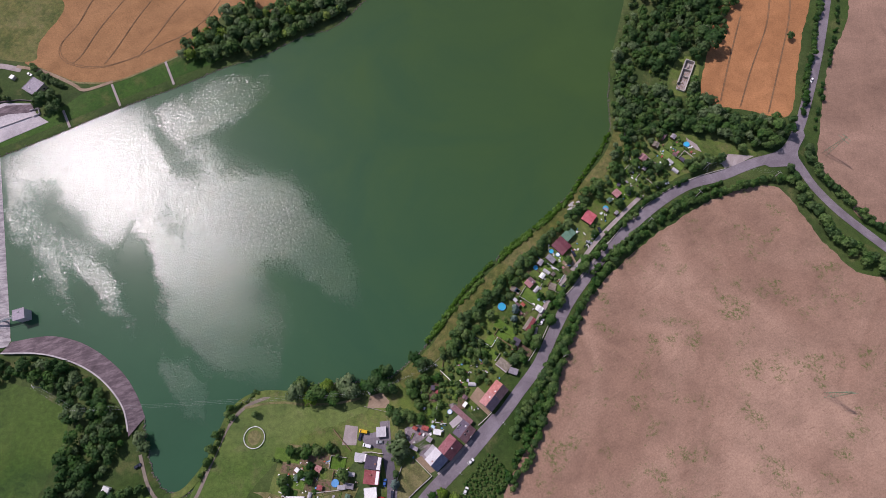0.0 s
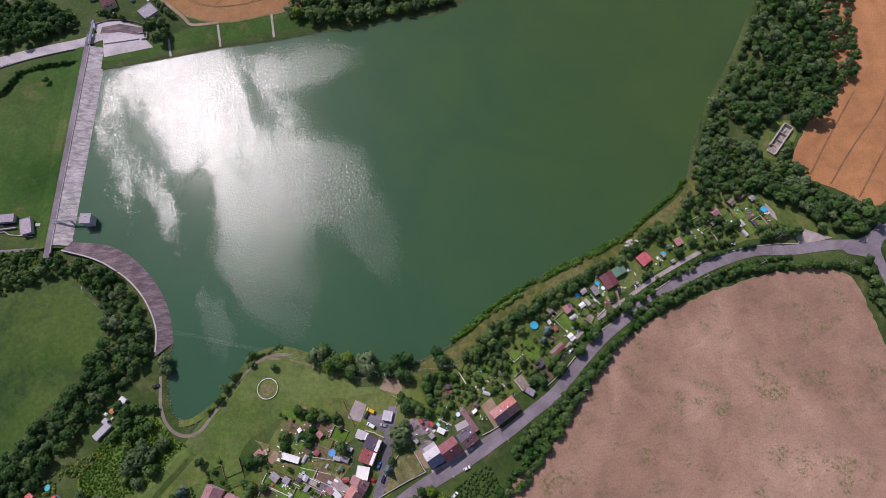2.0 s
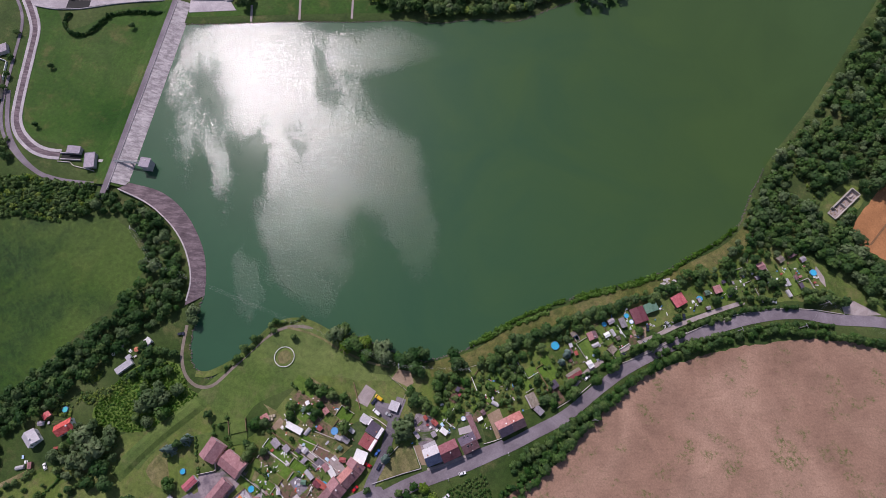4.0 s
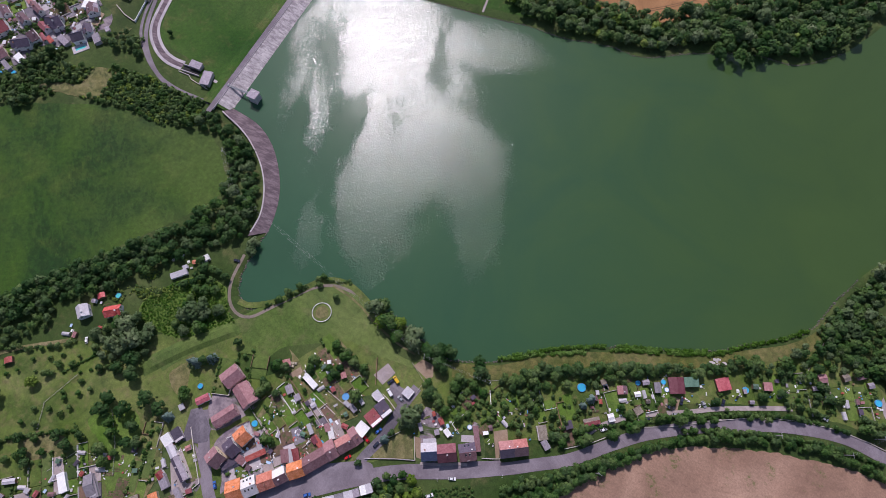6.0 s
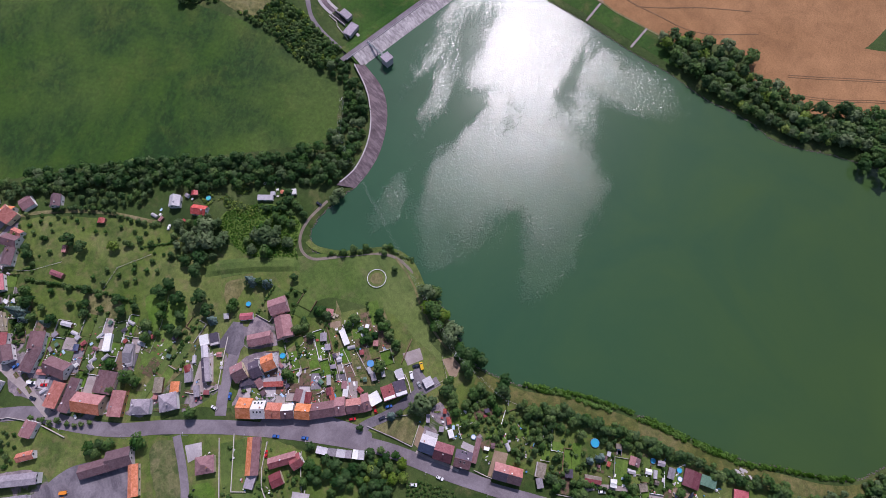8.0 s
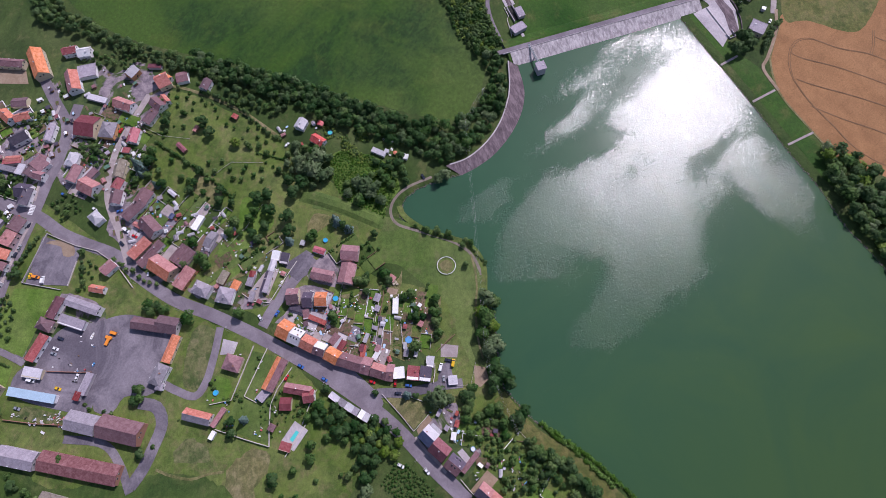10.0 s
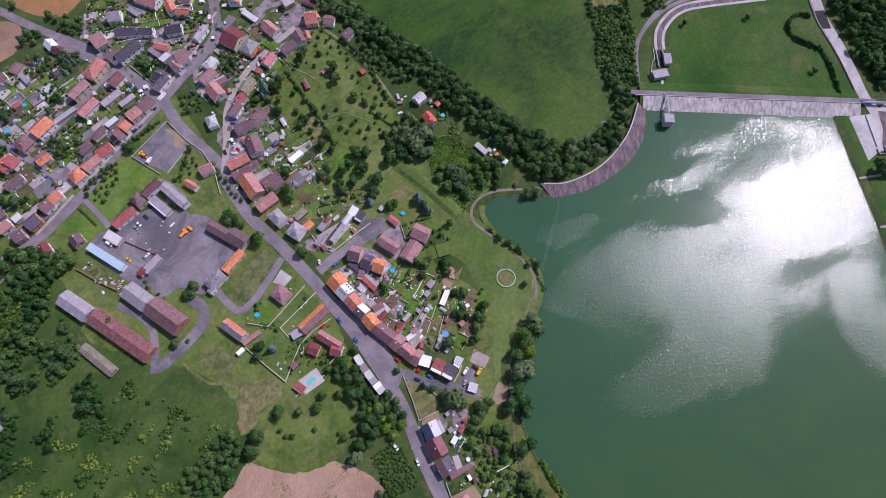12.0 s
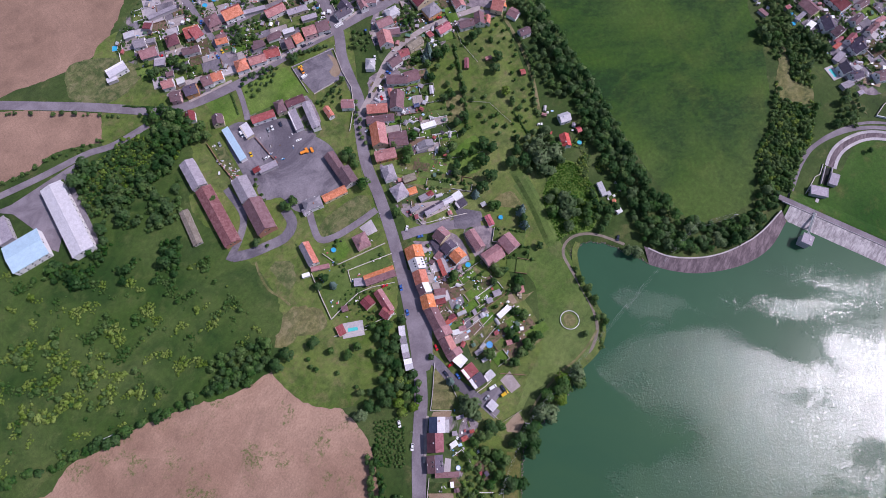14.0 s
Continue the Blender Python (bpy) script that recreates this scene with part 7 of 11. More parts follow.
outbuilding(-133.5, -83.1, 8.7, 4.6, 68, "scarlet", 2.8, "plaster_white", "gable")
outbuilding(-131.4, -113.1, 5.9, 6.8, 78, "white", 2.8, "plaster_white")
outbuilding(-129.0, -107.1, 5.7, 8.0, 77, "dark", 2.8, "plaster_grey")
outbuilding(-139.9, -95.0, 3.5, 3.7, 72, "pale", 2.2, "timber")
outbuilding(-145.5, -159.7, 5.8, 12.4, 63, "grey", 2.8, "plaster_grey", "gable")
# ---- smaller things ----
def wall_line(pts, h, thick, mat, label, name="garden_wall", category="wall", smooth=False):
    """A wall or solid fence along a line, with a coping."""
    line = curve_through(pts, False, 2.0) if smooth else [Vector((*p, 0)) for p in pts]
    top = empty(name, line[0].x, line[0].y, 0, 0, label=label, category=category)
    for wide, z0, z1, what in ((thick, -0.2, h, "panel"), (thick + 0.12, h, h + 0.08, "coping")):
        bm, rows = bmesh.new(), []
        for k, p in enumerate(line):
            d = (line[min(k + 1, len(line) - 1)] - line[max(k - 1, 0)]).normalized()
            s = Vector((-d.y, d.x, 0)) * wide / 2
            q = p - line[0]
            rows.append([bm.verts.new(v) for v in ((q.x + s.x, q.y + s.y, z0), (q.x - s.x, q.y - s.y, z0), (q.x - s.x, q.y - s.y, z1), (q.x + s.x, q.y + s.y, z1))])
        for a, b in zip(rows, rows[1:]):
            for i in range(4):
                bm.faces.new((a[i], a[(i + 1) % 4], b[(i + 1) % 4], b[i]))
        bm.faces.new(rows[0])
        bm.faces.new(rows[-1][::-1])
        bmesh.ops.recalc_face_normals(bm, faces=bm.faces)
        part(what, bm, M[mat], top)
    return top


def picket_fence(pts, h, mat, label):
    """Posts with two rails along a line."""
    line = [Vector((*p, 0)) for p in pts]
    top = empty("fence", line[0].x, line[0].y, 0, 0, label=label, category="fence")
    post = None
    for p, turn in along(line, 2.5):
        if post is None:
            bm = bmesh.new()
            box(bm, -0.07, -0.07, -0.2, 0.07, 0.07, h)
            post = mesh_of("post", bm, M[mat])
        o = part("post", post, None, top)
        o.location = p - line[0]
    for z in (h * 0.45, h * 0.9):
        for a, b in zip(line, line[1:]):
            bm = bmesh.new()
            rod(bm, a - line[0] + Vector((0, 0, z)), b - line[0] + Vector((0, 0, z)), 0.06, 4)
            part("rail", bm, M[mat], top)
    return top


CAR_MESH = {}


def car_meshes(kind):
    """Body, glazed cabin and wheel of a car, van or estate; 4.3 m long along x."""
    if kind not in CAR_MESH:
        L, W, H = dict(car=(4.3, 1.8, 1.45), van=(5.2, 2.0, 2.2))[kind]
        low = [(-L / 2, 0.35), (-L / 2, 0.8), (-L / 2 + 0.15, 0.95), (L * 0.2, 0.95), (L / 2 - 0.2, 0.8), (L / 2, 0.6), (L / 2, 0.35)]
        if kind == "van":
            low = [(-L / 2, 0.35), (-L / 2, H - 0.15), (-L / 2 + 0.15, H), (L * 0.18, H), (L * 0.34, 1.15), (L / 2 - 0.1, 0.95), (L / 2, 0.35)]
        bm = bmesh.new()
        sides = [[bm.verts.new((x, s * W / 2 * (0.93 if z > 1.3 else 1.0), z)) for x, z in low] for s in (-1, 1)]
        for k in range(len(low)):
            j = (k + 1) % len(low)
            bm.faces.new((sides[0][k], sides[0][j], sides[1][j], sides[1][k]))
        bm.faces.new(sides[0][::-1])
        bm.faces.new(sides[1])
        bmesh.ops.recalc_face_normals(bm, faces=bm.faces)
        body = bm
        bm = bmesh.new()
        if kind == "car":
            ring = [(-L * 0.44, 0.93), (-L * 0.33, H), (L * 0.06, H), (L * 0.22, 0.93)]
            sides = [[bm.verts.new((x, s * (W / 2 - (0.08 if z < 1 else 0.22)), z)) for x, z in ring] for s in (-1, 1)]
            for k in range(3):
                bm.faces.new((sides[0][k], sides[0][k + 1], sides[1][k + 1], sides[1][k])).material_index = 1 if k == 1 else 0
            bm.faces.new(sides[0][::-1])
            bm.faces.new(sides[1])
        else:
            v = [bm.verts.new(p) for p in ((L * 0.19, -W * 0.42, H - 0.03), (L * 0.335, -W * 0.44, 1.2), (L * 0.335, W * 0.44, 1.2), (L * 0.19, W * 0.42, H - 0.03))]
            w = [bm.verts.new((p.co.x + 0.03, p.co.y, p.co.z + 0.03)) for p in v]
            bm.faces.new(v[::-1])
            bm.faces.new(w)
            for k in range(4):
                bm.faces.new((v[k], v[(k + 1) % 4], w[(k + 1) % 4], w[k]))
        bmesh.ops.recalc_face_normals(bm, faces=bm.faces)
        wheel = bmesh.new()
        tube(wheel, 0, 0, -0.1, 0.1, 0.31, 0.31, 10)
        bmesh.ops.rotate(wheel, verts=wheel.verts, cent=(0, 0, 0), matrix=Matrix.Rotation(math.pi / 2, 3, "X"))
        CAR_MESH[kind] = (mesh_of("body", body, M["car_white"]), bm, mesh_of("wheel", wheel, M["rubber"]), L, W)
    return CAR_MESH[kind]


CAR_SKINS = {}


def car(x, y, turn, color, kind="car"):
    body, cabin, wheel, L, W = car_meshes(kind)
    if (kind, color) not in CAR_SKINS:
        b = body.copy()
        b.materials[0] = M["car_" + color]
        c = bpy.data.meshes.new("cabin")
        cabin.to_mesh(c)
        c.materials.append(M["glass"])
        c.materials.append(M["car_" + color])
        CAR_SKINS[(kind, color)] = (b, c)
    b, c = CAR_SKINS[(kind, color)]
    top = empty(kind, x, y, 0.22, turn, label=f"parked {dict(white='white', red='red', blue='blue', dark='dark', silver='silver', yellow='yellow', orange='orange')[color]} {'delivery van' if kind == 'van' else 'passenger car'} with dark windows", category=kind, group="parked vehicles")
    part("body", b, None, top)
    part("cabin" if kind == "car" else "windscreen", c, None, top)
    for wx in (-L * 0.31, L * 0.31):
        for wy in (-W / 2 + 0.08, W / 2 - 0.08):
            o = part("wheel", wheel, None, top)
            o.location = (wx, wy, 0.31)


def round_pool(x, y, r, water="pool_water"):
    """An above-ground pool: ring wall with a rim, water."""
    POOLS.append((x, y, r))
    top = empty("garden_pool", x, y, 0, 0, label="round above-ground garden pool with clear blue water", category="pool", group="garden pools")
    bm = bmesh.new()
    n = 20
    rings = [[bm.verts.new((q * math.cos(k * 2 * math.pi / n), q * math.sin(k * 2 * math.pi / n), z)) for k in range(n)] for q, z in ((r, 0), (r, 1.05), (r - 0.2, 1.1), (r - 0.2, 0.2))]
    for a, b in zip(rings, rings[1:]):
        for k in range(n):
            bm.faces.new((a[k], a[(k + 1) % n], b[(k + 1) % n], b[k]))
    part("pool_wall", bm, M["pool_blue"], top)
    bm = bmesh.new()
    tube(bm, 0, 0, 0.3, 0.9, r - 0.19, r - 0.19, n)
    part("pool_water", bm, M[water], top)
    ladder = bmesh.new()
    for s in (-0.25, 0.25):
        rod(ladder, (r + 0.25, s, 0), (r - 0.05, s, 1.5), 0.03)
    for z in (0.3, 0.6, 0.9, 1.2):
        rod(ladder, (r + 0.25 - z * 0.2, -0.25, z), (r + 0.25 - z * 0.2, 0.25, z), 0.03)
    part("ladder", ladder, M["steel"], top)


def long_pool(x, y, length, width, turn, deck=1.2, water="pool_teal"):
    """A pool let into a paved deck: deck ring of paving, coping, water."""
    POOLS.append((x, y, length / 2 + deck))
    top = empty("swimming_pool", x, y, 0, turn, label="rectangular turquoise swimming pool in a pale paved deck", category="pool", group="garden pools")
    bm = bmesh.new()
    X, Y, a, b = length / 2 + deck, width / 2 + deck, length / 2, width / 2
    for q in ((-X, -Y, X, -b), (-X, b, X, Y), (-X, -b, -a, b), (a, -b, X, b)):
        box(bm, q[0], q[1], -0.1, q[2], q[3], 0.42)
    part("deck", bm, M["concrete"], top)
    bm = bmesh.new()
    box(bm, -a, -b, -0.2, a, b, 0.34)
    part("pool_water", bm, M[water], top)


for x, y, r in ((-99, -71.6, 1.9), (-60.5, -52.7, 2.1), (-40.8, -147.5, 1.8), (-111.2, -389.2, 2.2), (-120.6, -388.4, 2.2), (-135.4, -390.1, 1.8), (37.7, 79.2, 2.7), (73.8, 115.8, 1.6), (62.2, 104.8, 1.6), (114.6, 145.7, 1.9), (179.5, 192.9, 2.2), (-141.5, -79.4, 1.7), (-434.5, -22.8, 1.8), (-442.3, -29.9, 1.5), (-175.5, -319.7, 1.4), (-175.6, -319.1, 1.6)):
    round_pool(x, y, r)
round_pool(-68.5, -23, 2.3, "pool_blue")
round_pool(-228, -77.9, 1.8, "pool_teal")
round_pool(77.9, 113.3, 1.5, "white_paint")
round_pool(0.9, 14.8, 1.5, "white_paint")
long_pool(-12.0, -96.0, 6.7, 2.4, 325, 4.0)
long_pool(-85.9, -62.6, 9.6, 1.7, 333, 1.0)
long_pool(-414.7, 25.7, 7.9, 2.5, 68, 2.4)
long_pool(-72.0, -401.9, 5.7, 2.9, 77, 1.4)
long_pool(-149.4, -397.3, 4.3, 4.5, 337, 0.8)
long_pool(48.9, 89.5, 2.5, 3.3, 230, 0.3, "pool_water")
long_pool(-32.8, -407.7, 4.2, 5.1, 327, 0.3, "pool_water")
long_pool(49.2, 89.3, 2.1, 2.5, 233, 0.3, "pool_water")

for place, color, kind in (((8.4, -29.9, 59), "white", "car"), ((12.3, -14.1, 39), "white", "car"), ((-39.2, -23.8, 81), "blue", "car"), ((-34.7, -30.6, 85), "dark", "car"), ((-49.8, -2.8, 165), "white", "van"), ((-52.1, 5.5, 167), "yellow", "van"), ((-53.9, 2.3, -106), "dark", "car"), ((-42.2, -1.1, 178), "silver", "car"), ((-42.6, -47.1, 71), "red", "car"), ((-41.1, -32.3, 173), "red", "car"), ((-54.9, -93.4, 57), "blue", "car"), ((-45.8, -77.8, 56), "blue", "car"), ((-90.7, -110.7, 149), "blue", "car"), ((-88.5, -121.9, -144), "white", "car"), ((-48, -102.5, 155), "red", "car")):
    car(*place, color, kind)
for place, color, kind in (((-74.5, -255.9, 69), "white", "car"), ((-71.3, -256.6, 70), "silver", "car"), ((-81.1, -253.8, 69), "dark", "car"), ((-54.6, -268.2, 76), "white", "van"), ((-48.5, -249.7, 69), "yellow", "car"), ((-55.2, -238.6, 171), "white", "car"), ((-37.4, -273.7, 72), "silver", "car"), ((-108, -422.9, 84), "silver", "car"), ((-114.5, -433.2, 163), "dark", "car"), ((-98.4, -377.2, 49), "blue", "car"), ((-92.2, -340.9, 79), "yellow", "car"), ((-86.5, -339.2, 83), "blue", "car"), ((-117, -357.9, 167), "white", "car"), ((-171.6, -307.3, 162), "white", "car"), ((-141.9, -296.8, 167), "dark", "car")):
    car(*place, color, kind)
for place, color, kind in (((-128.9, -300.1, 165), "silver", "car"), ((-164.3, -291.7, 167), "dark", "car"), ((-147.3, -294.7, 166), "silver", "car"), ((-187.1, -270.9, 63), "blue", "car"), ((-185.9, -258.6, 63), "dark", "car"), ((-54.3, -373.8, 152), "red", "car"), ((-174.1, -246.3, 52), "white", "car"), ((-171.8, -228.1, 103), "blue", "car"), ((-146.6, -222.9, 42), "dark", "car"), ((-156.6, -221.2, 57), "white", "van"), ((-151.6, -214.6, 62), "red", "car"), ((-238.7, -237.1, 156), "red", "car"), ((-230.9, -238.7, 162), "dark", "car"), ((62.7, 68.2, 62), "white", "car"), ((79.5, 91.4, 41), "dark", "car")):
    car(*place, color, kind)
for place, color, kind in (((88.7, 113.5, -68), "dark", "car"), ((90.4, 104.5, 38), "silver", "car"), ((159.5, 162.7, 14), "white", "car"), ((108.3, 129.8, -72), "dark", "car"), ((99.9, 121, -24), "silver", "car"), ((282.7, 242.9, -121), "white", "car"), ((-311.8, 276.6, -31), "white", "car"), ((-81.7, -38.8, 107), "silver", "car"), ((-219.3, -109.9, 144), "white", "car")):
    car(*place, color, kind)

for place, color, kind in (((-125, -278.9, 75), "orange", "van"), ((-122.7, -273.7, 180), "white", "van"), ((-126, -283.1, 176), "yellow", "car")):
    car(*place, color, kind)
# dam tower with footbridge, valve house, outlet channel
tower = empty("intake_tower", -274.7, 85.8, 0, math.degrees(math.atan2(DAM_DIR.y, DAM_DIR.x)), label="square grey concrete intake tower standing in the lake", category="tower")
bm = bmesh.new()
box(bm, -3.2, -3.2, -3.5, 3.2, 3.2, 6.6)
part("shaft", bm, M["plaster_grey"], tower)
bm = bmesh.new()
slab_quad(bm, (-3.7, -3.7, 7.0), (3.7, -3.7, 7.0), (3.7, 3.7, 7.2), (-3.7, 3.7, 7.2), 0.4)
part("roof", bm, M["grey"], tower)
bm = bmesh.new()
box(bm, 1.2, -0.4, 7.1, 2.0, 0.4, 7.6)
part("hatch", bm, M["steel"], tower)
tx, ty = tower.location.x, tower.location.y
foot = dam_point((Vector((tx, ty, 0)) - DAM_A).dot(DAM_DIR), 12.5, 3.0)
bridge = empty("footbridge", 0, 0, 0, 0, label="narrow steel footbridge from the dam to the tower", category="bridge")
bm = bmesh.new()
rod(bm, (tx, ty, 5.2), (foot.x, foot.y, 3.2), 0.8, 4)
part("deck", bm, M["steel"], bridge)
for s in (-0.9, 0.9):
    off = DAM_DIR * s
    bm = bmesh.new()
    rod(bm, (tx + off.x, ty + off.y, 6.6), (foot.x + off.x, foot.y + off.y, 4.4), 0.08)
    part("handrail", bm, M["white_paint"], bridge)
bm = bmesh.new()
mid = (Vector((tx, ty, 0)) + foot) * 0.5
tube(bm, mid.x, mid.y, -2, 4.4, 0.5, 0.5)
part("pier", bm, M["concrete"], bridge)
CHANNEL = [(-340.5, 68.6), (-348.2, 66.2), (-356.4, 65.2), (-366.6, 66.6), (-379, 71.6), (-388.9, 80), (-397.2, 93.6), (-406.8, 112.4), (-417.2, 133.6), (-428, 154), (-441.2, 167.2), (-454.8, 177.8), (-468, 187.4), (-490, 203), (-520, 222)]
ribbon("channel_bank", CHANNEL, 8.4, M["concrete"], 0.07, "pale concrete banks of the outlet channel", "channel")
ribbon("channel", CHANNEL, 3.9, M["slab"], 0.09, "dark bed of the curved outlet channel", "channel")
ribbon("lane", [(-292.4, 65.6), (-297, 61.4), (-310, 57), (-327, 52.2), (-343.5, 50.4), (-358.4, 52), (-374.5, 57.6), (-390.1, 66.1), (-401.1, 77.3), (-410, 91.1), (-422.4, 116.2), (-434.3, 141.4), (-441.6, 155), (-452, 166.6), (-470, 180)], 2.3, M["asphalt"], 0.06, "narrow service lane round the channel", "road")
patch("stilling_basin", [(-324.4, 69.9), (-338.4, 65.6), (-339.6, 69.6), (-325.4, 73.9)], M["rubber"], 0.09, "dark water standing in the stilling basin", "basin", False)
wall_line([(-337.5, 65.4), (-322.9, 70.6)], 1.6, 0.5, "concrete", "concrete side wall of the stilling basin")
wall_line([(-340.5, 69.7), (-326.2, 75.1)], 1.6, 0.5, "concrete", "concrete side wall of the stilling basin")
house(-315.2, 72.6, 7.6, 12.1, 30, 3.4, "grey", "plaster_grey", 10, "flat", "flat-roofed grey valve house below the dam", "house", 0, True, 0, "valve_house")
house(-331.1, 75.3, 10.1, 5.7, 18, 3.2, "grey", "plaster_grey", 10, "shed", "small grey machine house beside the basin", "house", 0, True, 0, "machine_house")
wall_line([(-338.8, 63.2), (-329.7, 66.1), (-325.7, 64.7), (-315.1, 66.3), (-309.3, 67)], 0.8, 0.3, "fence", "pale low wall beside the valve house")
ribbon("path", [(-311.6, 75.5), (-300.3, 78.5)], 2.2, M["concrete"], 0.5, "concrete stair up the dam", "path", 0.4)
# spillway at the far end of the dam
patch("chute_basin", [(-401, 188.6), (-418.3, 181.6), (-421, 189.2), (-404, 196)], M["rubber"], 0.3, "dark deep basin of the spillway chute", "road", False)
wall_line([(-443, 173.4), (-427, 176.6), (-409, 184), (-397, 191.4), (-384, 200), (-368, 209.2), (-347, 219.8)], 0.9, 0.4, "concrete", "pale concrete side wall of the spillway chute", "garden_wall", "wall", True)
patch("apron_side", [(-335.4, 237), (-336.6, 243.2), (-324, 249.4), (-304.4, 249.6), (-297.4, 245.4), (-306, 242.2), (-321, 241.6)], M["slab"], 0.3, "dark stained side slope of the spillway apron", "road", False)
wall_line([(-328.4, 228.5), (-316, 233.3), (-303, 238.6)], 1.0, 0.5, "concrete", "low concrete spillway sill")
wall_line([(-304.9, 243.7), (-298.8, 245.6), (-296.7, 240.7), (-300.9, 238.5)], 1.4, 0.4, "concrete", "concrete spillway wing wall")
wall_line([(-342.5, 244.9), (-331.5, 251.6), (-315.3, 253.6), (-302.8, 251.9)], 0.9, 0.4, "slab", "dark concrete retaining wall behind the spillway", "garden_wall", "wall", True)
bridge = empty("footbridge", 0, 0, 0, 0, label="blue and white steel footbridge over the spillway", category="bridge")
ends = [(-344, 246.1), (-337.4, 223.7)]
a, b = [Vector((*p, 3.0)) for p in ends]
bm = bmesh.new()
rod(bm, a, b, 0.9, 4)
part("deck", bm, M["pale"], bridge)
for s in (-1.0, 1.0):
    bm = bmesh.new()
    rod(bm, a + Vector((s, 0, 0.9)), b + Vector((s, 0, 0.9)), 0.12)
    part("handrail", bm, M["car_blue"], bridge)
for p in (a, b):
    bm = bmesh.new()
    tube(bm, p.x, p.y, -0.5, 2.8, 0.5, 0.5)
    part("pier", bm, M["concrete"], bridge)
house(-339.4, 223.6, 3.0, 3.2, 285, 2.4, "navy", "plaster_grey", 6, "shed", "small dark blue gate house", "hut", 0, False, 0, "gate_house")

# sand ring on the lawn
ring = empty("riding_ring", -118.4, 4.4, 0, 0, label="round sandy ring with a low white fence on the lawn", category="ring")
bm = bmesh.new()
tube(bm, 0, 0, -0.1, 0.28, 6.1, 6.1, 48)
part("sand", bm, M["garden"], ring)
bm = bmesh.new()
tube(bm, 0, 0, 0.0, 0.30, 4.2, 4.2, 40)
part("turf", bm, M["dry"], ring)
for k in range(28):
    w = k * 2 * math.pi / 28
    w1 = (k + 1) * 2 * math.pi / 28
    bm = bmesh.new()
    box(bm, -0.12, -0.12, 0, 0.12, 0.12, 1.1)
    o = part("post", bm, M["white_paint"], ring)
    o.location = (6.3 * math.cos(w), 6.3 * math.sin(w), 0)
    bm = bmesh.new()
    rod(bm, (6.3 * math.cos(w), 6.3 * math.sin(w), 0.9), (6.3 * math.cos(w1), 6.3 * math.sin(w1), 0.9), 0.22)
    part("rail", bm, M["white_paint"], ring)

# straw bales
bale = empty("straw_bale", 0, 0, 0, 0, label="round straw bale wrapped in pale film", category="bale", group="straw bales")
bm = bmesh.new()
tube(bm, 0, 0, -0.75, 0.75, 0.75, 0.75, 12)
bmesh.ops.rotate(bm, verts=bm.verts, cent=(0, 0, 0), matrix=Matrix.Rotation(math.pi / 2, 3, "X"))
o = part("roll", bm, M["straw"], bale)
o.location = (0, 0, 0.75)
bx, by = -113.2, -34.3
for k in range(11):
    at = pose(bx + (k % 6) * 1.7 * 0.75 + (k // 6) * 1.1, by + (k % 6) * 1.7 * 0.55 - (k // 6) * 1.4, 0.05, 0, 0, 36)
    if k:
        copy_thing(bale, at)
    else:
        bale.matrix_basis = at


# power line
def pylon(x, y, h, turn):
    top = empty("pylon", x, y, 0, turn, label="tall green steel lattice pylon standing in the field", category="pylon", group="pylons")
    corners = [(1, 1), (1, -1), (-1, -1), (-1, 1)]
    for cx, cy in corners:
        bm = bmesh.new()
        rod(bm, (cx * 1.6, cy * 1.6, -0.3), (cx * 0.35, cy * 0.35, h), 0.1)
        part("leg", bm, M["pylon_green"], top)
    for k in range(8):
        z0, z1 = h * k / 8, h * (k + 1) / 8
        r0, r1 = 1.6 - 1.25 * k / 8, 1.6 - 1.25 * (k + 1) / 8
        bm = bmesh.new()
        for i in range(4):
            (ax, ay), (bx_, by_) = corners[i], corners[(i + 1) % 4]
            rod(bm, (ax * r0, ay * r0, z0), (bx_ * r1, by_ * r1, z1), 0.05)
        part("brace", bm, M["pylon_green"], top)
    for z, w in ((h - 0.5, 3.4), (h - 3.5, 4.4)):
        bm = bmesh.new()
        rod(bm, (0, -w, z), (0, w, z), 0.16)
        part("crossarm", bm, M["pylon_green"], top)


def power_pole(x, y, h, turn, name="power_pole"):
    top = empty(name, x, y, 0, turn, label="pale concrete power pole with a steel crossarm", category="pole", group="power poles")
    bm = bmesh.new()
    tube(bm, 0, 0, -0.3, h, 0.28, 0.2, 8)
    part("shaft", bm, M["concrete"], top)
    bm = bmesh.new()
    box(bm, -0.1, -1.6, h - 0.4, 0.1, 1.6, h - 0.2)
    part("crossarm", bm, M["steel"], top)
    for s in (-1.4, 0, 1.4):
        bm = bmesh.new()
        tube(bm, 0, s, h - 0.2, h + 0.2, 0.07, 0.05, 6)
        part("insulator", bm, M["white_paint"], top)


pylon(276.8, 181.4, 23, 35)
pylon(233.4, 15.4, 23, 80)
POLES = [(178.2, 151.8), (235, 163.5), (74.1, 45.2), (141.6, 133.7), (-6.7, 42.6), (-226.8, 24.1), (-254.3, 39.3), (188.1, 172.7)]
for k, (x, y) in enumerate(POLES):
    power_pole(x, y, 9.5, 40 + 25 * (k % 3))


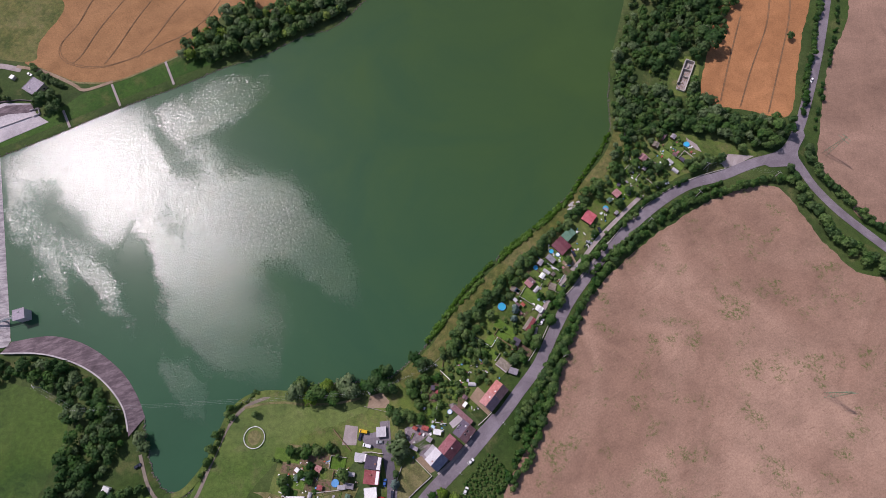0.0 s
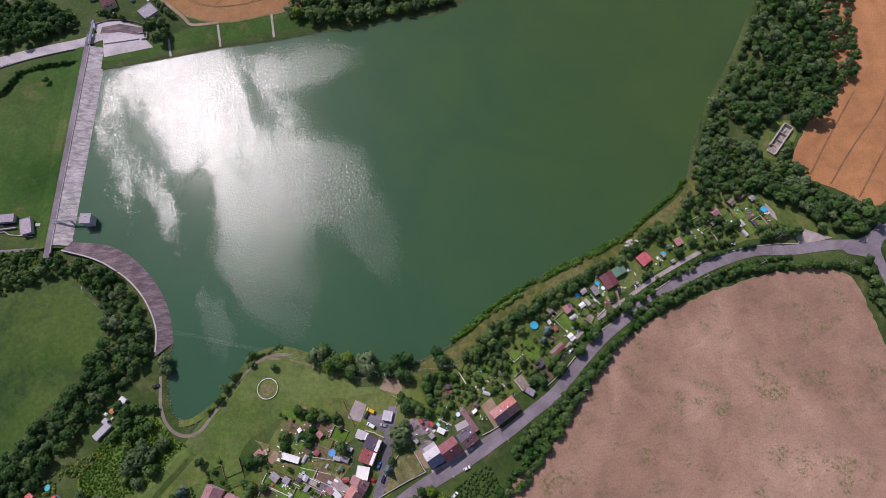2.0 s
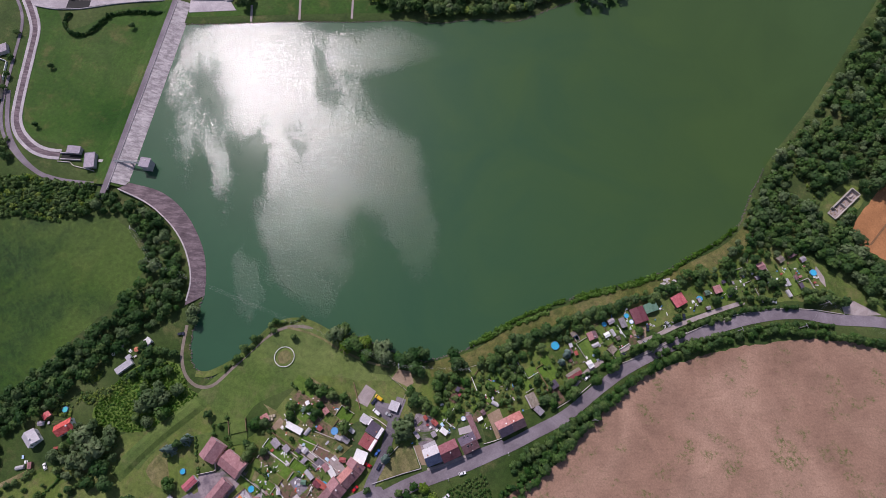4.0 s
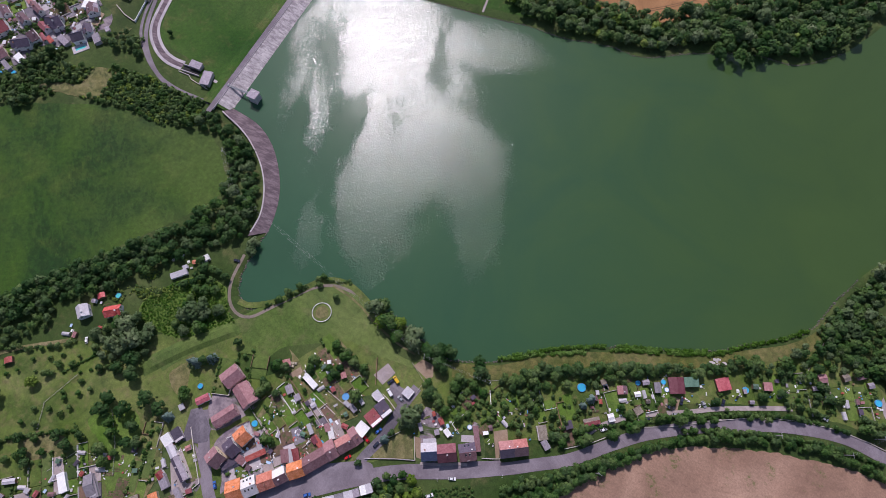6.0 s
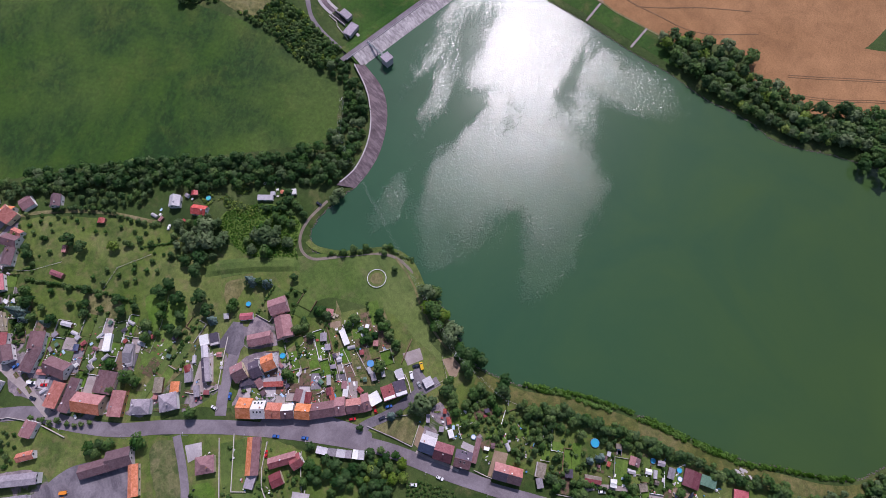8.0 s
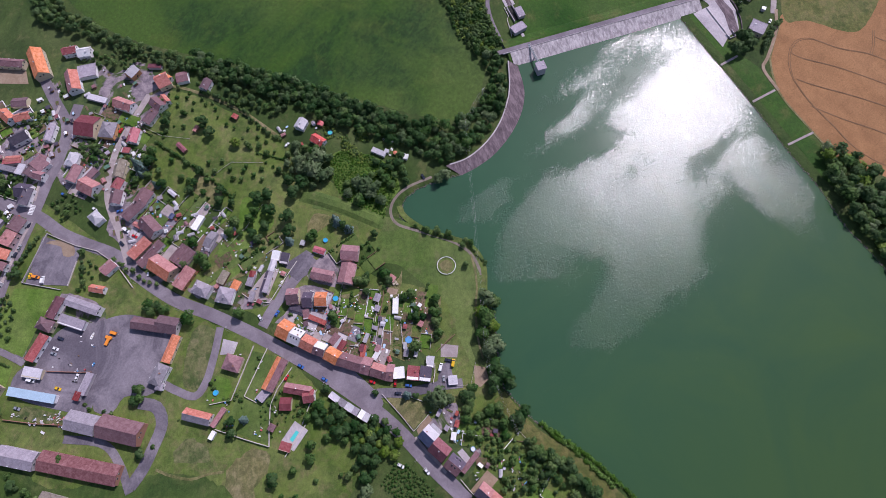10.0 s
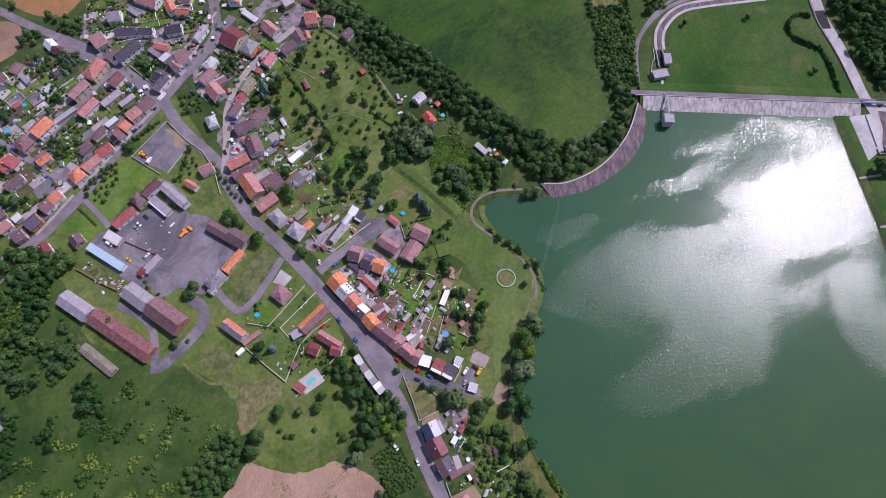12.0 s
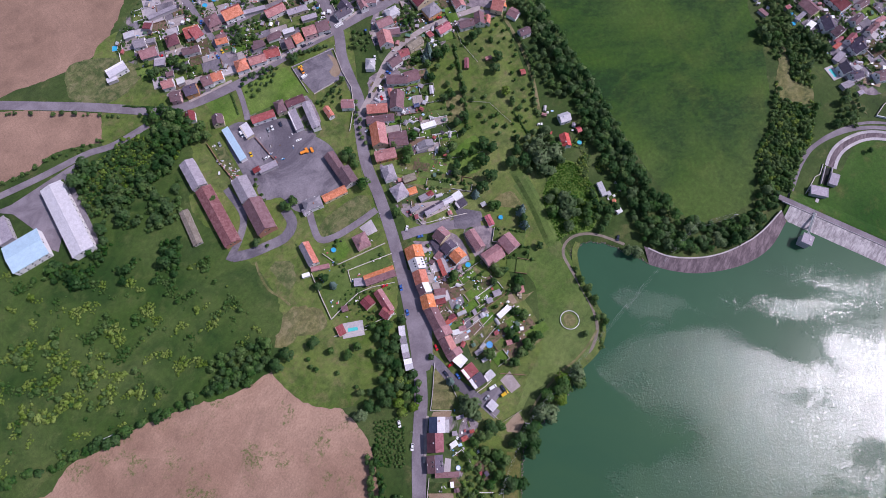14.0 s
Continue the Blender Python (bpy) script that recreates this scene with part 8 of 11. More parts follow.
def cable(points, z, label="thin power line between poles"):
    top = empty("power_line", 0, 0, 0, 0, label=label, category="cable", group="power lines")
    for off in (-1.4, 0, 1.4):
        bm = bmesh.new()
        pts = [Vector((x + off * 0.7, y + off * 0.7, z)) for x, y in points]
        for a, b in zip(pts, pts[1:]):
            prev = a
            for k in range(1, 9):
                t = k / 8
                q = a.lerp(b, t) - Vector((0, 0, 4 * 1.2 * t * (1 - t)))
                rod(bm, prev, q, 0.018, 3)
                prev = q
        part("wire", bm, M["steel"], top)


cable([POLES[0], POLES[7], POLES[1]], 9.4)
cable([POLES[4], (-47.8, 27.3), (-226.8, 24.1), (-254.3, 39.3)], 9.4)
power_pole(-47.8, 27.3, 9.5, 30)

# street lamps along the road
lamp = empty("street_lamp", 0, 0, 0, 0, label="thin grey street lamp beside the road", category="lamp", group="street lamps")
bm = bmesh.new()
tube(bm, 0, 0, -0.2, 7.5, 0.12, 0.07, 7)
part("pole", bm, M["steel"], lamp)
bm = bmesh.new()
rod(bm, (0, 0, 7.4), (1.5, 0, 7.7), 0.05)
part("arm", bm, M["steel"], lamp)
bm = bmesh.new()
box(bm, 1.2, -0.15, 7.6, 1.9, 0.15, 7.78)
part("head", bm, M["pale"], lamp)
spots = along(curve_through(ROAD_WEST, False, 3.0), 38.0)
for k, (p, turn) in enumerate(spots):
    s = Vector((-math.sin(radians(turn)), math.cos(radians(turn)), 0)) * 5.2
    at = pose(p.x + s.x, p.y + s.y, 0, 0, 0, turn - 90)
    if k:
        copy_thing(lamp, at)
    else:
        lamp.matrix_basis = at

# kerbs, pavements, crossing, walls
for pts, w in (([(-85.9, -311.7), (-104.1, -306.5), (-127.7, -300.8), (-153.4, -294.9), (-166.7, -290.8)], 2.2), ([(-44.1, -321.9), (-59.4, -318.1), (-79.9, -313)], 2.2), ([(-183.3, -291.9), (-199.3, -290.8), (-213.9, -288.9), (-230.4, -286.8)], 2.2), ([(-7.6, -20.5), (0.6, -14.1), (9.4, -5.6), (13.9, -2.4)], 1.6), ([(-264, -288.3), (-234.2, -292.9), (-207.5, -301.1), (-196, -302.1)], 2.0), ([(-157.9, -380), (-182.9, -374.1)], 1.6)):
    ribbon("pavement", pts, w, M["gravel"], 0.36, "pale raised pavement along the houses", "pavement", 0.45)
bm = bmesh.new()
zx, zy = -176.3, -292.4
zebra = empty("zebra_crossing", zx, zy, 0.0, 0, label="white painted zebra crossing on the street", category="crossing", kind="structure")
za, zb = [(-171.9, -293.6), (-180.5, -291.8)]
zdir = (Vector((*zb, 0)) - Vector((*za, 0))).normalized()
zang = math.degrees(math.atan2(zdir.y, zdir.x))
bm.free()
for k in range(7):
    bm = bmesh.new()
    box(bm, -0.35, -1.8, 0.2, 0.35, 1.8, 0.40)
    o = part("stripe", bm, M["paint_line"], zebra)
    p = zdir * (k - 3) * 1.1
    o.matrix_basis = pose(p.x, p.y, 0, 0, 0, zang)
for pts, h, mat in (([(-34.6, -40.8), (-20.7, -28.8), (-11.2, -21.4)], 1.0, "concrete"), ([(-11.2, -21.4), (-20.8, -11.6)], 1.0, "stone"), ([(-34.8, -31.1), (-32.8, -24.9), (-29, -15.2)], 0.9, "stone"), ([(-40.2, -7.9), (-46.5, -6.6), (-52.5, -6.4)], 1.4, "fence"), ([(-33.6, -150.9), (-35.7, -137.2), (-52.9, -131), (-69.8, -125)], 1.2, "fence"), ([(-18.4, -145.7), (-11.9, -127.7), (-6.5, -111.3)], 1.6, "fence"), ([(-6.5, -111.3), (-21, -111.9), (-31.5, -111.8), (-41, -108), (-54.4, -99.2)], 1.4, "fence"), ([(-37.7, -129), (-33.5, -120.9)], 1.0, "fence"), ([(-37.7, -129), (-68, -115.9)], 1.0, "fence"), ([(-18.8, -91.2), (-28.9, -87.5), (-39.6, -82.7)], 1.2, "stone"), ([(0.1, -101.3), (-18.5, -89)], 1.0, "fence")):
    wall_line(pts, h, 0.3, mat, "pale garden wall along a plot edge")
for pts, h, mat in (([(-99.9, -127.3), (-98.4, -116.3), (-112.9, -107.8), (-126.9, -99)], 1.0, "fence"), ([(-105.6, -135), (-99.9, -127.3)], 1.0, "fence"), ([(-121.4, -287.9), (-138.5, -282.8), (-157, -277.3)], 1.2, "concrete"), ([(-157, -277.3), (-146.8, -255.5), (-141.8, -239.3), (-131.1, -224.5), (-114, -210.7)], 1.2, "fence"), ([(-121.4, -287.9), (-114.8, -260.1)], 1.2, "concrete"), ([(-135.1, -252.6), (-117.3, -255.9)], 1.0, "fence"), ([(-402.4, 70.1), (-414.9, 93.6), (-428.7, 119.9), (-446.9, 119.7), (-449.9, 108.7)], 1.6, "white_paint"), ([(-402.4, 70.1), (-414.8, 69.1), (-427.2, 70.7)], 1.4, "fence"), ([(-30.9, -281.1), (-27.5, -261.2), (-25.6, -241.9)], 1.8, "brick"), ([(-59.9, -258.9), (-58.1, -237.1), (-58, -229.5)], 1.6, "brick"), ([(80.2, 85.5), (94.6, 99), (112.7, 120.8)], 0.8, "stone"), ([(51.8, 43.5), (61.6, 56.6), (66.4, 65.4)], 0.8, "stone")):
    wall_line(pts, h, 0.3, mat, "pale garden wall along a plot edge")
for pts, h, mat in (([(109.5, 116.6), (121.8, 129.4), (137, 142.9), (152.4, 153.7)], 0.8, "stone"), ([(152.4, 153.7), (168.1, 161.9), (186.4, 168.3), (203.4, 172.4)], 0.7, "stone"), ([(-81.7, -45), (-101.8, -41.2)], 1.0, "fence"), ([(-84.8, -35.1), (-65.9, -34.8)], 0.6, "fence"), ([(-83.9, -28.1), (-61.9, -26.6)], 1.0, "fence"), ([(-59.7, -5.3), (-70.7, 7.6)], 1.2, "timber"), ([(153.6, -160.5), (138.9, -155.1)], 1.4, "white_paint"), ([(-193.6, -329.6), (-183.5, -303.6), (-181.1, -296.7)], 1.2, "fence"), ([(17.9, 6.2), (23.7, 10.8), (26.6, 13.5)], 1.0, "fence"), ([(-3.9, 39.8), (3.2, 32.5)], 1.2, "white_paint")):
    wall_line(pts, h, 0.25, mat, "low wall or boarded fence along a garden plot")
for pts in ([(-140.4, -148), (-153.9, -136.2), (-171.8, -125.2)], [(-171.8, -172.9), (-167.9, -154.7), (-154.7, -145.8)], [(-239.9, -218), (-232.6, -205.7), (-228.6, -183.6)], [(-196.9, -163), (-206.9, -150.8), (-205.4, -126.9)], [(-37.4, 7.6), (-37.8, 16.2), (-45.3, 18.2), (-52.1, 20.2)], [(-8.7, 43.8), (0.4, 51.4)], [(44.5, 79.7), (52.6, 73.3)], [(136.1, 204.8), (137.9, 173.2)]):
    picket_fence(pts, 1.3, "fence", "thin wire and post fence between gardens")

# bare pads and small yards
for pts, mat, what in (([(-56.4, -2.4), (-65, -1.9), (-63.1, 9.6), (-55.5, 8.3)], "gravel", "bare earth plot beside the lawn"), ([(-36.9, 18.6), (-50, 18.9), (-48.2, 26.1), (-40.8, 27.9), (-36.1, 22.6)], "earth", "brown sandy boat yard by the water"), ([(-39.2, -5.6), (-50.8, -3.1), (-54.1, 3.8), (-46.4, 4.3), (-38.7, 6.4), (-37, -0.3)], "yard", "dark asphalt parking yard"), ([(13.5, 22.6), (18.9, 29.2), (24.6, 23.5), (21.5, 18.6), (25.6, 13.7), (24.4, 11.7)], "earth", "reddish gravel yard beside the house"), ([(-11.9, -19.7), (-20.8, -11.6), (-17.2, -9.8), (-9.1, -18.6)], "earth", "bare yard behind the wall"), ([(-31, -38.9), (-33.7, -32.6), (-28.6, -15.7), (-21.8, -12.5), (-12.5, -21.2)], "dry", "dry grass plot inside low walls"), ([(199.8, 180.6), (207.8, 184.1), (225.9, 181.7), (212.6, 175.3), (203.4, 173.2)], "gravel", "pale gravel lay-by at the road"), ([(180.5, 198.6), (187.1, 192.8), (189.5, 186.4), (185.6, 188.8), (180.5, 194.8)], "gravel", "pale concrete drive"), ([(-197.4, -173.6), (-196.6, -163.6), (-180.1, -157.7), (-171.2, -161.2), (-168, -170), (-173.7, -183)], "dry", "dry worn plot in the gardens"), ([(-105.8, -38.4), (-103.3, -29.2), (-99.6, -30.4), (-98.9, -35.6)], "earth", "trodden earth by the shed"), ([(77.4, 111.2), (87.4, 114.1), (90.4, 106.5), (83, 104)], "earth", "sandy parking place at a hut"), ([(-301.4, -379.8), (-300.7, -322.2), (-285.7, -317), (-287.7, -341.7), (-291.3, -375.9)], "earth", "rubble strewn builder's yard")):
    patch("plot", pts, M[mat], 0.052, what, "yard", False)
for pts in ([(-101.3, -282.6), (-104.9, -281.8), (-105.7, -277.5), (-102.5, -275.4), (-99.8, -278.1)], [(-91.7, -281.3), (-96.9, -281.4), (-95.9, -274.4), (-91.4, -275.1)]):
    patch("sand_pit", pts, M["earth"], 0.08, "small sandy play pit on the grass", "sandpit", True)
# farm track across the scrub and the hall's forecourt
patch("forecourt", [(114.2, -349.8), (101.3, -345.1), (56.7, -341.3), (46.2, -339.5), (46, -334.7), (59.3, -334.8), (80, -340.7), (88.9, -296), (97.1, -288), (101.2, -296.4), (100.1, -315.9), (104.3, -337.4)], M["asphalt"], 0.045, "asphalt forecourt of the industrial halls", "yard", False)
patch("forecourt", [(61.4, -339.2), (59.9, -328.7), (71.6, -276.1), (76.8, -273.1), (67.4, -312.1)], M["yard"], 0.046, "rough paved strip beside the hall", "yard")

# orange field machines, boat and trailers in the farm yard
for place in ((-77, -222.2, 160), (-83, -219, 71), (-80.1, -221.5, 73)):
    x, y, turn = place
    m = empty("farm_trailer", x, y, 0.3, turn, label="orange steel farm trailer on rubber wheels", category="trailer", group="trailers")
    bm = bmesh.new()
    box(bm, -2.2, -1.0, 0.7, 2.2, 1.0, 1.5)
    bmesh.ops.inset_region(bm, faces=[max(bm.faces, key=lambda f: f.calc_center_median().z)], thickness=0.12, depth=-0.5)
    part("bed", bm, M["car_orange"], m)
    bm = bmesh.new()
    rod(bm, (2.2, 0, 0.8), (3.6, 0, 0.6), 0.08)
    part("drawbar", bm, M["steel"], m)
    for wx in (-1.2, 0.8):
        for wy in (-1.05, 1.05):
            bm = bmesh.new()
            rod(bm, (wx, wy - 0.12, 0.45), (wx, wy + 0.12, 0.45), 0.45, 10)
            part("wheel", bm, M["rubber"], m)


def boat(x, y, turn, z=0.0, label="small white rowing boat"):
    top = empty("boat", x, y, z, turn, label=label, category="boat")
    bm = bmesh.new()
    rows = []
    for sx, w, zb in ((-2.3, 0.7, 0.1), (-1.0, 0.95, 0.0), (0.8, 0.85, 0.0), (2.0, 0.4, 0.15), (2.5, 0.05, 0.45)):
        rows.append([bm.verts.new(v) for v in ((sx, -w, 0.7), (sx, -w * 0.6, zb), (sx, w * 0.6, zb), (sx, w, 0.7), (sx, w * 0.85, 0.66), (sx, w * 0.5, zb + 0.12), (sx, -w * 0.5, zb + 0.12), (sx, -w * 0.85, 0.66))])
    for a, b in zip(rows, rows[1:]):
        for i in range(8):
            bm.faces.new((a[i], a[(i + 1) % 8], b[(i + 1) % 8], b[i]))
    bm.faces.new(rows[0][::-1])
    bmesh.ops.recalc_face_normals(bm, faces=bm.faces)
    part("hull", bm, M["white_paint"], top)
    for sx in (-1.2, 0.5):
        bm = bmesh.new()
        box(bm, sx - 0.15, -0.75, 0.45, sx + 0.15, 0.75, 0.52)
        part("thwart", bm, M["timber"], top)


boat(-81.8, -232.9, 162, 0.3, "small white boat parked on the farm yard")

boat(-21.4, -5.5, 161, 0.15, "white boat parked under the willow")

# ruin in the wood
ruin = empty("ruin", 188.8, 251.0, 0, 64, label="roofless ruin of pale stone walls among trees", category="ruin")
for q, h in (((-13.8, -3.6, 13.8, -3.0), 2.6), ((-9.0, 3.0, 13.8, 3.6), 2.9), ((-13.8, -3.0, -13.2, 2.2), 1.4), ((13.2, -3.0, 13.8, 3.0), 3.0), ((5.0, -3.0, 5.5, 3.0), 2.4), ((-1.5, -3.0, -1.0, 1.2), 2.2), ((-7.5, 0.5, -7.0, 3.0), 1.6), ((7.5, -0.2, 11.0, 0.3), 1.9)):
    bm = bmesh.new()
    box(bm, q[0], q[1], -0.2, q[2], q[3], h)
    part("wall", bm, M["stone"], ruin)
bm = bmesh.new()
box(bm, -13.2, -3.0, -0.1, 13.2, 3.0, 0.3)
part("floor", bm, M["gravel"], ruin, "rubble-strewn pale floor")
rubble_rng = random.Random(12)
bm = bmesh.new()
for k in range(60):
    rx, ry, rs = rubble_rng.uniform(-12.5, 12.5), rubble_rng.uniform(-2.6, 2.6), rubble_rng.uniform(0.15, 0.6)
    box(bm, rx - rs, ry - rs * 0.6, 0.25, rx + rs, ry + rs * 0.6, 0.3 + rs * 0.8)
tagged(part("rubble", bm, M["earth"], ruin), "heaps of fallen brown masonry", "", "", "stuff")
patch("clearing", [(173.6, 239.6), (184.4, 264.6), (193.9, 269.3), (202.8, 263.7), (195.5, 243.6), (187.4, 234)], M["garden"], 0.045, "grassy clearing round the ruin", "ground", True, 0.8)


# beds, greenhouses, tables, stacks and water butts in the gardens
def clear(x, y, r):
    return all((x - a) ** 2 + (y - b) ** 2 > (r + c) ** 2 for a, b, c in FOOT)


def bed(x, y, L, W, turn, rng):
    top = empty("vegetable_bed", x, y, 0, turn, label="narrow vegetable bed with rows of green plants", category="garden bed", group="vegetable beds")
    bm = bmesh.new()
    box(bm, -L / 2, -W / 2, -0.05, L / 2, W / 2, 0.34)
    part("soil", bm, M["bed"], top)
    bm = bmesh.new()
    rows = max(1, int(W / 0.9))
    for k in range(rows):
        y0 = -W / 2 + (k + 0.5) * W / rows
        for j in range(int(L / 0.8)):
            tuft(bm, Vector((-L / 2 + 0.4 + j * 0.8, y0, 0.45)), Vector((0, 0, 1)), rng.uniform(0.4, 0.8), rng)
    o = part("crop", bm, M["crop"], top)
    tagged(o, "leafy green vegetable plants", "", "", "stuff")


def greenhouse(x, y, turn):
    top = empty("greenhouse", x, y, 0, turn, label="small pale garden greenhouse with a curved film roof", category="greenhouse", group="greenhouses")
    bm, rows = bmesh.new(), []
    for sx in (-2.4, 2.4):
        rows.append([bm.verts.new((sx, 1.3 * math.cos(w), 0.4 + 1.5 * math.sin(w) if 0 < w < 3.1 else -0.1)) for w in (0, 0.3, 0.8, 1.57, 2.34, 2.84, 3.14)])
    for k in range(6):
        bm.faces.new((rows[0][k], rows[0][k + 1], rows[1][k + 1], rows[1][k]))
    bm.faces.new(rows[0][::-1])
    bm.faces.new(rows[1])
    part("cover", bm, M["pale"], top)
    for sx in (-2.45, 0, 2.45):
        bm = bmesh.new()
        for w0, w1 in ((0.3, 0.8), (0.8, 1.57), (1.57, 2.34), (2.34, 2.84)):
            rod(bm, (sx, 1.32 * math.cos(w0), 0.4 + 1.52 * math.sin(w0)), (sx, 1.32 * math.cos(w1), 0.4 + 1.52 * math.sin(w1)), 0.05)
        part("hoop", bm, M["steel"], top)


def garden_table(x, y, turn):
    top = empty("garden_table", x, y, 0, turn, label="white garden table with two benches", category="table", group="garden tables")
    bm = bmesh.new()
    box(bm, -0.9, -0.45, 0.68, 0.9, 0.45, 0.75)
    part("tabletop", bm, M["white_paint"], top)
    for s in (-0.7, 0.7):
        bm = bmesh.new()
        box(bm, s - 0.05, -0.4, 0, s + 0.05, 0.4, 0.68)
        part("leg", bm, M["white_paint"], top)
    for s in (-0.85, 0.85):
        bm = bmesh.new()
        box(bm, -0.9, s - 0.15, 0.38, 0.9, s + 0.15, 0.45)
        for q in (-0.7, 0.7):
            box(bm, q - 0.04, s - 0.12, 0, q + 0.04, s + 0.12, 0.38)
        part("bench", bm, M["white_paint"], top)


def stack(x, y, turn, rng):
    top = empty("wood_stack", x, y, 0, turn, label="stack of boards under a pale cover", category="stack", group="stacks")
    bm = bmesh.new()
    L, W, H = rng.uniform(1.2, 2.6), rng.uniform(0.8, 1.4), rng.uniform(0.6, 1.3)
    box(bm, -L / 2, -W / 2, 0, L / 2, W / 2, H)
    part("boards", bm, M["timber"], top)
    bm = bmesh.new()
    slab_quad(bm, (-L / 2 - 0.15, -W / 2 - 0.15, H + 0.1), (L / 2 + 0.15, -W / 2 - 0.15, H + 0.1), (L / 2 + 0.15, W / 2 + 0.15, H + 0.25), (-L / 2 - 0.15, W / 2 + 0.15, H + 0.25), 0.12)
    part("cover", bm, M[rng.choice(("white", "pale", "pale", "blue", "grey", "red", "pink"))], top)


def hut(x, y, turn, rng):
    shed(x, y, rng.uniform(2.4, 4.2), rng.uniform(2.0, 3.2), turn, rng.choice(("brown", "pale", "grey", "red", "white", "dark", "pink", "green_roof")), rng.choice(("timber", "timber", "plaster_white", "plaster_cream")), 2.1, rng.choice(("gable", "shed")))


def furnish(pts, turn, seed, beds=0, huts=0, glass=0, tables=0, stacks=0):
    """Spreads garden things over a piece of the plan, clear of the buildings."""
    rng = random.Random(seed)
    xs, ys = [p[0] for p in pts], [p[1] for p in pts]
    wanted = ["bed"] * beds + ["hut"] * huts + ["glass"] * glass + ["table"] * tables + ["stack"] * stacks
    for what in wanted:
        for k in range(40):
            x, y = rng.uniform(min(xs), max(xs)), rng.uniform(min(ys), max(ys))
            r = dict(bed=2.2, hut=2.0, glass=2.2, table=1.2, stack=1.1)[what]
            if inside(pts, x, y) and clear(x, y, r):
                w = turn + rng.choice((0, 90)) + rng.uniform(-6, 6)
                if what == "bed":
                    bed(x, y, rng.uniform(3, 6.5), rng.uniform(1.2, 2.8), turn + rng.uniform(-3, 3), rng)
                elif what == "hut":
                    hut(x, y, w, rng)
                elif what == "glass":
                    greenhouse(x, y, w)
                elif what == "table":
                    garden_table(x, y, w)
                else:
                    stack(x, y, w, rng)
                if what != "hut":
                    FOOT.append((x, y, r))
                break


ALONG = math.degrees(math.atan2(0.72, 0.69))
GREENS = ["turf", "garden", "garden", "bed", "lawn", "wild", "lawn", "turf"]
YARDS = ["yard", "yard", "gravel", "garden", "wild", "turf", "concrete", "bed", "garden"]
gx, gy, gt = -97.6, -54.6, -10
mosaic([(-100.7, -72.5), (-102.9, -55.5), (-100.4, -34.8), (-54.6, -25.9), (-60.6, -38.6), (-68.2, -55.6), (-79.8, -73.7), (-89.3, -79.5)], gt, 5.2, 17.0, 1, ["turf", "turf", "lawn", "garden", "bed", "gravel", "wild", "turf"], 0.5, 0.6, "dry")
mosaic([(-99.5, -33.7), (-102, -14.9), (-96.7, -0.1), (-67.1, -4.4), (-58.3, -26.5)], gt, 7.0, 13.0, 2, ["garden", "wild", "bed", "turf"], 0.4, 0.6, "dry")
gx, gy, gt = -119.9, -154.7, 125
mosaic([(-121.2, -163.8), (-143.1, -134.9), (-148.9, -108.2), (-135.7, -112.9), (-120.1, -129.6), (-114.2, -149.3)], gt, 6.0, 14.0, 3, GREENS, 0.5, 0.6, "dry")
mosaic([(-121.2, -96.1), (-127.7, -89), (-140.5, -68.2), (-139.6, -40.7), (-119.6, -41.9), (-103.4, -51.5), (-123.9, -59.1), (-122.8, -83.9)], gt, 9.0, 13.0, 4, ["turf", "garden", "lawn", "turf", "wild"], 0.4, 0.6)
gx, gy, gt = -118, -340.8, 155
mosaic([(-79.9, -431.8), (-130.4, -436.1), (-156.3, -429.1), (-201.3, -353.7), (-173.6, -299.4), (-87.9, -318), (-45, -325.3), (-36, -352.9), (-34.2, -407.3)], gt, 8.5, 13.0, 5, YARDS, 0.55, 0.5)
mosaic([(-197.8, -275.9), (-223.7, -277.6), (-258.2, -263.6), (-275.6, -234.4), (-236.7, -218.3), (-197.8, -216.2), (-176.8, -225.8), (-174.5, -238.9)], gt + 90, 8.0, 12.0, 6, YARDS, 0.55, 0.5)
gx, gy, gt = -166.1, -217.9, 145
mosaic([(-161.2, -236), (-189.2, -217.5), (-181, -180.7), (-160.4, -146.1), (-136.2, -159.5), (-115.3, -194.2)], gt, 8.0, 15.0, 7, YARDS + GREENS, 0.5, 0.5)
gx, gy, gt = -221.8, -385.9, 126
mosaic([(-242.9, -395.3), (-268.3, -373.4), (-266.4, -308.2), (-301.3, -296.3), (-236.5, -275.1), (-199.6, -291.2), (-194.1, -333.9), (-197.8, -376.4)], gt, 8.0, 13.0, 8, YARDS, 0.55, 0.5)
gx, gy, gt = -463.3, -11.2, 73
mosaic([(-458.4, -34.4), (-474.5, -17.5), (-510.8, 20.7), (-433.9, 63.8), (-413.3, 39.8), (-444.1, 1.1), (-436.6, -20.6)], gt, 8.0, 13.0, 9, YARDS, 0.5, 0.5)
gx, gy, gt = 49, 71.3, 54
mosaic([(44.2, 82.2), (57.3, 105.4), (82.4, 113.3), (90.4, 106.5), (69.2, 84.8), (60.1, 73.2), (49.6, 66.5)], gt + 90, 6.5, 12.0, 10, GREENS + ["turf", "turf"], 0.3, 0.6)
mosaic([(22.3, 64.7), (35.5, 69.3), (50.2, 60.3), (52.3, 50.8), (42, 44.4), (30.3, 49.8), (17, 38), (8.1, 31.8), (6.1, 46)], gt + 90, 7.0, 12.0, 14, ["turf", "garden", "turf", "bed", "lawn"], 0.25, 0.6)
gx, gy, gt = 121, 148.6, 44
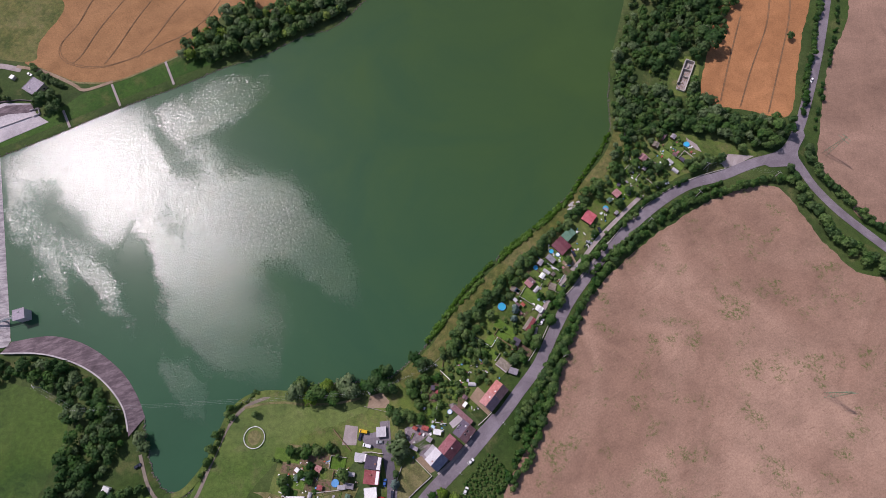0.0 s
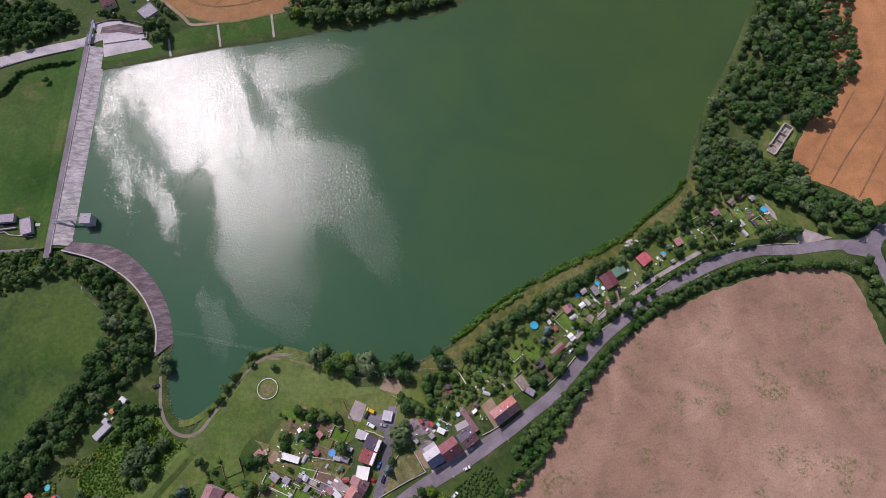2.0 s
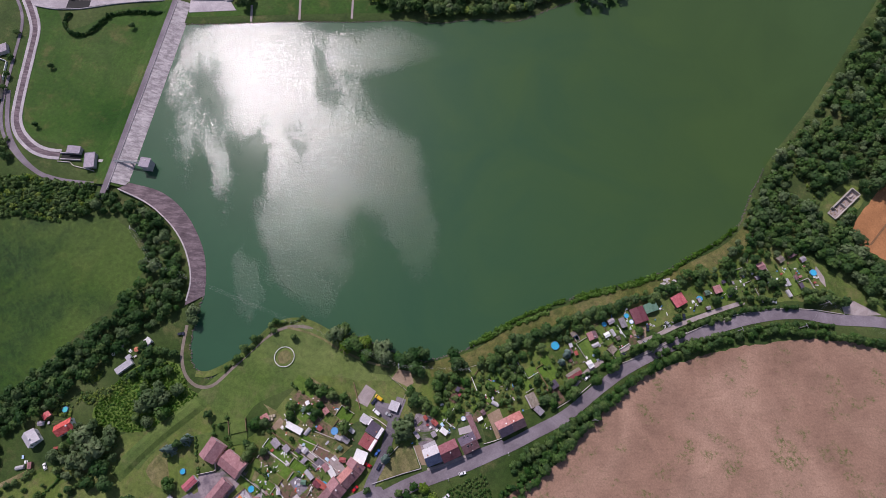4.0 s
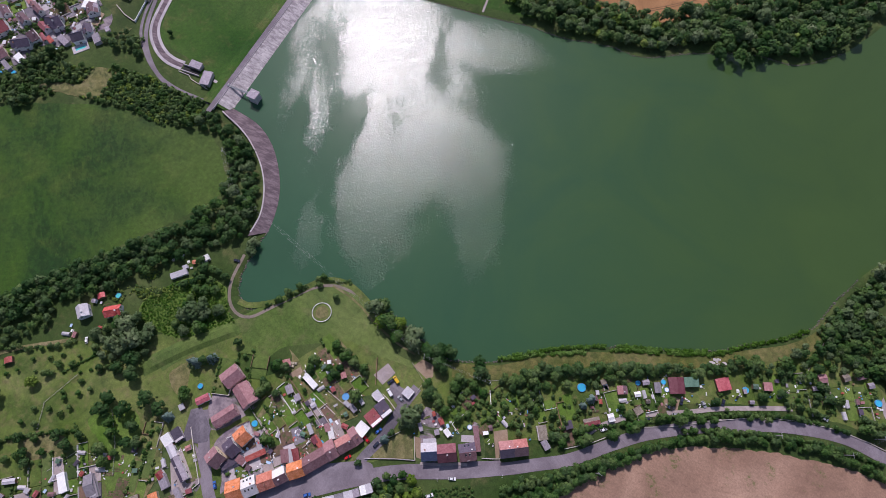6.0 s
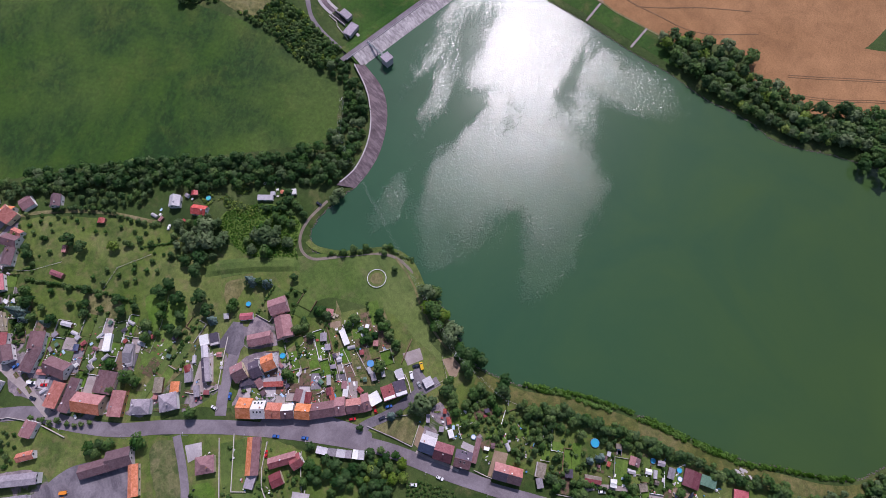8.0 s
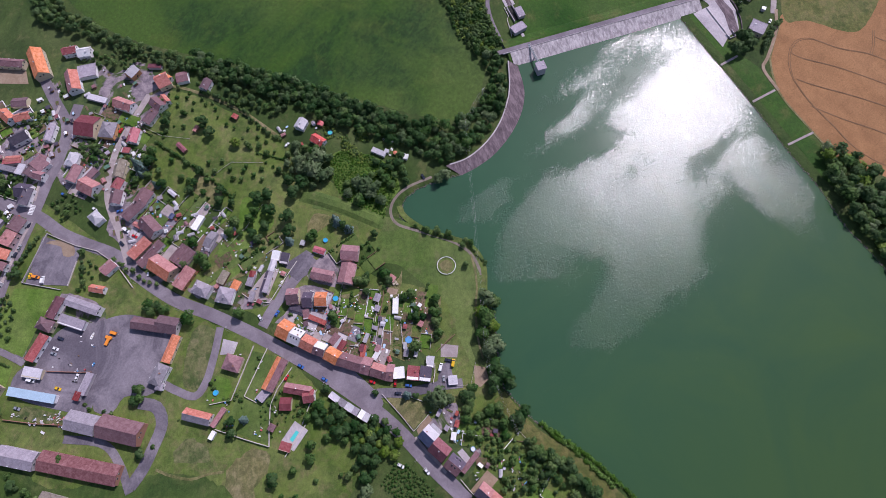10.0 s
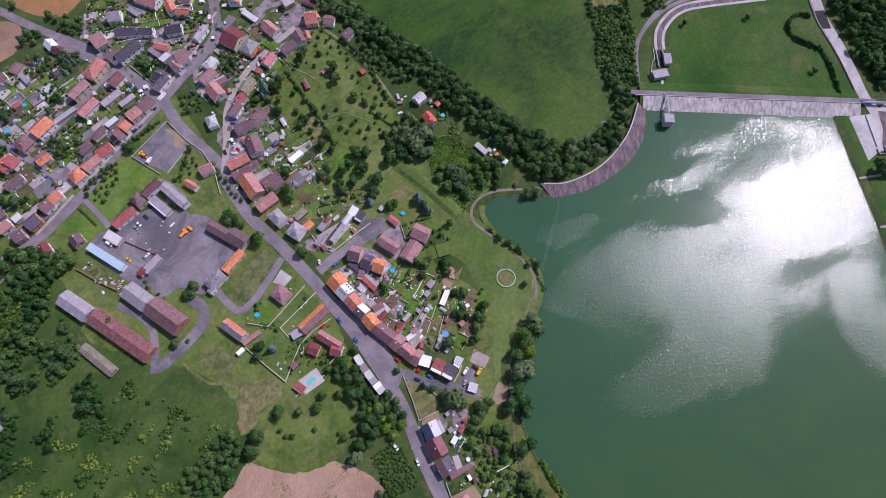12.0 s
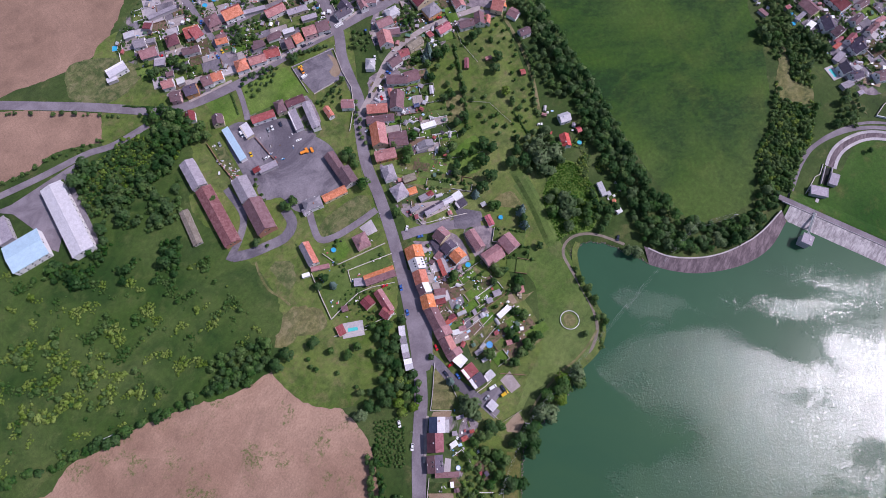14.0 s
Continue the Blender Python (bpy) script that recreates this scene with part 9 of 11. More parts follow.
mosaic([(108.7, 135.7), (121, 158.9), (147, 186.6), (168.5, 200.5), (186.9, 186.7), (176.1, 174.7), (149.8, 166.3), (121.5, 140.5)], gt + 90, 6.5, 12.0, 11, GREENS + ["turf", "turf"], 0.3, 0.6)
gx, gy, gt = -89.1, -96.5, 154
mosaic([(-80.5, -105.7), (-100.9, -95.6), (-104, -78.7), (-81.7, -64.8), (-67.3, -39.3), (-49.3, -33.7), (-53.2, -58.7)], gt, 6.5, 10.0, 12, ["yard", "gravel", "concrete", "lawn", "bed"], 0.5, 0.4)
mosaic([(-21.1, 23), (1.4, 47.1), (18.6, 29.6), (6.8, 17.1), (-6.5, 9.2)], 80, 6.5, 12.0, 13, GREENS, 0.4, 0.6)
furnish([(-99.1, -47.8), (-100.4, -37.5), (-93.1, -12.2), (-66, -8.6), (-58.1, -17.6), (-59.6, -31.3), (-64.4, -45.6), (-80.4, -55.1)], 75, 1, 26, 10, 4, 2, 6)
furnish([(-79.3, -107), (-102.1, -94.3), (-103.8, -76.2), (-80.4, -63.5), (-67.3, -36.9), (-48.1, -32.5), (-52, -57.5)], 20, 2, 4, 11, 1, 2, 9)
furnish([(-77.8, -435.3), (-131.3, -439.8), (-158.3, -431), (-203.4, -355.5), (-174.7, -297.6), (-86.2, -316.5), (-41.8, -322.3), (-34.4, -351.3), (-31.6, -407.3)], 35, 3, 20, 34, 6, 5, 24)
furnish([(-197.8, -275.9), (-223.7, -277.6), (-258.2, -263.6), (-275.6, -234.4), (-236.7, -218.3), (-197.8, -216.2), (-176.8, -225.8), (-174.5, -238.9)], 35, 4, 5, 10, 2, 2, 8)
furnish([(-161.2, -236), (-189.2, -217.5), (-181, -180.7), (-162.9, -154.6), (-136.2, -159.5), (-115.3, -194.2), (-143.4, -221.3)], 15, 5, 10, 10, 4, 1, 6)
furnish([(-242.9, -395.3), (-268.3, -373.4), (-266.4, -308.2), (-301.3, -296.3), (-236.5, -275.1), (-199.6, -291.2), (-194.1, -333.9), (-197.8, -376.4)], 20, 6, 10, 19, 3, 3, 14)
furnish([(-458.4, -34.4), (-474.5, -17.5), (-510.8, 20.7), (-433.9, 63.8), (-413.3, 39.8), (-444.1, 1.1), (-436.6, -20.6)], 40, 7, 6, 16, 2, 2, 10)
furnish([(-301.5, -295.2), (-305, -267), (-291.6, -250.1), (-294.3, -208.2), (-277.2, -203.8), (-245.6, -222.2), (-234.2, -274.3)], 30, 8, 3, 6, 1, 1, 6)
furnish([(43.7, 87.3), (57.1, 108), (82.3, 114.7), (90.4, 106.5), (69.2, 84.8), (60.1, 73.2), (49.1, 71.4)], ALONG, 9, 8, 5, 2, 2, 4)
furnish([(108.6, 138.4), (121, 160.3), (147, 188.1), (168.5, 202.1), (186.9, 186.7), (176.1, 174.7), (149.8, 166.3), (121.5, 141.9)], ALONG, 10, 8, 6, 2, 3, 6)
furnish([(-14.4, -7), (-26.9, 5.9), (-8.8, 9.9), (-2.3, 4.7)], 60, 11, 1, 2, 0, 1, 4)
furnish([(-30.8, -279.5), (-25.6, -241.9), (-23, -232.7), (-21.6, -255.1)], 55, 12, 0, 0, 0, 0, 6)
furnish([(-174.3, -202.5), (-177.2, -180.1), (-167.9, -154.7), (-152.7, -145.3), (-139.4, -125.5), (-127.1, -144.7), (-133.9, -166.8)], 40, 13, 12, 5, 4, 1, 3)
furnish([(-21.1, 23), (1.4, 47.1), (18.6, 29.6), (6.8, 17.1), (-6.5, 9.2)], 80, 14, 8, 2, 1, 1, 3)
furnish([(-301.4, -379.8), (-295.2, -344.4), (-282.8, -339.9), (-284.3, -368.8)], 10, 16, 0, 0, 0, 0, 10)
furnish([(-231.1, -119.5), (-239.2, -106), (-240.3, -86.4), (-218.7, -78.8), (-217.5, -98)], 30, 17, 1, 2, 1, 1, 3)
furnish([(-110.7, -173.3), (-114.7, -145), (-130.1, -115.8), (-116.5, -104), (-97.2, -116.9), (-96.4, -144.9)], 60, 18, 4, 4, 1, 1, 5)
furnish([(-472.1, -51.9), (-456.7, -38.5), (-428.1, -42.6), (-431.2, -63.8), (-440.6, -68.5)], 30, 19, 3, 6, 1, 1, 5)
# camp by the cove
def parasol(x, y, mat, label):
    top = empty("parasol", x, y, 0, 0, label=label, category="parasol")
    bm = bmesh.new()
    tube(bm, 0, 0, 0, 2.5, 0.04, 0.04, 6)
    part("pole", bm, M["steel"], top)
    bm = bmesh.new()
    rim = [bm.verts.new((1.7 * math.cos(k * 0.7854), 1.7 * math.sin(k * 0.7854), 2.05 - 0.08 * (k % 2))) for k in range(8)]
    tip = bm.verts.new((0, 0, 2.6))
    for k in range(8):
        bm.faces.new((rim[k], rim[(k + 1) % 8], tip))
    part("canopy", bm, M[mat], top)
    bm = bmesh.new()
    box(bm, -0.35, -0.35, 0, 0.35, 0.35, 0.12)
    part("base", bm, M["concrete"], top)


parasol(-207.6, -28.9, "orange", "orange parasol beside the camp by the cove")
outbuilding(-218.5, -31.2, 2.6, 2.4, 20, "white", 2.2, "plaster_white")
outbuilding(-209.4, -35.2, 3.4, 2.6, 65, "pale", 2.3, "plaster_white")
car(-187.3, -9.1, 30, "dark")
garden_table(-220.5, -37.5, 40)
garden_table(-211.5, -31.5, 70)
stack(-206.4, -33.0, 60, random.Random(4))
# paddock in the darker worn cover: cloud shade is put into its colour
patch("dry_paddock", [(4.7, -419.9), (-24.9, -402.9), (-35.2, -372.5), (-2.4, -366), (19.4, -388.8)], M["worn"], 0.05, "brown ground beside the pale-roofed hall, toned darker for cloud shade", "ground", True, 1.5)


def levee(line, width, h):
    """A low grassed bank with sloping sides along a line."""
    bm, rows = bmesh.new(), []
    pts = curve_through(line, False, 2.0)
    for k, p in enumerate(pts):
        d = (pts[min(k + 1, len(pts) - 1)] - pts[max(k - 1, 0)]).normalized()
        side = Vector((-d.y, d.x, 0))
        up = h * min(1.0, k / 4, (len(pts) - 1 - k) / 4)
        rows.append([bm.verts.new((p.x + side.x * o, p.y + side.y * o, z)) for o, z in ((-width / 2, 0.02), (-width * 0.2, 0.1 + up), (width * 0.2, 0.1 + up), (width / 2, 0.02))])
    for a, b in zip(rows, rows[1:]):
        for i in range(3):
            bm.faces.new((a[i], b[i], b[i + 1], a[i + 1]))
    bmesh.ops.recalc_face_normals(bm, faces=bm.faces)
    tagged(new("levee", mesh_of("levee", bm, M["lawn"])), "low mown grass bank beside the wet hollow", "bank", "", "structure")


levee([(-178, -98), (-175, -88.9), (-166.6, -67.5), (-159.3, -52.5), (-152, -38)], 11.0, 1.5)
ribbon("lane", [(56.3, 57.9), (61.3, 71.0), (71.8, 86.2), (84.1, 99.9), (94.5, 110.0), (104.4, 121.1), (113.6, 130.0), (128.3, 143.4), (142.0, 155.1)], 2.8, M["gravel"], 0.05, "worn gravel access lane to the garden huts", "road")
patch("house_yard", [(0.2, 8.1), (6.9, 13.6), (9.2, 10.2), (2.5, 5.0)], M["concrete"], 0.05, "pale paved yard behind the brown house", "road", False)
ribbon("path", [(4.7, 40.2), (8.2, 34.4), (12.7, 27.9)], 1.6, M["earth"], 0.05, "trodden earth garden path", "path", flat=True)
patch("landing", [(88.4, 148.2), (96.3, 154), (100, 146.8), (93, 141.7)], M["gravel"], 0.05, "pale stone landing at the shore path", "ground", False)
slab_rng = random.Random(31)
for k in range(9):
    bm = bmesh.new()
    w, d = slab_rng.uniform(0.8, 1.6), slab_rng.uniform(0.5, 0.9)
    slab_quad(bm, (-w, -d, 0.45), (w, -d, 0.5), (w * 0.9, d, 0.55), (-w, d * 0.8, 0.45), 0.4)
    stone_slab = new("stone_slab", mesh_of("stone_slab", bm, M["kerb"]))
    stone_slab.matrix_basis = pose(91.5 + slab_rng.uniform(-2.4, 5.0), 146.5 + slab_rng.uniform(-2.5, 4.5), slab_rng.uniform(-0.05, 0.2), 0, 0, 40 + slab_rng.uniform(-20, 20))
    tagged(stone_slab, "pale broken stone slab lying on the landing", "slab", "landing slabs")
# edge of the town: nursery lawn, lanes, houses
patch("nursery_lawn", [(-82.1, -303.9), (-117.5, -292.2), (-115.5, -258.5), (-100.0, -263.8), (-88.4, -271.5), (-70.0, -277.3)], M["turf"], 0.05, "fresh mown nursery lawn with sand ovals", "lawn", False)
ribbon("lane", [(-79.5, -305.4), (-73.6, -290.8), (-65.7, -275.7)], 4.0, M["asphalt"], 0.05, "short asphalt lane beside the nursery lawn", "road")
patch("house_garden", [(-52.1, -311.5), (-71.7, -304.3), (-64.5, -282.7), (-47.9, -284.5)], M["turf"], 0.05, "green garden round the brown cottage", "garden", False)
town_house(-36.3, -307.3, 9.0, 7.4, 60, "maroon", 4.0)
town_house(-49.2, -289.4, 9.4, 8.6, 62, "brown", 4.0, "plaster_cream")
# far quarter beyond the meadow
ribbon("road", [(-461.8, 20.4), (-457.3, 34.8), (-456.7, 50.7), (-454.3, 73.8), (-450.3, 97.2), (-447.8, 109.6)], 6.0, M["asphalt"], 0.06, "asphalt street of the far quarter", "road")
ribbon("road", [(-456.7, 50.7), (-471.0, 52.8), (-488.5, 55.4)], 5.0, M["asphalt"], 0.06, "asphalt side street of the far quarter", "road")
patch("house_yard", [(-442.3, 38.5), (-451.8, 44.3), (-453.9, 53.7), (-428.1, 58.7), (-422.3, 47.9)], M["earth"], 0.05, "pinkish paved yard between houses", "road", False)
patch("bare_patch", [(-403.9, 39.7), (-403.0, 60.4), (-399.7, 65.2), (-399.1, 52.2)], M["worn"], 0.05, "brown bare strip beside the garden wall", "ground", False)
patch("bare_patch", [(-409.6, -17.6), (-401.4, -5.2), (-387.5, 5.6), (-390.6, 22.3), (-373.6, 29.6), (-366.5, 8.0), (-380.5, -3.5)], M["dry"], 0.05, "dry earth bank between meadow and gardens", "ground", True, 1.5)
town_house(-448.1, 27.1, 12.0, 10.0, 35, "dark", 4.6)
town_house(-441.8, 56.5, 11.0, 9.0, 35, "white", 3.6, "plaster_white", "flat")
town_house(-428.5, 83.1, 8.0, 8.0, 20, "brown", 3.4, "plaster_cream", "hip", 30)
town_house(-432.9, 96.6, 13.0, 11.0, 30, "dark", 4.6)
patch("house_garden", [(-134.3, -156.7), (-155.6, -143.8), (-177.9, -139.4), (-170.0, -124.2), (-154.6, -117.4), (-127.2, -143.6)], M["turf"], 0.05, "bright mown garden behind the street", "garden", True, 0.8)


def clutter(pts, count, seed):
    """The odds and ends of house yards, too many to tell apart: tubs, boards, crates, covers, cloths."""
    rng = random.Random(seed)
    xs, ys = [p[0] for p in pts], [p[1] for p in pts]
    bm, made = bmesh.new(), 0
    for k in range(count * 12):
        x, y = rng.uniform(min(xs), max(xs)), rng.uniform(min(ys), max(ys))
        if made >= count:
            break
        if not inside(pts, x, y) or not clear(x, y, 0.4) or any((x - a) ** 2 + (y - b) ** 2 < (c + 0.5) ** 2 for a, b, c in STREETS) or over_pool(x, y, 0.5):
            continue
        # odds and ends gather in heaps
        for j in range(rng.choice((1, 1, 2, 4))):
            ox, oy = x + rng.gauss(0, 0.9) * (j > 0), y + rng.gauss(0, 0.9) * (j > 0)
            w = rng.uniform(0, 3.14)
            c, sn = math.cos(w), math.sin(w)
            slot = rng.choice((0, 0, 0, 1, 1, 2, 3, 4, 5, 6))
            kind = rng.random()
            if kind < 0.25:
                n0 = len(bm.faces)
                tube(bm, ox, oy, -0.05, rng.uniform(0.75, 1.1), 0.38, 0.42, 7)
                bm.faces.ensure_lookup_table()
                for f in bm.faces[n0:]:
                    f.material_index = slot
            else:
                l, d, h = (rng.uniform(1.2, 2.6), rng.uniform(0.2, 0.5), rng.uniform(0.5, 0.75)) if kind < 0.55 else (rng.uniform(0.5, 1.3), rng.uniform(0.5, 1.1), rng.uniform(0.6, 1.2))
                n0 = len(bm.verts)
                box(bm, -l / 2, -d / 2, -0.05, l / 2, d / 2, h, slot)
                bm.verts.ensure_lookup_table()
                for v in bm.verts[n0:]:
                    v.co = (ox + v.co.x * c - v.co.y * sn, oy + v.co.x * sn + v.co.y * c, v.co.z + (rng.uniform(-0.12, 0.12) if v.co.z > 0 else 0))
            made += 1
    me = mesh_of("yard_clutter", bm, [M[m] for m in ("white_paint", "pale", "stone", "timber", "scarlet", "pool_blue", "rubber")])
    tagged(new("yard_clutter", me), "tubs, boards, crates and covers lying about house yards", "clutter", "", "stuff")


for k, (pts, count) in enumerate((
    ([(-100.7, -72.5), (-102.9, -14.9), (-67.1, -4.4), (-54.6, -25.9), (-60.6, -38.6), (-79.8, -73.7)], 210),
    ([(-80.5, -105.7), (-100.9, -95.6), (-104, -78.7), (-81.7, -64.8), (-67.3, -39.3), (-49.3, -33.7), (-53.2, -58.7)], 130),
    ([(-79.9, -431.8), (-130.4, -436.1), (-156.3, -429.1), (-201.3, -353.7), (-173.6, -299.4), (-87.9, -318), (-45, -325.3), (-34.2, -407.3)], 420),
    ([(-161.2, -236), (-189.2, -217.5), (-181, -180.7), (-160.4, -146.1), (-115, -105), (-97.2, -116.9), (-115.3, -194.2)], 240),
    ([(-197.8, -275.9), (-258.2, -263.6), (-275.6, -234.4), (-236.7, -218.3), (-176.8, -225.8)], 120),
    ([(-242.9, -395.3), (-268.3, -373.4), (-266.4, -308.2), (-236.5, -275.1), (-199.6, -291.2), (-197.8, -376.4)], 200),
    ([(44.2, 82.2), (57.3, 112), (95, 132), (121, 158.9), (147, 186.6), (168.5, 200.5), (186.9, 186.7), (149.8, 166.3), (90.4, 106.5), (60.1, 73.2)], 200),
    ([(-21.1, -18), (-27, 6), (14, 48), (40, 62), (50, 50), (12, 2)], 110),
    ([(-38.8, -269), (-31, -240.9), (-23.3, -241.7), (-32.8, -276.6)], 70),
    ([(-90, -235), (-60, -262), (-45, -230), (-62, -222)], 40),
    ([(-458.4, -34.4), (-510.8, 20.7), (-433.9, 63.8), (-413.3, 39.8), (-436.6, -20.6)], 120),
    ([(-70, -150), (-75, -125), (-40, -85), (-8, -100), (-20, -150), (-45, -158)], 60),
)):
    clutter(pts, int(count * 0.62), 400 + k)
# ---- woods and hedges ----
WOODS = ["dark", "dark", "mid", "mid", "willow"]
MIXED = "dense mixed deciduous wood with dark and mid-green crowns"
HEDGE = "dense green hedge of shrubs and small trees along the road"
grove([(-197.7, 287.8), (-167.7, 282.2), (-140, 291.3), (-109.3, 309.4), (-83.8, 319.3), (-53.3, 349.8), (-20.4, 376.8), (10.8, 390.2), (41.4, 434.3), (20.9, 468), (-20.2, 436.9), (-42.3, 408), (-67.1, 390.1), (-80.7, 357.4), (-103.5, 343.9), (-132.3, 329.9), (-148.8, 339)], WOODS, (3.0, 6.0), 0.62, 1, "dense tree belt along the far lake shore")
grove([(-30, 345), (20, 400), (50, 500), (75, 560), (40, 590), (-20, 480), (-80, 360)], WOODS, (4.0, 6.5), 0.7, 2, MIXED)
grove([(-305.2, -184.9), (-288.5, -138.6), (-274.8, -99.9), (-253, -55.4), (-235.8, -18.7), (-228.6, 14.1), (-243.6, 36.5), (-270.7, 47.9), (-300.1, 34.7), (-290.5, 56), (-267.3, 58.3), (-248.1, 55), (-230.1, 46.1), (-217, 36.4), (-206.1, 24.1), (-197.9, 4.9), (-203.3, -5.2), (-213, -21), (-222.7, -46.1), (-236.1, -77.6), (-253.8, -107), (-269.8, -136.6), (-281, -165.4), (-291.3, -189.5)], ["dark", "dark", "mid", "dark", "willow"], (2.4, 5.0), 0.6, 3, "dark dense tree belt round the meadow")
grove([(-377.1, 17.3), (-382.1, 32.9), (-349.3, 44.6), (-301.3, 55.5), (-303.1, 35.3), (-342.5, 23.7)], ["bush", "scrub", "mid", "bush"], (1.1, 2.4), 0.62, 4, "thicket of shrubs and trees beside the service road")
grove([(-403.9, -14.4), (-412.3, -0.3), (-396.4, 18.6), (-360.8, 35.4), (-354.2, 45.1), (-337, 47.3), (-302.2, 58), (-290.6, 38.7), (-310.5, 23.2), (-337.5, 17.4)], ["bush", "mid", "scrub", "bush", "dark"], (1.1, 2.8), 0.66, 41, "thicket of shrubs and trees beside the service road")
grove([(-397.2, -331.3), (-388.1, -311.8), (-354.2, -299.2), (-324.2, -252), (-301.1, -193.5), (-283.1, -131.9), (-254.9, -63.4), (-242.2, -38.5), (-223.7, -31.7), (-241.4, -64.4), (-268.7, -123.5), (-282.4, -175.6), (-300.1, -219.8), (-332.1, -283.6), (-342.2, -311.3), (-355.8, -326.3)], ["dark", "mid", "dark"], (2.4, 4.6), 0.66, 42, "dark dense tree belt round the meadow")
grove([(165.7, 325.3), (151.8, 292.7), (143.5, 266.5), (137, 236.4), (130, 207.6), (137.9, 200.2), (159.4, 205.3), (183.9, 204.2), (211.4, 197.7), (229.8, 188.1), (246.7, 190.5), (259.3, 208.7), (231.4, 213.4), (199.6, 221.1), (195, 236.1), (201.5, 263.7), (198.7, 271.7), (192.5, 273.6), (177.8, 239.4), (171, 237.2), (174.5, 257.3), (188.9, 277.5), (206.7, 279.2), (223, 283.8), (230.7, 299.7), (225, 322.3)], WOODS, (2.4, 5.0), 0.64, 5, MIXED)
grove([(160, 330), (178, 400), (190, 460), (230, 470), (245, 330), (230, 300)], WOODS, (3.0, 6.0), 0.75, 6, MIXED)
tree_row([(35.4, -28.4), (48.8, -10.2), (59.5, 12.2), (69, 35.6), (80.7, 60.1), (92.5, 82), (110.1, 102.6), (129.8, 119.8), (151.6, 135.4), (173.3, 147.1), (198.4, 154.6), (223.7, 161.4), (241.8, 162.3)], ["dark", "mid", "mid"], (1.6, 3.0), 0.55, 1.8, 7, 0, HEDGE)
tree_row([(28.5, -31.2), (44, -6.8), (57, 22.4), (70.5, 49.7), (83.8, 71.1), (103.7, 96.9)], ["mid", "bush", "dark"], (1.2, 2.4), 0.6, 1.6, 8, 0, HEDGE)
tree_row([(246, 163), (257.5, 138.3), (266.9, 115.9), (281.8, 101.2), (303, 84.6)], ["dark", "mid"], (2.4, 3.8), 0.5, 3.0, 10, 0, HEDGE)
tree_row([(251.8, 154.4), (264, 126.3), (276.6, 109.4), (305.4, 92.3)], ["mid", "dark"], (2.0, 3.4), 0.6, 2.5, 11, 0, HEDGE)
tree_row([(264.2, 187.4), (265.6, 169.2), (276.6, 151.1), (290.6, 131.4), (311.6, 111.9)], ["dark", "mid"], (2.0, 3.4), 0.6, 2.0, 12, 0, HEDGE)
tree_row([(267.9, 213.1), (278.9, 244.6), (296, 285.6), (310.5, 323.7)], ["dark", "mid"], (1.6, 2.8), 0.65, 1.0, 13, 0, HEDGE)
tree_row([(273.9, 200.9), (285.5, 229.3), (304.8, 269.2), (323.3, 317.4)], ["dark", "mid"], (1.4, 2.4), 1.1, 1.2, 14, 0.35, HEDGE)
# dense belt between the shore path and the allotments
BELT = "dense dark belt of trees and shrubs beside the shore path"
tree_row([(0.5, 50), (8, 61.4), (11.9, 67.3), (22.4, 80.4), (36.7, 92.5), (54.2, 108.6), (68, 121.4), (84.7, 134.3), (99, 150), (112, 168)], ["dark", "dark", "mid"], (1.6, 3.6), 0.36, 2.6, 211, 0, BELT)
tree_row([(39, 1), (47.5, 15.5), (57.4, 28.6), (65.9, 42.1), (80.7, 63)], ["mid", "dark", "mid", "bush"], (1.6, 2.8), 0.36, 2.0, 212, 0, HEDGE)
tree_row([(46, -4), (53, 9), (62, 24), (70, 38)], ["mid", "dark", "bush"], (1.4, 2.6), 0.4, 1.8, 213, 0, HEDGE)
single("mid", 3.2, [(56.4, 53.2), (68.1, 68.4), (74.8, 80.5), (85.1, 95.3), (95.2, 106.6), (103.4, 111.5), (109.1, 116.6)])
single("dark", 7.5, [(212.2, 277)])
single("dark", 5.6, [(207, 286), (204.5, 271.5), (175, 272), (184, 281), (170, 283)])
single("willow", 5.4, [(138.7, 268.8), (143.5, 220.5), (203.3, 217), (199.5, 226.5), (164.4, 236)])
wood("shrubs", "loose bushes in the grassy clearing by the ruin", "shrubs", pack([(147, 240), (146, 268), (160, 268), (178, 262), (172, 240)], ["bush", "scrub", "mid"], (0.7, 1.9), 1.0, 223))
tree_row([(131.5, 208), (133, 226), (138, 255), (146, 281), (157, 313), (168, 350)], ["mid", "willow", "bush", "dark"], (1.6, 3.2), 0.5, 2.0, 224, 0.05, "trees and shrubs leaning over the eastern waterline")
tree_row([(51.5, 58.3), (66.0, 74.3), (83.0, 93.4), (95.2, 107.0), (113.2, 124.8), (134.9, 143.2), (155.3, 156.4), (173.9, 164.6)], ["mid", "bush", "dark", "bush"], (1.0, 2.3), 0.62, 0.7, 231, 0.12, "loose hedge of shrubs between the road and the access lane")
tree_row([(99.4, 99.2), (112.3, 111.5), (126.0, 122.3), (154.5, 141.6), (175.3, 152.7), (197.1, 160.9)], ["mid", "bush", "dark"], (1.1, 2.2), 0.5, 0.9, 232, 0.06, HEDGE)
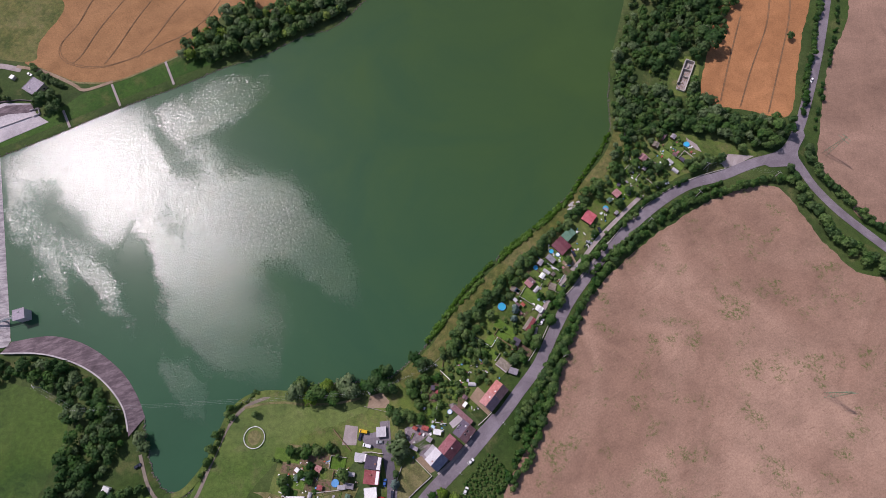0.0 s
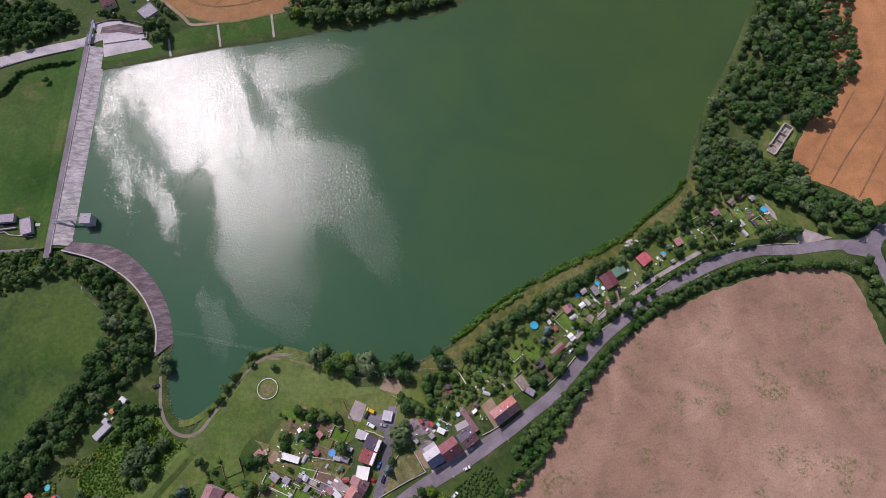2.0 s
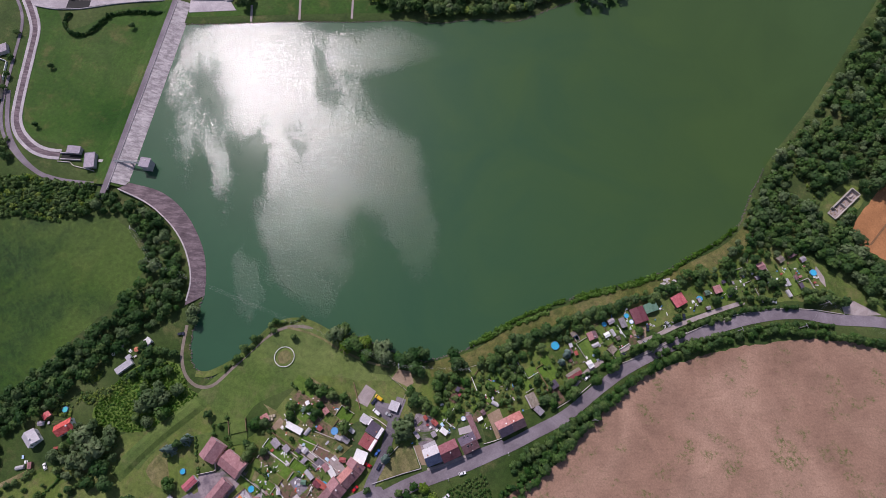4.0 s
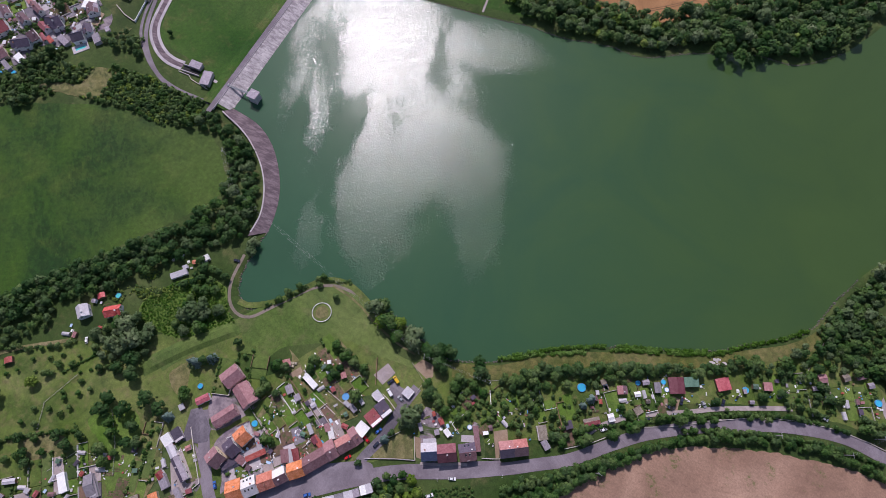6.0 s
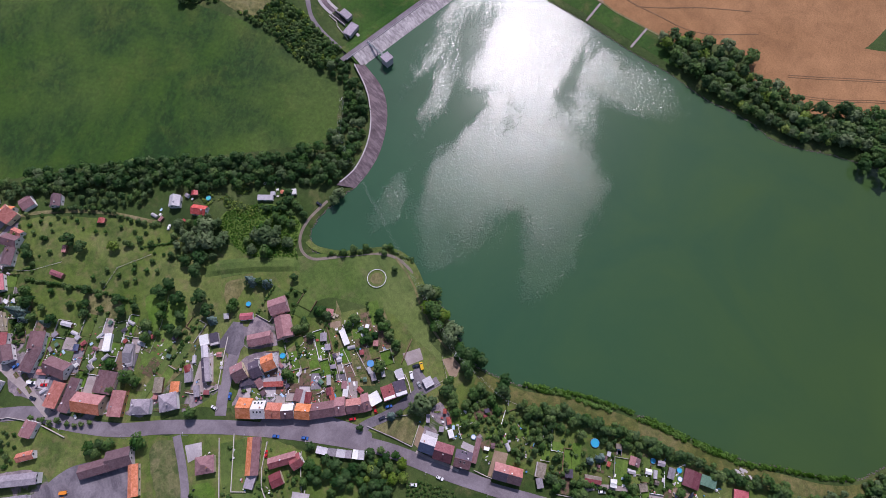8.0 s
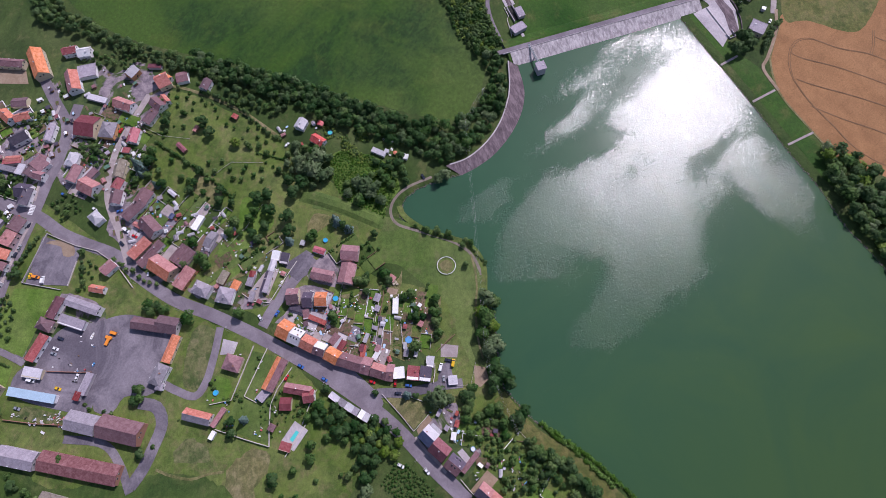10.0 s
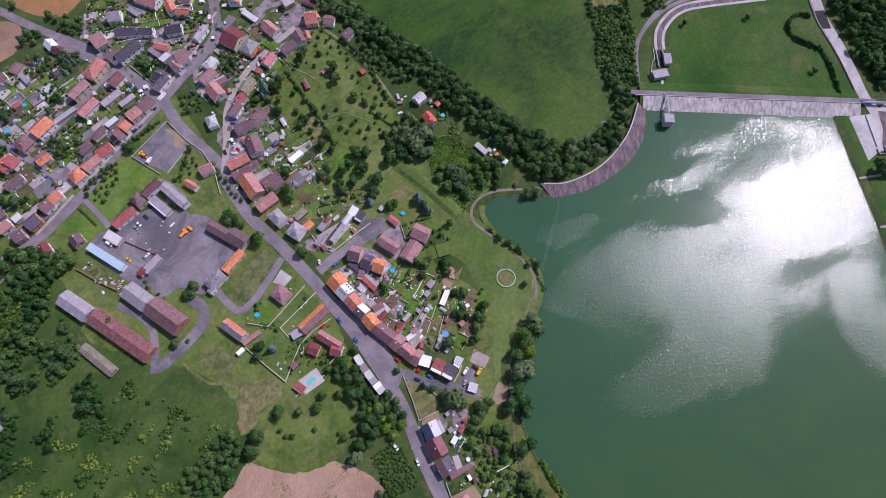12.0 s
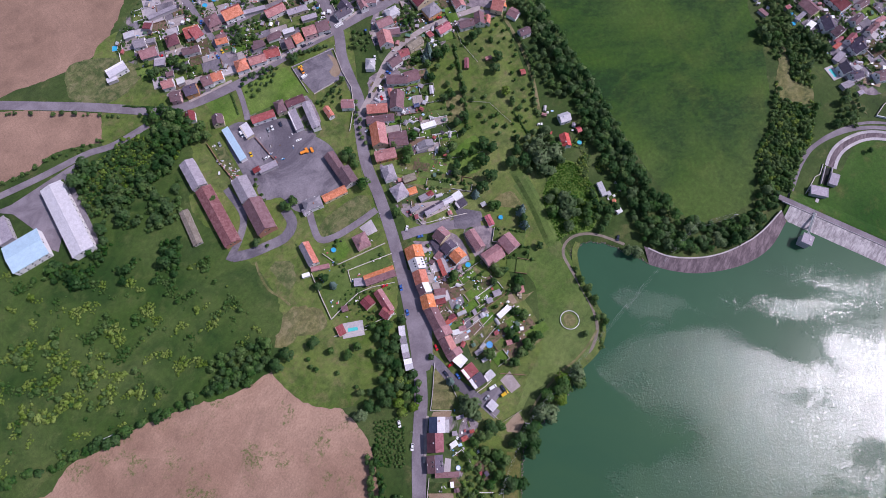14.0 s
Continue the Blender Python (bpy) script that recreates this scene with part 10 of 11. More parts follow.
# reeds at the water's edge
tree_row([(-7.7, 62.5), (0.5, 72.2)], ["reed"], (1.1, 1.9), 0.3, 1.0, 214, 0, "bright green strip of reeds beside the shore path")
tree_row([(2.5, 74.8), (7.5, 80.5)], ["reed"], (1.1, 1.9), 0.3, 1.0, 215, 0, "bright green strip of reeds beside the shore path")
tree_row([(10.5, 83), (26.1, 97.6)], ["reed"], (1.1, 1.9), 0.3, 1.0, 216, 0, "bright green strip of reeds beside the shore path")
tree_row([(38.5, 111), (47.9, 119.3), (61, 129.6)], ["reed"], (1.1, 1.9), 0.3, 1.0, 217, 0, "bright green strip of reeds beside the shore path")
tree_row([(65.5, 133), (72.8, 138.8), (86, 150), (95, 160)], ["reed"], (1.1, 1.9), 0.3, 1.0, 218, 0, "bright green strip of reeds beside the shore path")
tree_row([(-12.9, 57.7), (3, 78.1), (14.9, 92.1), (34.5, 111)], ["reed"], (0.9, 1.7), 0.36, 0.9, 15, 0.1, "strip of green reeds and shrubs at the water's edge")
tree_row([(40.1, 115.5), (64.2, 134.1), (84.8, 151.4)], ["reed"], (0.9, 1.7), 0.36, 0.9, 16, 0.1, "strip of green reeds and shrubs at the water's edge")
tree_row([(93.7, 160.4), (105.1, 175.8), (119, 194), (125, 204.7)], ["reed"], (0.9, 1.8), 0.36, 0.9, 17, 0.1, "strip of green reeds and shrubs at the water's edge")
tree_row([(-148.1, -18.1), (-143.4, -5.1), (-140.2, 4.1), (-132.7, 18.5), (-123.9, 28.1), (-115.8, 31.9)], ["bush"], (0.8, 1.5), 0.9, 1.0, 18, 0.35, "low shrubs between path and water")
# scrub behind the farm
wood("woodland", "dark overgrown thicket between the halls and barns", "wood", clumps([(55.7, -340.3), (35.1, -325.7), (46.1, -314.4), (34.3, -302.1), (16, -299), (-7.6, -283.6), (21.1, -244.9), (33, -242.4), (53.7, -259.6), (69.5, -269.7), (65.3, -290.5), (62.7, -311.7)], ["dark", "mid", "dark", "bush"], (1.4, 5.2), 0.6, 20, 0.06, -0.1))
wood("woodland", "patchy scrub of low trees and bushes", "wood", clumps([(74, -270.2), (54.6, -258.4), (29.1, -234.1), (49.4, -206.7), (113.4, -264.9), (104.6, -283.6), (94.2, -270.8)], ["dark", "mid", "dark", "bush"], (1.2, 4.0), 0.65, 21, 0.06, 0.08))
SCRUB = [(131.6, -309.4), (93.7, -252.4), (52.5, -215.8), (20, -206.3), (29.2, -162.8), (33.3, -133.5), (65.9, -134.9), (110, -149.4), (163.9, -165.3), (205.3, -184.1)]
wood("scrub", "bright yellow-green scrub bushes in clumps on rough grass", "scrub", clumps(SCRUB, ["scrub", "scrub", "bright"], (0.7, 2.3), 0.7, 22, 0.11, 0.34))
wood("scrub", "dark low scrub in rough grass", "scrub", clumps(SCRUB, ["bush", "mid", "bush"], (0.7, 2.8), 0.7, 23, 0.08, 0.3))
wood("scrub", "bright scrub thicket in the wet corner", "scrub", clumps([(157.2, -266), (122.3, -230.2), (108.8, -191.1), (126.7, -171.7), (154.8, -179.8), (187.9, -213.7)], ["scrub", "bright", "mid", "scrub"], (1.0, 3.0), 0.7, 24, 0.08, 0.14))
tree_row([(213.9, -182.8), (185.8, -169.8), (156.4, -157.6), (117.7, -144.8), (92.5, -136.4), (70.4, -129.1), (44.1, -120.4)], ["dark", "mid"], (2.0, 4.2), 0.7, 3.0, 23, 0, "dark hedge of trees along the field edge")
grove([(69.2, -148.8), (33.3, -133.5), (37.6, -116.4), (60, -118.5), (77.8, -131.6)], ["dark", "mid"], (2.2, 4.0), 0.7, 24, MIXED)
grove([(-21.3, -331.5), (-33.6, -318.6), (-28.8, -304), (-14.8, -289.9), (-5.5, -287.1), (7.5, -285.3), (10.1, -288)], ["dark", "mid"], (2.4, 4.4), 0.7, 25, MIXED)
tree_row([(99.1, -364.9), (73.7, -358.9), (44.7, -349.6), (21, -339.1)], ["mid", "bush"], (1.0, 2.0), 1.1, 2.0, 26, 0.2, HEDGE)
tree_row([(66.9, -419.6), (38.4, -391.4), (8.6, -357.4), (-12.7, -334.5)], ["mid", "dark"], (1.0, 2.2), 1.6, 1.0, 27, 0.4, HEDGE)
grove([(-10.5, -339), (-33.6, -318.7), (-36.6, -304.5), (-32, -284), (-15.4, -294.2), (-6.3, -310.7)], ["dark", "mid"], (2.4, 4.6), 0.72, 28, MIXED)
# gardens and yards: trees that stand singly
grove([(-13.3, -64), (-17.7, -59.6), (-16.5, -51.2), (-19.9, -44.2), (-17.3, -35.7), (-6.2, -27.7), (4.2, -33.4), (0.1, -43.4), (-4.5, -53.9)], ["mid", "dark", "bright"], (2.2, 4.2), 0.78, 30)
grove([(-22.7, -89.7), (-33.6, -76.4), (-15.5, -56.5), (-15.6, -47.1), (-10.6, -40.8), (1.4, -53.2), (-12, -69.7), (-17.4, -83.3)], ["dark", "dark", "mid"], (2.6, 4.4), 0.8, 31)
grove([(10.8, -62.8), (4.8, -58.4), (1.3, -49.6), (6.9, -42), (16.9, -45.6), (22.7, -49.9)], ["mid", "willow", "dark"], (2.8, 4.6), 0.75, 32)
grove([(18.5, -42), (5.9, -32.6), (9.9, -22.9), (23.8, -9.4), (36.8, -22.7)], ["bush"], (0.9, 1.3), 0.85, 33, "young nursery plantation of small dense bushes", "plantation")
single("mid", 3.2, [(8, -95), (1.5, -84.7), (-6.6, -84.8), (-10.2, -75.1)])
single("fruit", 1.8, [(21.9, -102.1), (22.7, -93.5), (24, -97.1), (14.5, -81.5), (11.8, -66.1)])
single("dark", 4.8, [(12.9, -107.2), (29.3, -114), (39.1, -112.7)])
single("mid", 5.0, [(-89.7, -168.8)])
single("mid", 4.4, [(-91.1, -135.4)])
single("mid", 3.6, [(-101.4, -196.8), (-96.8, -186.2), (-95.1, -194.1)])
single("dark", 2.6, [(-39.5, -76.3), (-35.5, -45)])
single("spruce", 3.2, [(-23, -127.9)])
single("dark", 3.4, [(-15.4, -134.4), (-22.5, -135.7)])
single("willow", 6.4, [(-30.4, -5.4)])
single("willow", 3.8, [(-29.8, 1.5), (-30.7, -11)])
single("spruce", 2.6, [(-33, -25)])
single("dark", 2.2, [(-32.4, -19.3)])
single("dark", 4.6, [(-35.2, 30.5), (-37.6, 40.9), (-30.9, 13.6)])
single("mid", 3.6, [(-17, 11.9), (-17.9, 19.1), (-8.1, 13.8), (-22.8, 13), (-21.2, 27.3), (-22.9, 32.1), (-26.1, 14.8)])
single("mid", 3.4, [(-4.9, -238.2), (-39.8, -194.9), (-45, -195.3), (-30.9, -289)])
single("dark", 3.2, [(-37.8, -198.3), (-45.6, -197.5), (-6.2, -190.1)])
# lakeside
single("willow", 6.0, [(-93.4, 29.8), (-59.4, 29.2), (-62.4, 33.5)])
single("mid", 7.0, [(-80.3, 29.3)])
single("bright", 5.5, [(-85, 25.5), (-74.8, 32.3)])
single("mid", 4.5, [(-70.5, 25.2), (-90.6, 35.1)])
single("dark", 4.4, [(-48.3, 31.5), (-42.6, 37), (-38.8, 32.5)])
single("mid", 2.6, [(-132.4, 16.4), (-118.3, 17.8), (-141.6, 6.9), (-144, -0.9), (-145.3, -8.3), (-135.5, 18.7), (-134.1, 22.4)])
single("fruit", 1.6, [(-148.9, -15.8), (-146.2, -10.1), (-140.4, 2), (-139.3, 9.3), (-134, 17.3), (-131.5, 22.8)])
single("willow", 4.0, [(-184, 2.3), (-186.6, 7.1)])
single("mid", 3.4, [(-109.2, -51.2), (-110.2, -57.1), (-86.8, -72.8), (-99.6, -20.9), (-95, -4.7), (-114, -38.2), (-79.3, -4.4), (-71.8, -2.6), (-86, -6.1)])
single("mid", 4.2, [(-63.8, -18.4)])
single("dark", 2.8, [(-83.4, -12.6), (-83.6, -17.8), (-96.5, -26.5), (-116.6, -40), (-113.4, -50.2)])
tree_row([(-96.9, -3.2), (-87.1, -4.6), (-76.7, -4.9), (-69.8, -5.4)], ["mid", "bush", "dark"], (1.4, 2.6), 0.9, 1.0, 34)
tree_row([(-85.1, -45.5), (-70.9, -48.3), (-58.8, -49.7)], ["bush", "bush"], (0.8, 1.4), 2.0, 6.0, 35)
tree_row([(-98.1, -14.6), (-84.8, -21.4), (-85.7, -28.4)], ["bush", "fruit"], (0.8, 1.6), 1.6, 8.0, 36)
# orchards and wooded gardens
grove(OPEN[1], ["fruit", "fruit", "bush"], (1.1, 2.0), 3.4, 221)
single("dark", 3.6, [(-190.0, -175.0), (-184.7, -178.1), (-190.0, -197.8), (-183.1, -155.3), (-199.8, -172.3), (-148.7, -130.3), (-152.7, -121.6), (-143.7, -126.4), (-173.0, -146.6), (-173.7, -155.3)], True)
single("dark", 5.2, [(-209.1, -209.2), (-174.1, -128.2), (-177.2, -121.5), (-158.9, -105.6), (-239.8, -173.1), (-164.8, -119.6), (-231.0, -168.0)], True)
single("mid", 4.2, [(-144.0, -171.2), (-127.1, -161.0), (-150.1, -146.3), (-157.3, -143.4), (-159.0, -132.4), (-165.7, -130.0), (-197.6, -209.4)], True)
single("mid", 2.6, [(-183.1, -168.4), (-207.2, -183.4), (-193.2, -180.2), (-149.7, -139.1), (-210.2, -194.5), (-195.5, -185.5), (-201.2, -202.6), (-191.9, -166.6)], True)
single("bright", 3.8, [(-222.0, -147.6)], True)
single("spruce", 2.6, [(-190.1, -203.0), (-199.3, -215.4)], True)
single("fruit", 1.9, [(-208.2, -156.8), (-200.8, -150.9), (-193.2, -147.8), (-192.0, -141.8), (-199.1, -140.4), (-202.9, -138.9), (-195.0, -132.7), (-191.6, -126.7), (-199.9, -127.5), (-250.4, -189.7), (-239.5, -188.9), (-199.7, -161.9), (-207.1, -166.8)], True)
tree_row([(-227.0, -208.7), (-217.2, -195.0), (-207.5, -181.6), (-197.6, -169.1), (-187.5, -157.4), (-178.3, -147.7)], ["bush", "mid"], (0.9, 1.8), 0.7, 0.5, 251)
tree_row([(-155.2, -157.4), (-168.7, -150.5), (-182.5, -145.7)], ["bush"], (0.7, 1.2), 0.7, 0.4, 252, 0.1, "thin garden hedge across the orchard")
wood("reeds", "lush green reeds in the wet hollow by the cove", "reeds", pack([(-204.7, -77.7), (-212.2, -70.1), (-208.1, -49.7), (-200.8, -36.9), (-181.4, -26.6), (-165, -36), (-154.8, -38.3), (-161.2, -48.3), (-171.6, -63.9), (-181.2, -72.6)], ["reed", "reed", "crop"], (0.7, 1.3), 0.7, 222))
grove([(-215.6, -188.2), (-210.1, -161), (-203.8, -124.4), (-203.5, -109.7), (-186.4, -109.2), (-168.8, -132.1), (-178.8, -151.6), (-197.9, -169.8), (-206.7, -187.8)], ["fruit", "fruit", "bush", "mid"], (1.0, 2.6), 4.6, 37)
grove([(-209.3, -115.8), (-217.5, -103.7), (-214, -79.7), (-190.9, -74.8), (-182.7, -89.4), (-183.8, -104.9)], ["willow", "mid", "willow", "dark"], (2.4, 4.8), 0.78, 38)
grove([(-188.9, -65.9), (-189.7, -43.4), (-168.6, -39.3), (-165.3, -56.4), (-173.6, -63.4)], ["willow", "mid"], (2.6, 4.6), 0.85, 39)
grove([(-201.2, -44.1), (-204.9, -23.7), (-183.2, -20.9), (-179.4, -34.4), (-186.7, -42)], ["dark", "mid"], (2.8, 4.6), 0.75, 40, "dark thicket of trees by the cove")
wood("reeds", "bright green reeds and low shrubs in the wet hollow", "reeds", clumps([(-233.6, -83.2), (-237.6, -52.4), (-213.7, -47.9), (-200.9, -46.9), (-201.7, -73.8)], ["scrub", "scrub", "bush"], (0.6, 1.5), 0.6, 43, 0.09, 0.0))
grove([(-179.9, -192.4), (-194.1, -182.6), (-199.6, -174.2), (-187.4, -167.2), (-177.5, -178.2), (-173.2, -186.7)], ["dark", "mid"], (2.2, 3.6), 0.95, 44)
single("mid", 3.6, [(-144.4, -175.2), (-128.2, -177.4), (-130.5, -165.9), (-156.7, -130.3), (-161.9, -106.1)])
single("spruce", 3.0, [(-191.2, -208.3), (-195.1, -208.4), (-141.1, -104.6), (-156.2, -72.5)])
single("dark", 3.2, [(-97.4, -197.1), (-99.2, -190.4), (-151, -66.9), (-154.1, -73), (-148.5, -62.9)])
grove([(-247.3, -215.5), (-287.3, -194.1), (-277.2, -180.5), (-264.2, -177.3), (-256.7, -151), (-241.1, -167.6), (-236.8, -188.9)], ["fruit", "bush", "mid"], (1.2, 2.8), 2.8, 47)
grove([(-280.3, -170.2), (-283.3, -150.3), (-263.9, -124.8), (-251.4, -108.4), (-245.2, -118.6), (-253.5, -142.1), (-265.1, -156.2)], ["dark", "mid"], (2.0, 3.8), 0.95, 48)
tree_row([(-230.5, -204.3), (-216.4, -185.2), (-202.6, -171.5), (-188.1, -164.3)], ["mid", "dark"], (1.2, 2.4), 0.9, 1.0, 49)
tree_row([(-269.6, -178.2), (-256.7, -151), (-235.1, -131), (-223.2, -114.8)], ["mid", "dark"], (1.2, 2.2), 0.9, 1.0, 50)
single("dark", 5.6, [(-243.6, -178), (-239.6, -169.9), (-230.4, -173.3), (-226.6, -163.5)])
single("dark", 4.0, [(-247.9, -201.4), (-182.1, -154.8), (-193.6, -200.6), (-243.1, -202)])
single("mid", 4.6, [(-183.3, -179), (-191.6, -175.4), (-183, -173.3), (-210.4, -212.1), (-216.7, -208.9)])
single("mid", 2.8, [(-201.4, -151.2), (-203.9, -138.6), (-194.1, -143), (-212.4, -124.4), (-220.2, -138.9), (-219.2, -130.3), (-251.2, -190.3), (-211.4, -196), (-196.2, -187.6)])
single("willow", 4.6, [(-223.6, -149)])
single("spruce", 4.6, [(-204.9, -215.9), (-189.9, -207)])
tree_row([(-218.4, -195.1), (-210.8, -186.3), (-206.2, -179.6), (-198.8, -171.1)], ["dark", "mid"], (2.0, 3.2), 0.7, 0.6, 130)
tree_row([(-235.8, -212.3), (-234.2, -203.7), (-231.1, -192.2), (-228.7, -183.3)], ["bush"], (0.7, 1.1), 0.7, 0.2, 131, 0, "thin clipped hedge across the orchard")
tree_row([(-221.2, -154.7), (-215.2, -140.3), (-211.7, -125.7), (-206.7, -110.5)], ["bush"], (0.7, 1.2), 0.8, 0.3, 132, 0.1, "thin overgrown hedge across the orchard")
single("mid", 4.8, [(-145.7, -171.9), (-152.6, -146.7), (-131, -163.6), (-160.9, -132.9), (-181.8, -127.1)])
single("dark", 5.0, [(-175.3, -126.6), (-179.4, -123), (-161.2, -104.1), (-149.1, -104.2), (-185.5, -96.8), (-178.2, -102.6)])
single("spruce", 3.4, [(-141.3, -104.4), (-153.5, -71.3), (-148.3, -63.1)])
single("mid", 3.6, [(-145.8, -87.2), (-143.3, -89.8), (-149.7, -130.9), (-144.2, -130.8), (-165.5, -120.4), (-155.7, -121.1)])
single("dark", 2.6, [(-192, -128.3), (-191.9, -116.9), (-197.4, -114.2), (-152.9, -122.7), (-143.9, -44.9)])
single("willow", 7.2, [(-195, -88.9), (-204.2, -85), (-181.1, -51.3)])
single("willow", 5.2, [(-190.2, -81.1), (-202.2, -98.2), (-177.8, -44.6), (-183.4, -56.6)])
tree_row([(-95, -4.7), (-86, -2), (-78.1, -3.2), (-69.7, -5.1)], ["dark", "bush", "mid"], (1.0, 2.0), 0.7, 0.7, 133)
single("mid", 3.0, [(-97.6, -25.2), (-98.2, -19.6), (-88.4, -17.6), (-83.8, -20.8), (-64.2, -17.6), (-109.8, -54.4), (-112.2, -51.2), (-84, -71.5), (-86.5, -73.9)])
single("dark", 3.0, [(-114.7, -36.8), (-109.7, -35.2), (-102.2, -50.4)])
single("bush", 1.6, [(-32.7, -217.5), (-31, -212.8), (-37.6, -230.2), (-34.6, -227.4), (-10.1, -183.6), (-46.7, -150.7), (-43.7, -148.9), (-17.6, -140.7)])
# town gardens
TOWN = ["mid", "bush", "dark", "fruit"]
for k, pts in enumerate(([(-122.7, -408.9), (-131, -399.9), (-124.7, -385.8), (-109.9, -391.3), (-113.3, -400)], [(-147.7, -381.9), (-160.3, -371), (-149.6, -359), (-141.3, -368)], [(-98, -416), (-99, -381.1), (-90.4, -367.6), (-85.9, -379.6)], [(-203.8, -328.7), (-208.3, -310.9), (-196.9, -304.7), (-185.4, -314)], [(-117.5, -354.9), (-132.5, -344.1), (-120.6, -331.1), (-103.6, -331.9), (-106.6, -345.1)], [(-59.2, -370.1), (-68, -346.7), (-60.7, -337.3), (-53.3, -353.8)], [(-44.1, -382.1), (-47.6, -358.9), (-36.3, -348), (-34.8, -367.5)], [(-86.8, -306.8), (-110.8, -302), (-106, -287.8), (-82.6, -288), (-77.6, -296.3)], [(-111.8, -247.9), (-142.3, -249.5), (-128.8, -236.8), (-114.8, -242.9)], [(-179.1, -280.5), (-189.6, -263), (-171.9, -254.7), (-166.6, -268.3)], [(-223.8, -264.8), (-226, -251.1), (-210.5, -242.6), (-208.3, -251.1)])):
    grove(pts, TOWN, (1.2, 2.8), 1.25, 60 + k)
for k, pts in enumerate(([(-278.2, -397), (-290.8, -380.1), (-271.2, -370.2), (-265.9, -392)], [(-255.6, -315.1), (-257.4, -300.9), (-248.3, -295.7), (-237.5, -304.5)], [(-312, -295.4), (-308.5, -281.1), (-292.5, -263.2), (-306.6, -254.5), (-312.6, -269.3)], [(-199.5, -327.8), (-204.1, -309.1), (-188.8, -305.5), (-189.2, -319.8)], [(-228.2, -266.2), (-230.4, -248.5), (-210.5, -242.3), (-212.6, -261.2)], [(-314.8, -252.5), (-314.8, -230.9), (-291.7, -228.8), (-299, -252.3)], [(-442.8, -47.9), (-439, -29.2), (-436.3, -9.8), (-444.1, 1.1), (-430, 7.9), (-413.2, 6.2), (-415.5, -7.3), (-399.4, -26.7), (-410.1, -42.8)], [(-436.3, -33), (-433.3, -5.9), (-423.1, 15.7), (-401.1, 9.2), (-393.8, 11.6), (-389.6, -4.7), (-401.3, -24.7), (-412.9, -44.5)], [(-459.9, -41.8), (-446.5, -35.7), (-432.9, -39.9), (-436.3, -51.3)])):
    grove(pts, ["mid", "dark", "bush"], (1.4, 3.4), 1.05, 80 + k)
tree_row([(-124.1, -297.8), (-135.7, -292), (-143.5, -288.2), (-155.4, -282.3)], ["mid", "dark"], (1.2, 2.2), 0.8, 0.8, 71)
tree_row([(-86.8, -306.8), (-99.7, -302.7), (-114.9, -295.2)], ["mid", "dark"], (1.2, 2.0), 1.0, 0.8, 72)
tree_row([(-197.3, -119.2), (-193.1, -103.9), (-187.5, -87.8)], ["bush"], (0.9, 1.4), 0.8, 0.4, 73)
tree_row([(-133.9, -225.3), (-118, -201.7), (-113.7, -190.6)], ["mid"], (1.2, 2.2), 1.2, 1.0, 74)
# allotments between road and lake
grove([(-6.2, 45.3), (3.5, 55.5), (14.7, 75), (26.2, 84.6), (35.1, 96.5), (47.8, 97.2), (42.7, 84.6), (32.1, 77.7), (24.4, 67.6), (11.9, 58), (0.5, 50)], ["dark", "mid", "mid"], (1.5, 3.8), 1.05, 90, MIXED)
grove([(22.3, 64.7), (35.5, 69.3), (50.2, 60.3), (52.3, 50.8), (47.4, 39.2), (42, 44.4), (30.3, 49.8), (17, 38), (8.1, 31.8), (6.1, 46)], ["mid", "fruit", "dark"], (1.0, 3.2), 1.9, 91)
single("mid", 4.0, [(75.7, 80.7), (68.6, 68.5), (84.7, 96.7), (93.2, 102.3), (57.9, 56.9), (95.4, 108.7), (115.6, 111.8), (120.5, 113.9)])
single("mid", 3.0, [(46.8, 88.5), (62.9, 85.1), (55.8, 107.8), (49.6, 105.5), (83.9, 108.9), (69.2, 84.8)])
single("spruce", 2.4, [(46.5, 78.1), (46.1, 76.1), (45, 70.8)])
tree_row([(55.4, 98.4), (47.9, 95.9), (43.7, 87.3), (38.8, 85.3)], ["dark", "mid"], (1.8, 3.0), 0.8, 1.5, 92)
tree_row([(56.6, 113.4), (49.5, 106.8), (41.2, 98.8)], ["mid", "dark"], (2.0, 3.2), 0.7, 2.0, 93)
grove([(102.4, 161.8), (114.1, 166.6), (124.3, 186.1), (133.3, 204.4), (133.1, 216.9), (156.4, 209.5), (157.8, 200.4), (149.7, 190), (143.1, 184.4), (137.8, 174.7), (128.7, 165.9), (117, 161.2)], ["dark", "mid", "willow"], (2.2, 4.4), 0.72, 94, MIXED)
grove([(147.1, 179.8), (156.4, 179.8), (157, 168.9), (149.8, 166.3), (146.5, 171.6)], ["dark", "mid"], (2.4, 4.0), 0.8, 95)
tree_row([(178.7, 172.2), (186.6, 174.9), (194.5, 177.6), (203.7, 179)], ["dark", "mid"], (2.4, 3.8), 0.6, 1.5, 96)
tree_row([(176.1, 174.7), (184.1, 180.4), (192.1, 183.1)], ["mid", "dark"], (1.8, 3.0), 0.7, 1.5, 97)
tree_row([(138.1, 155.8), (144.6, 158.2), (152.4, 160.9), (160.3, 165)], ["mid", "dark"], (1.4, 2.6), 0.8, 1.0, 98)
tree_row([(112.9, 128), (124.3, 132.5), (137, 144.3)], ["mid", "bush"], (1.2, 2.4), 0.9, 1.5, 99)
single("dark", 3.2, [(131.5, 157.6), (103.9, 126.6), (123.9, 147.9), (110.6, 154.4), (156.4, 206.4)])
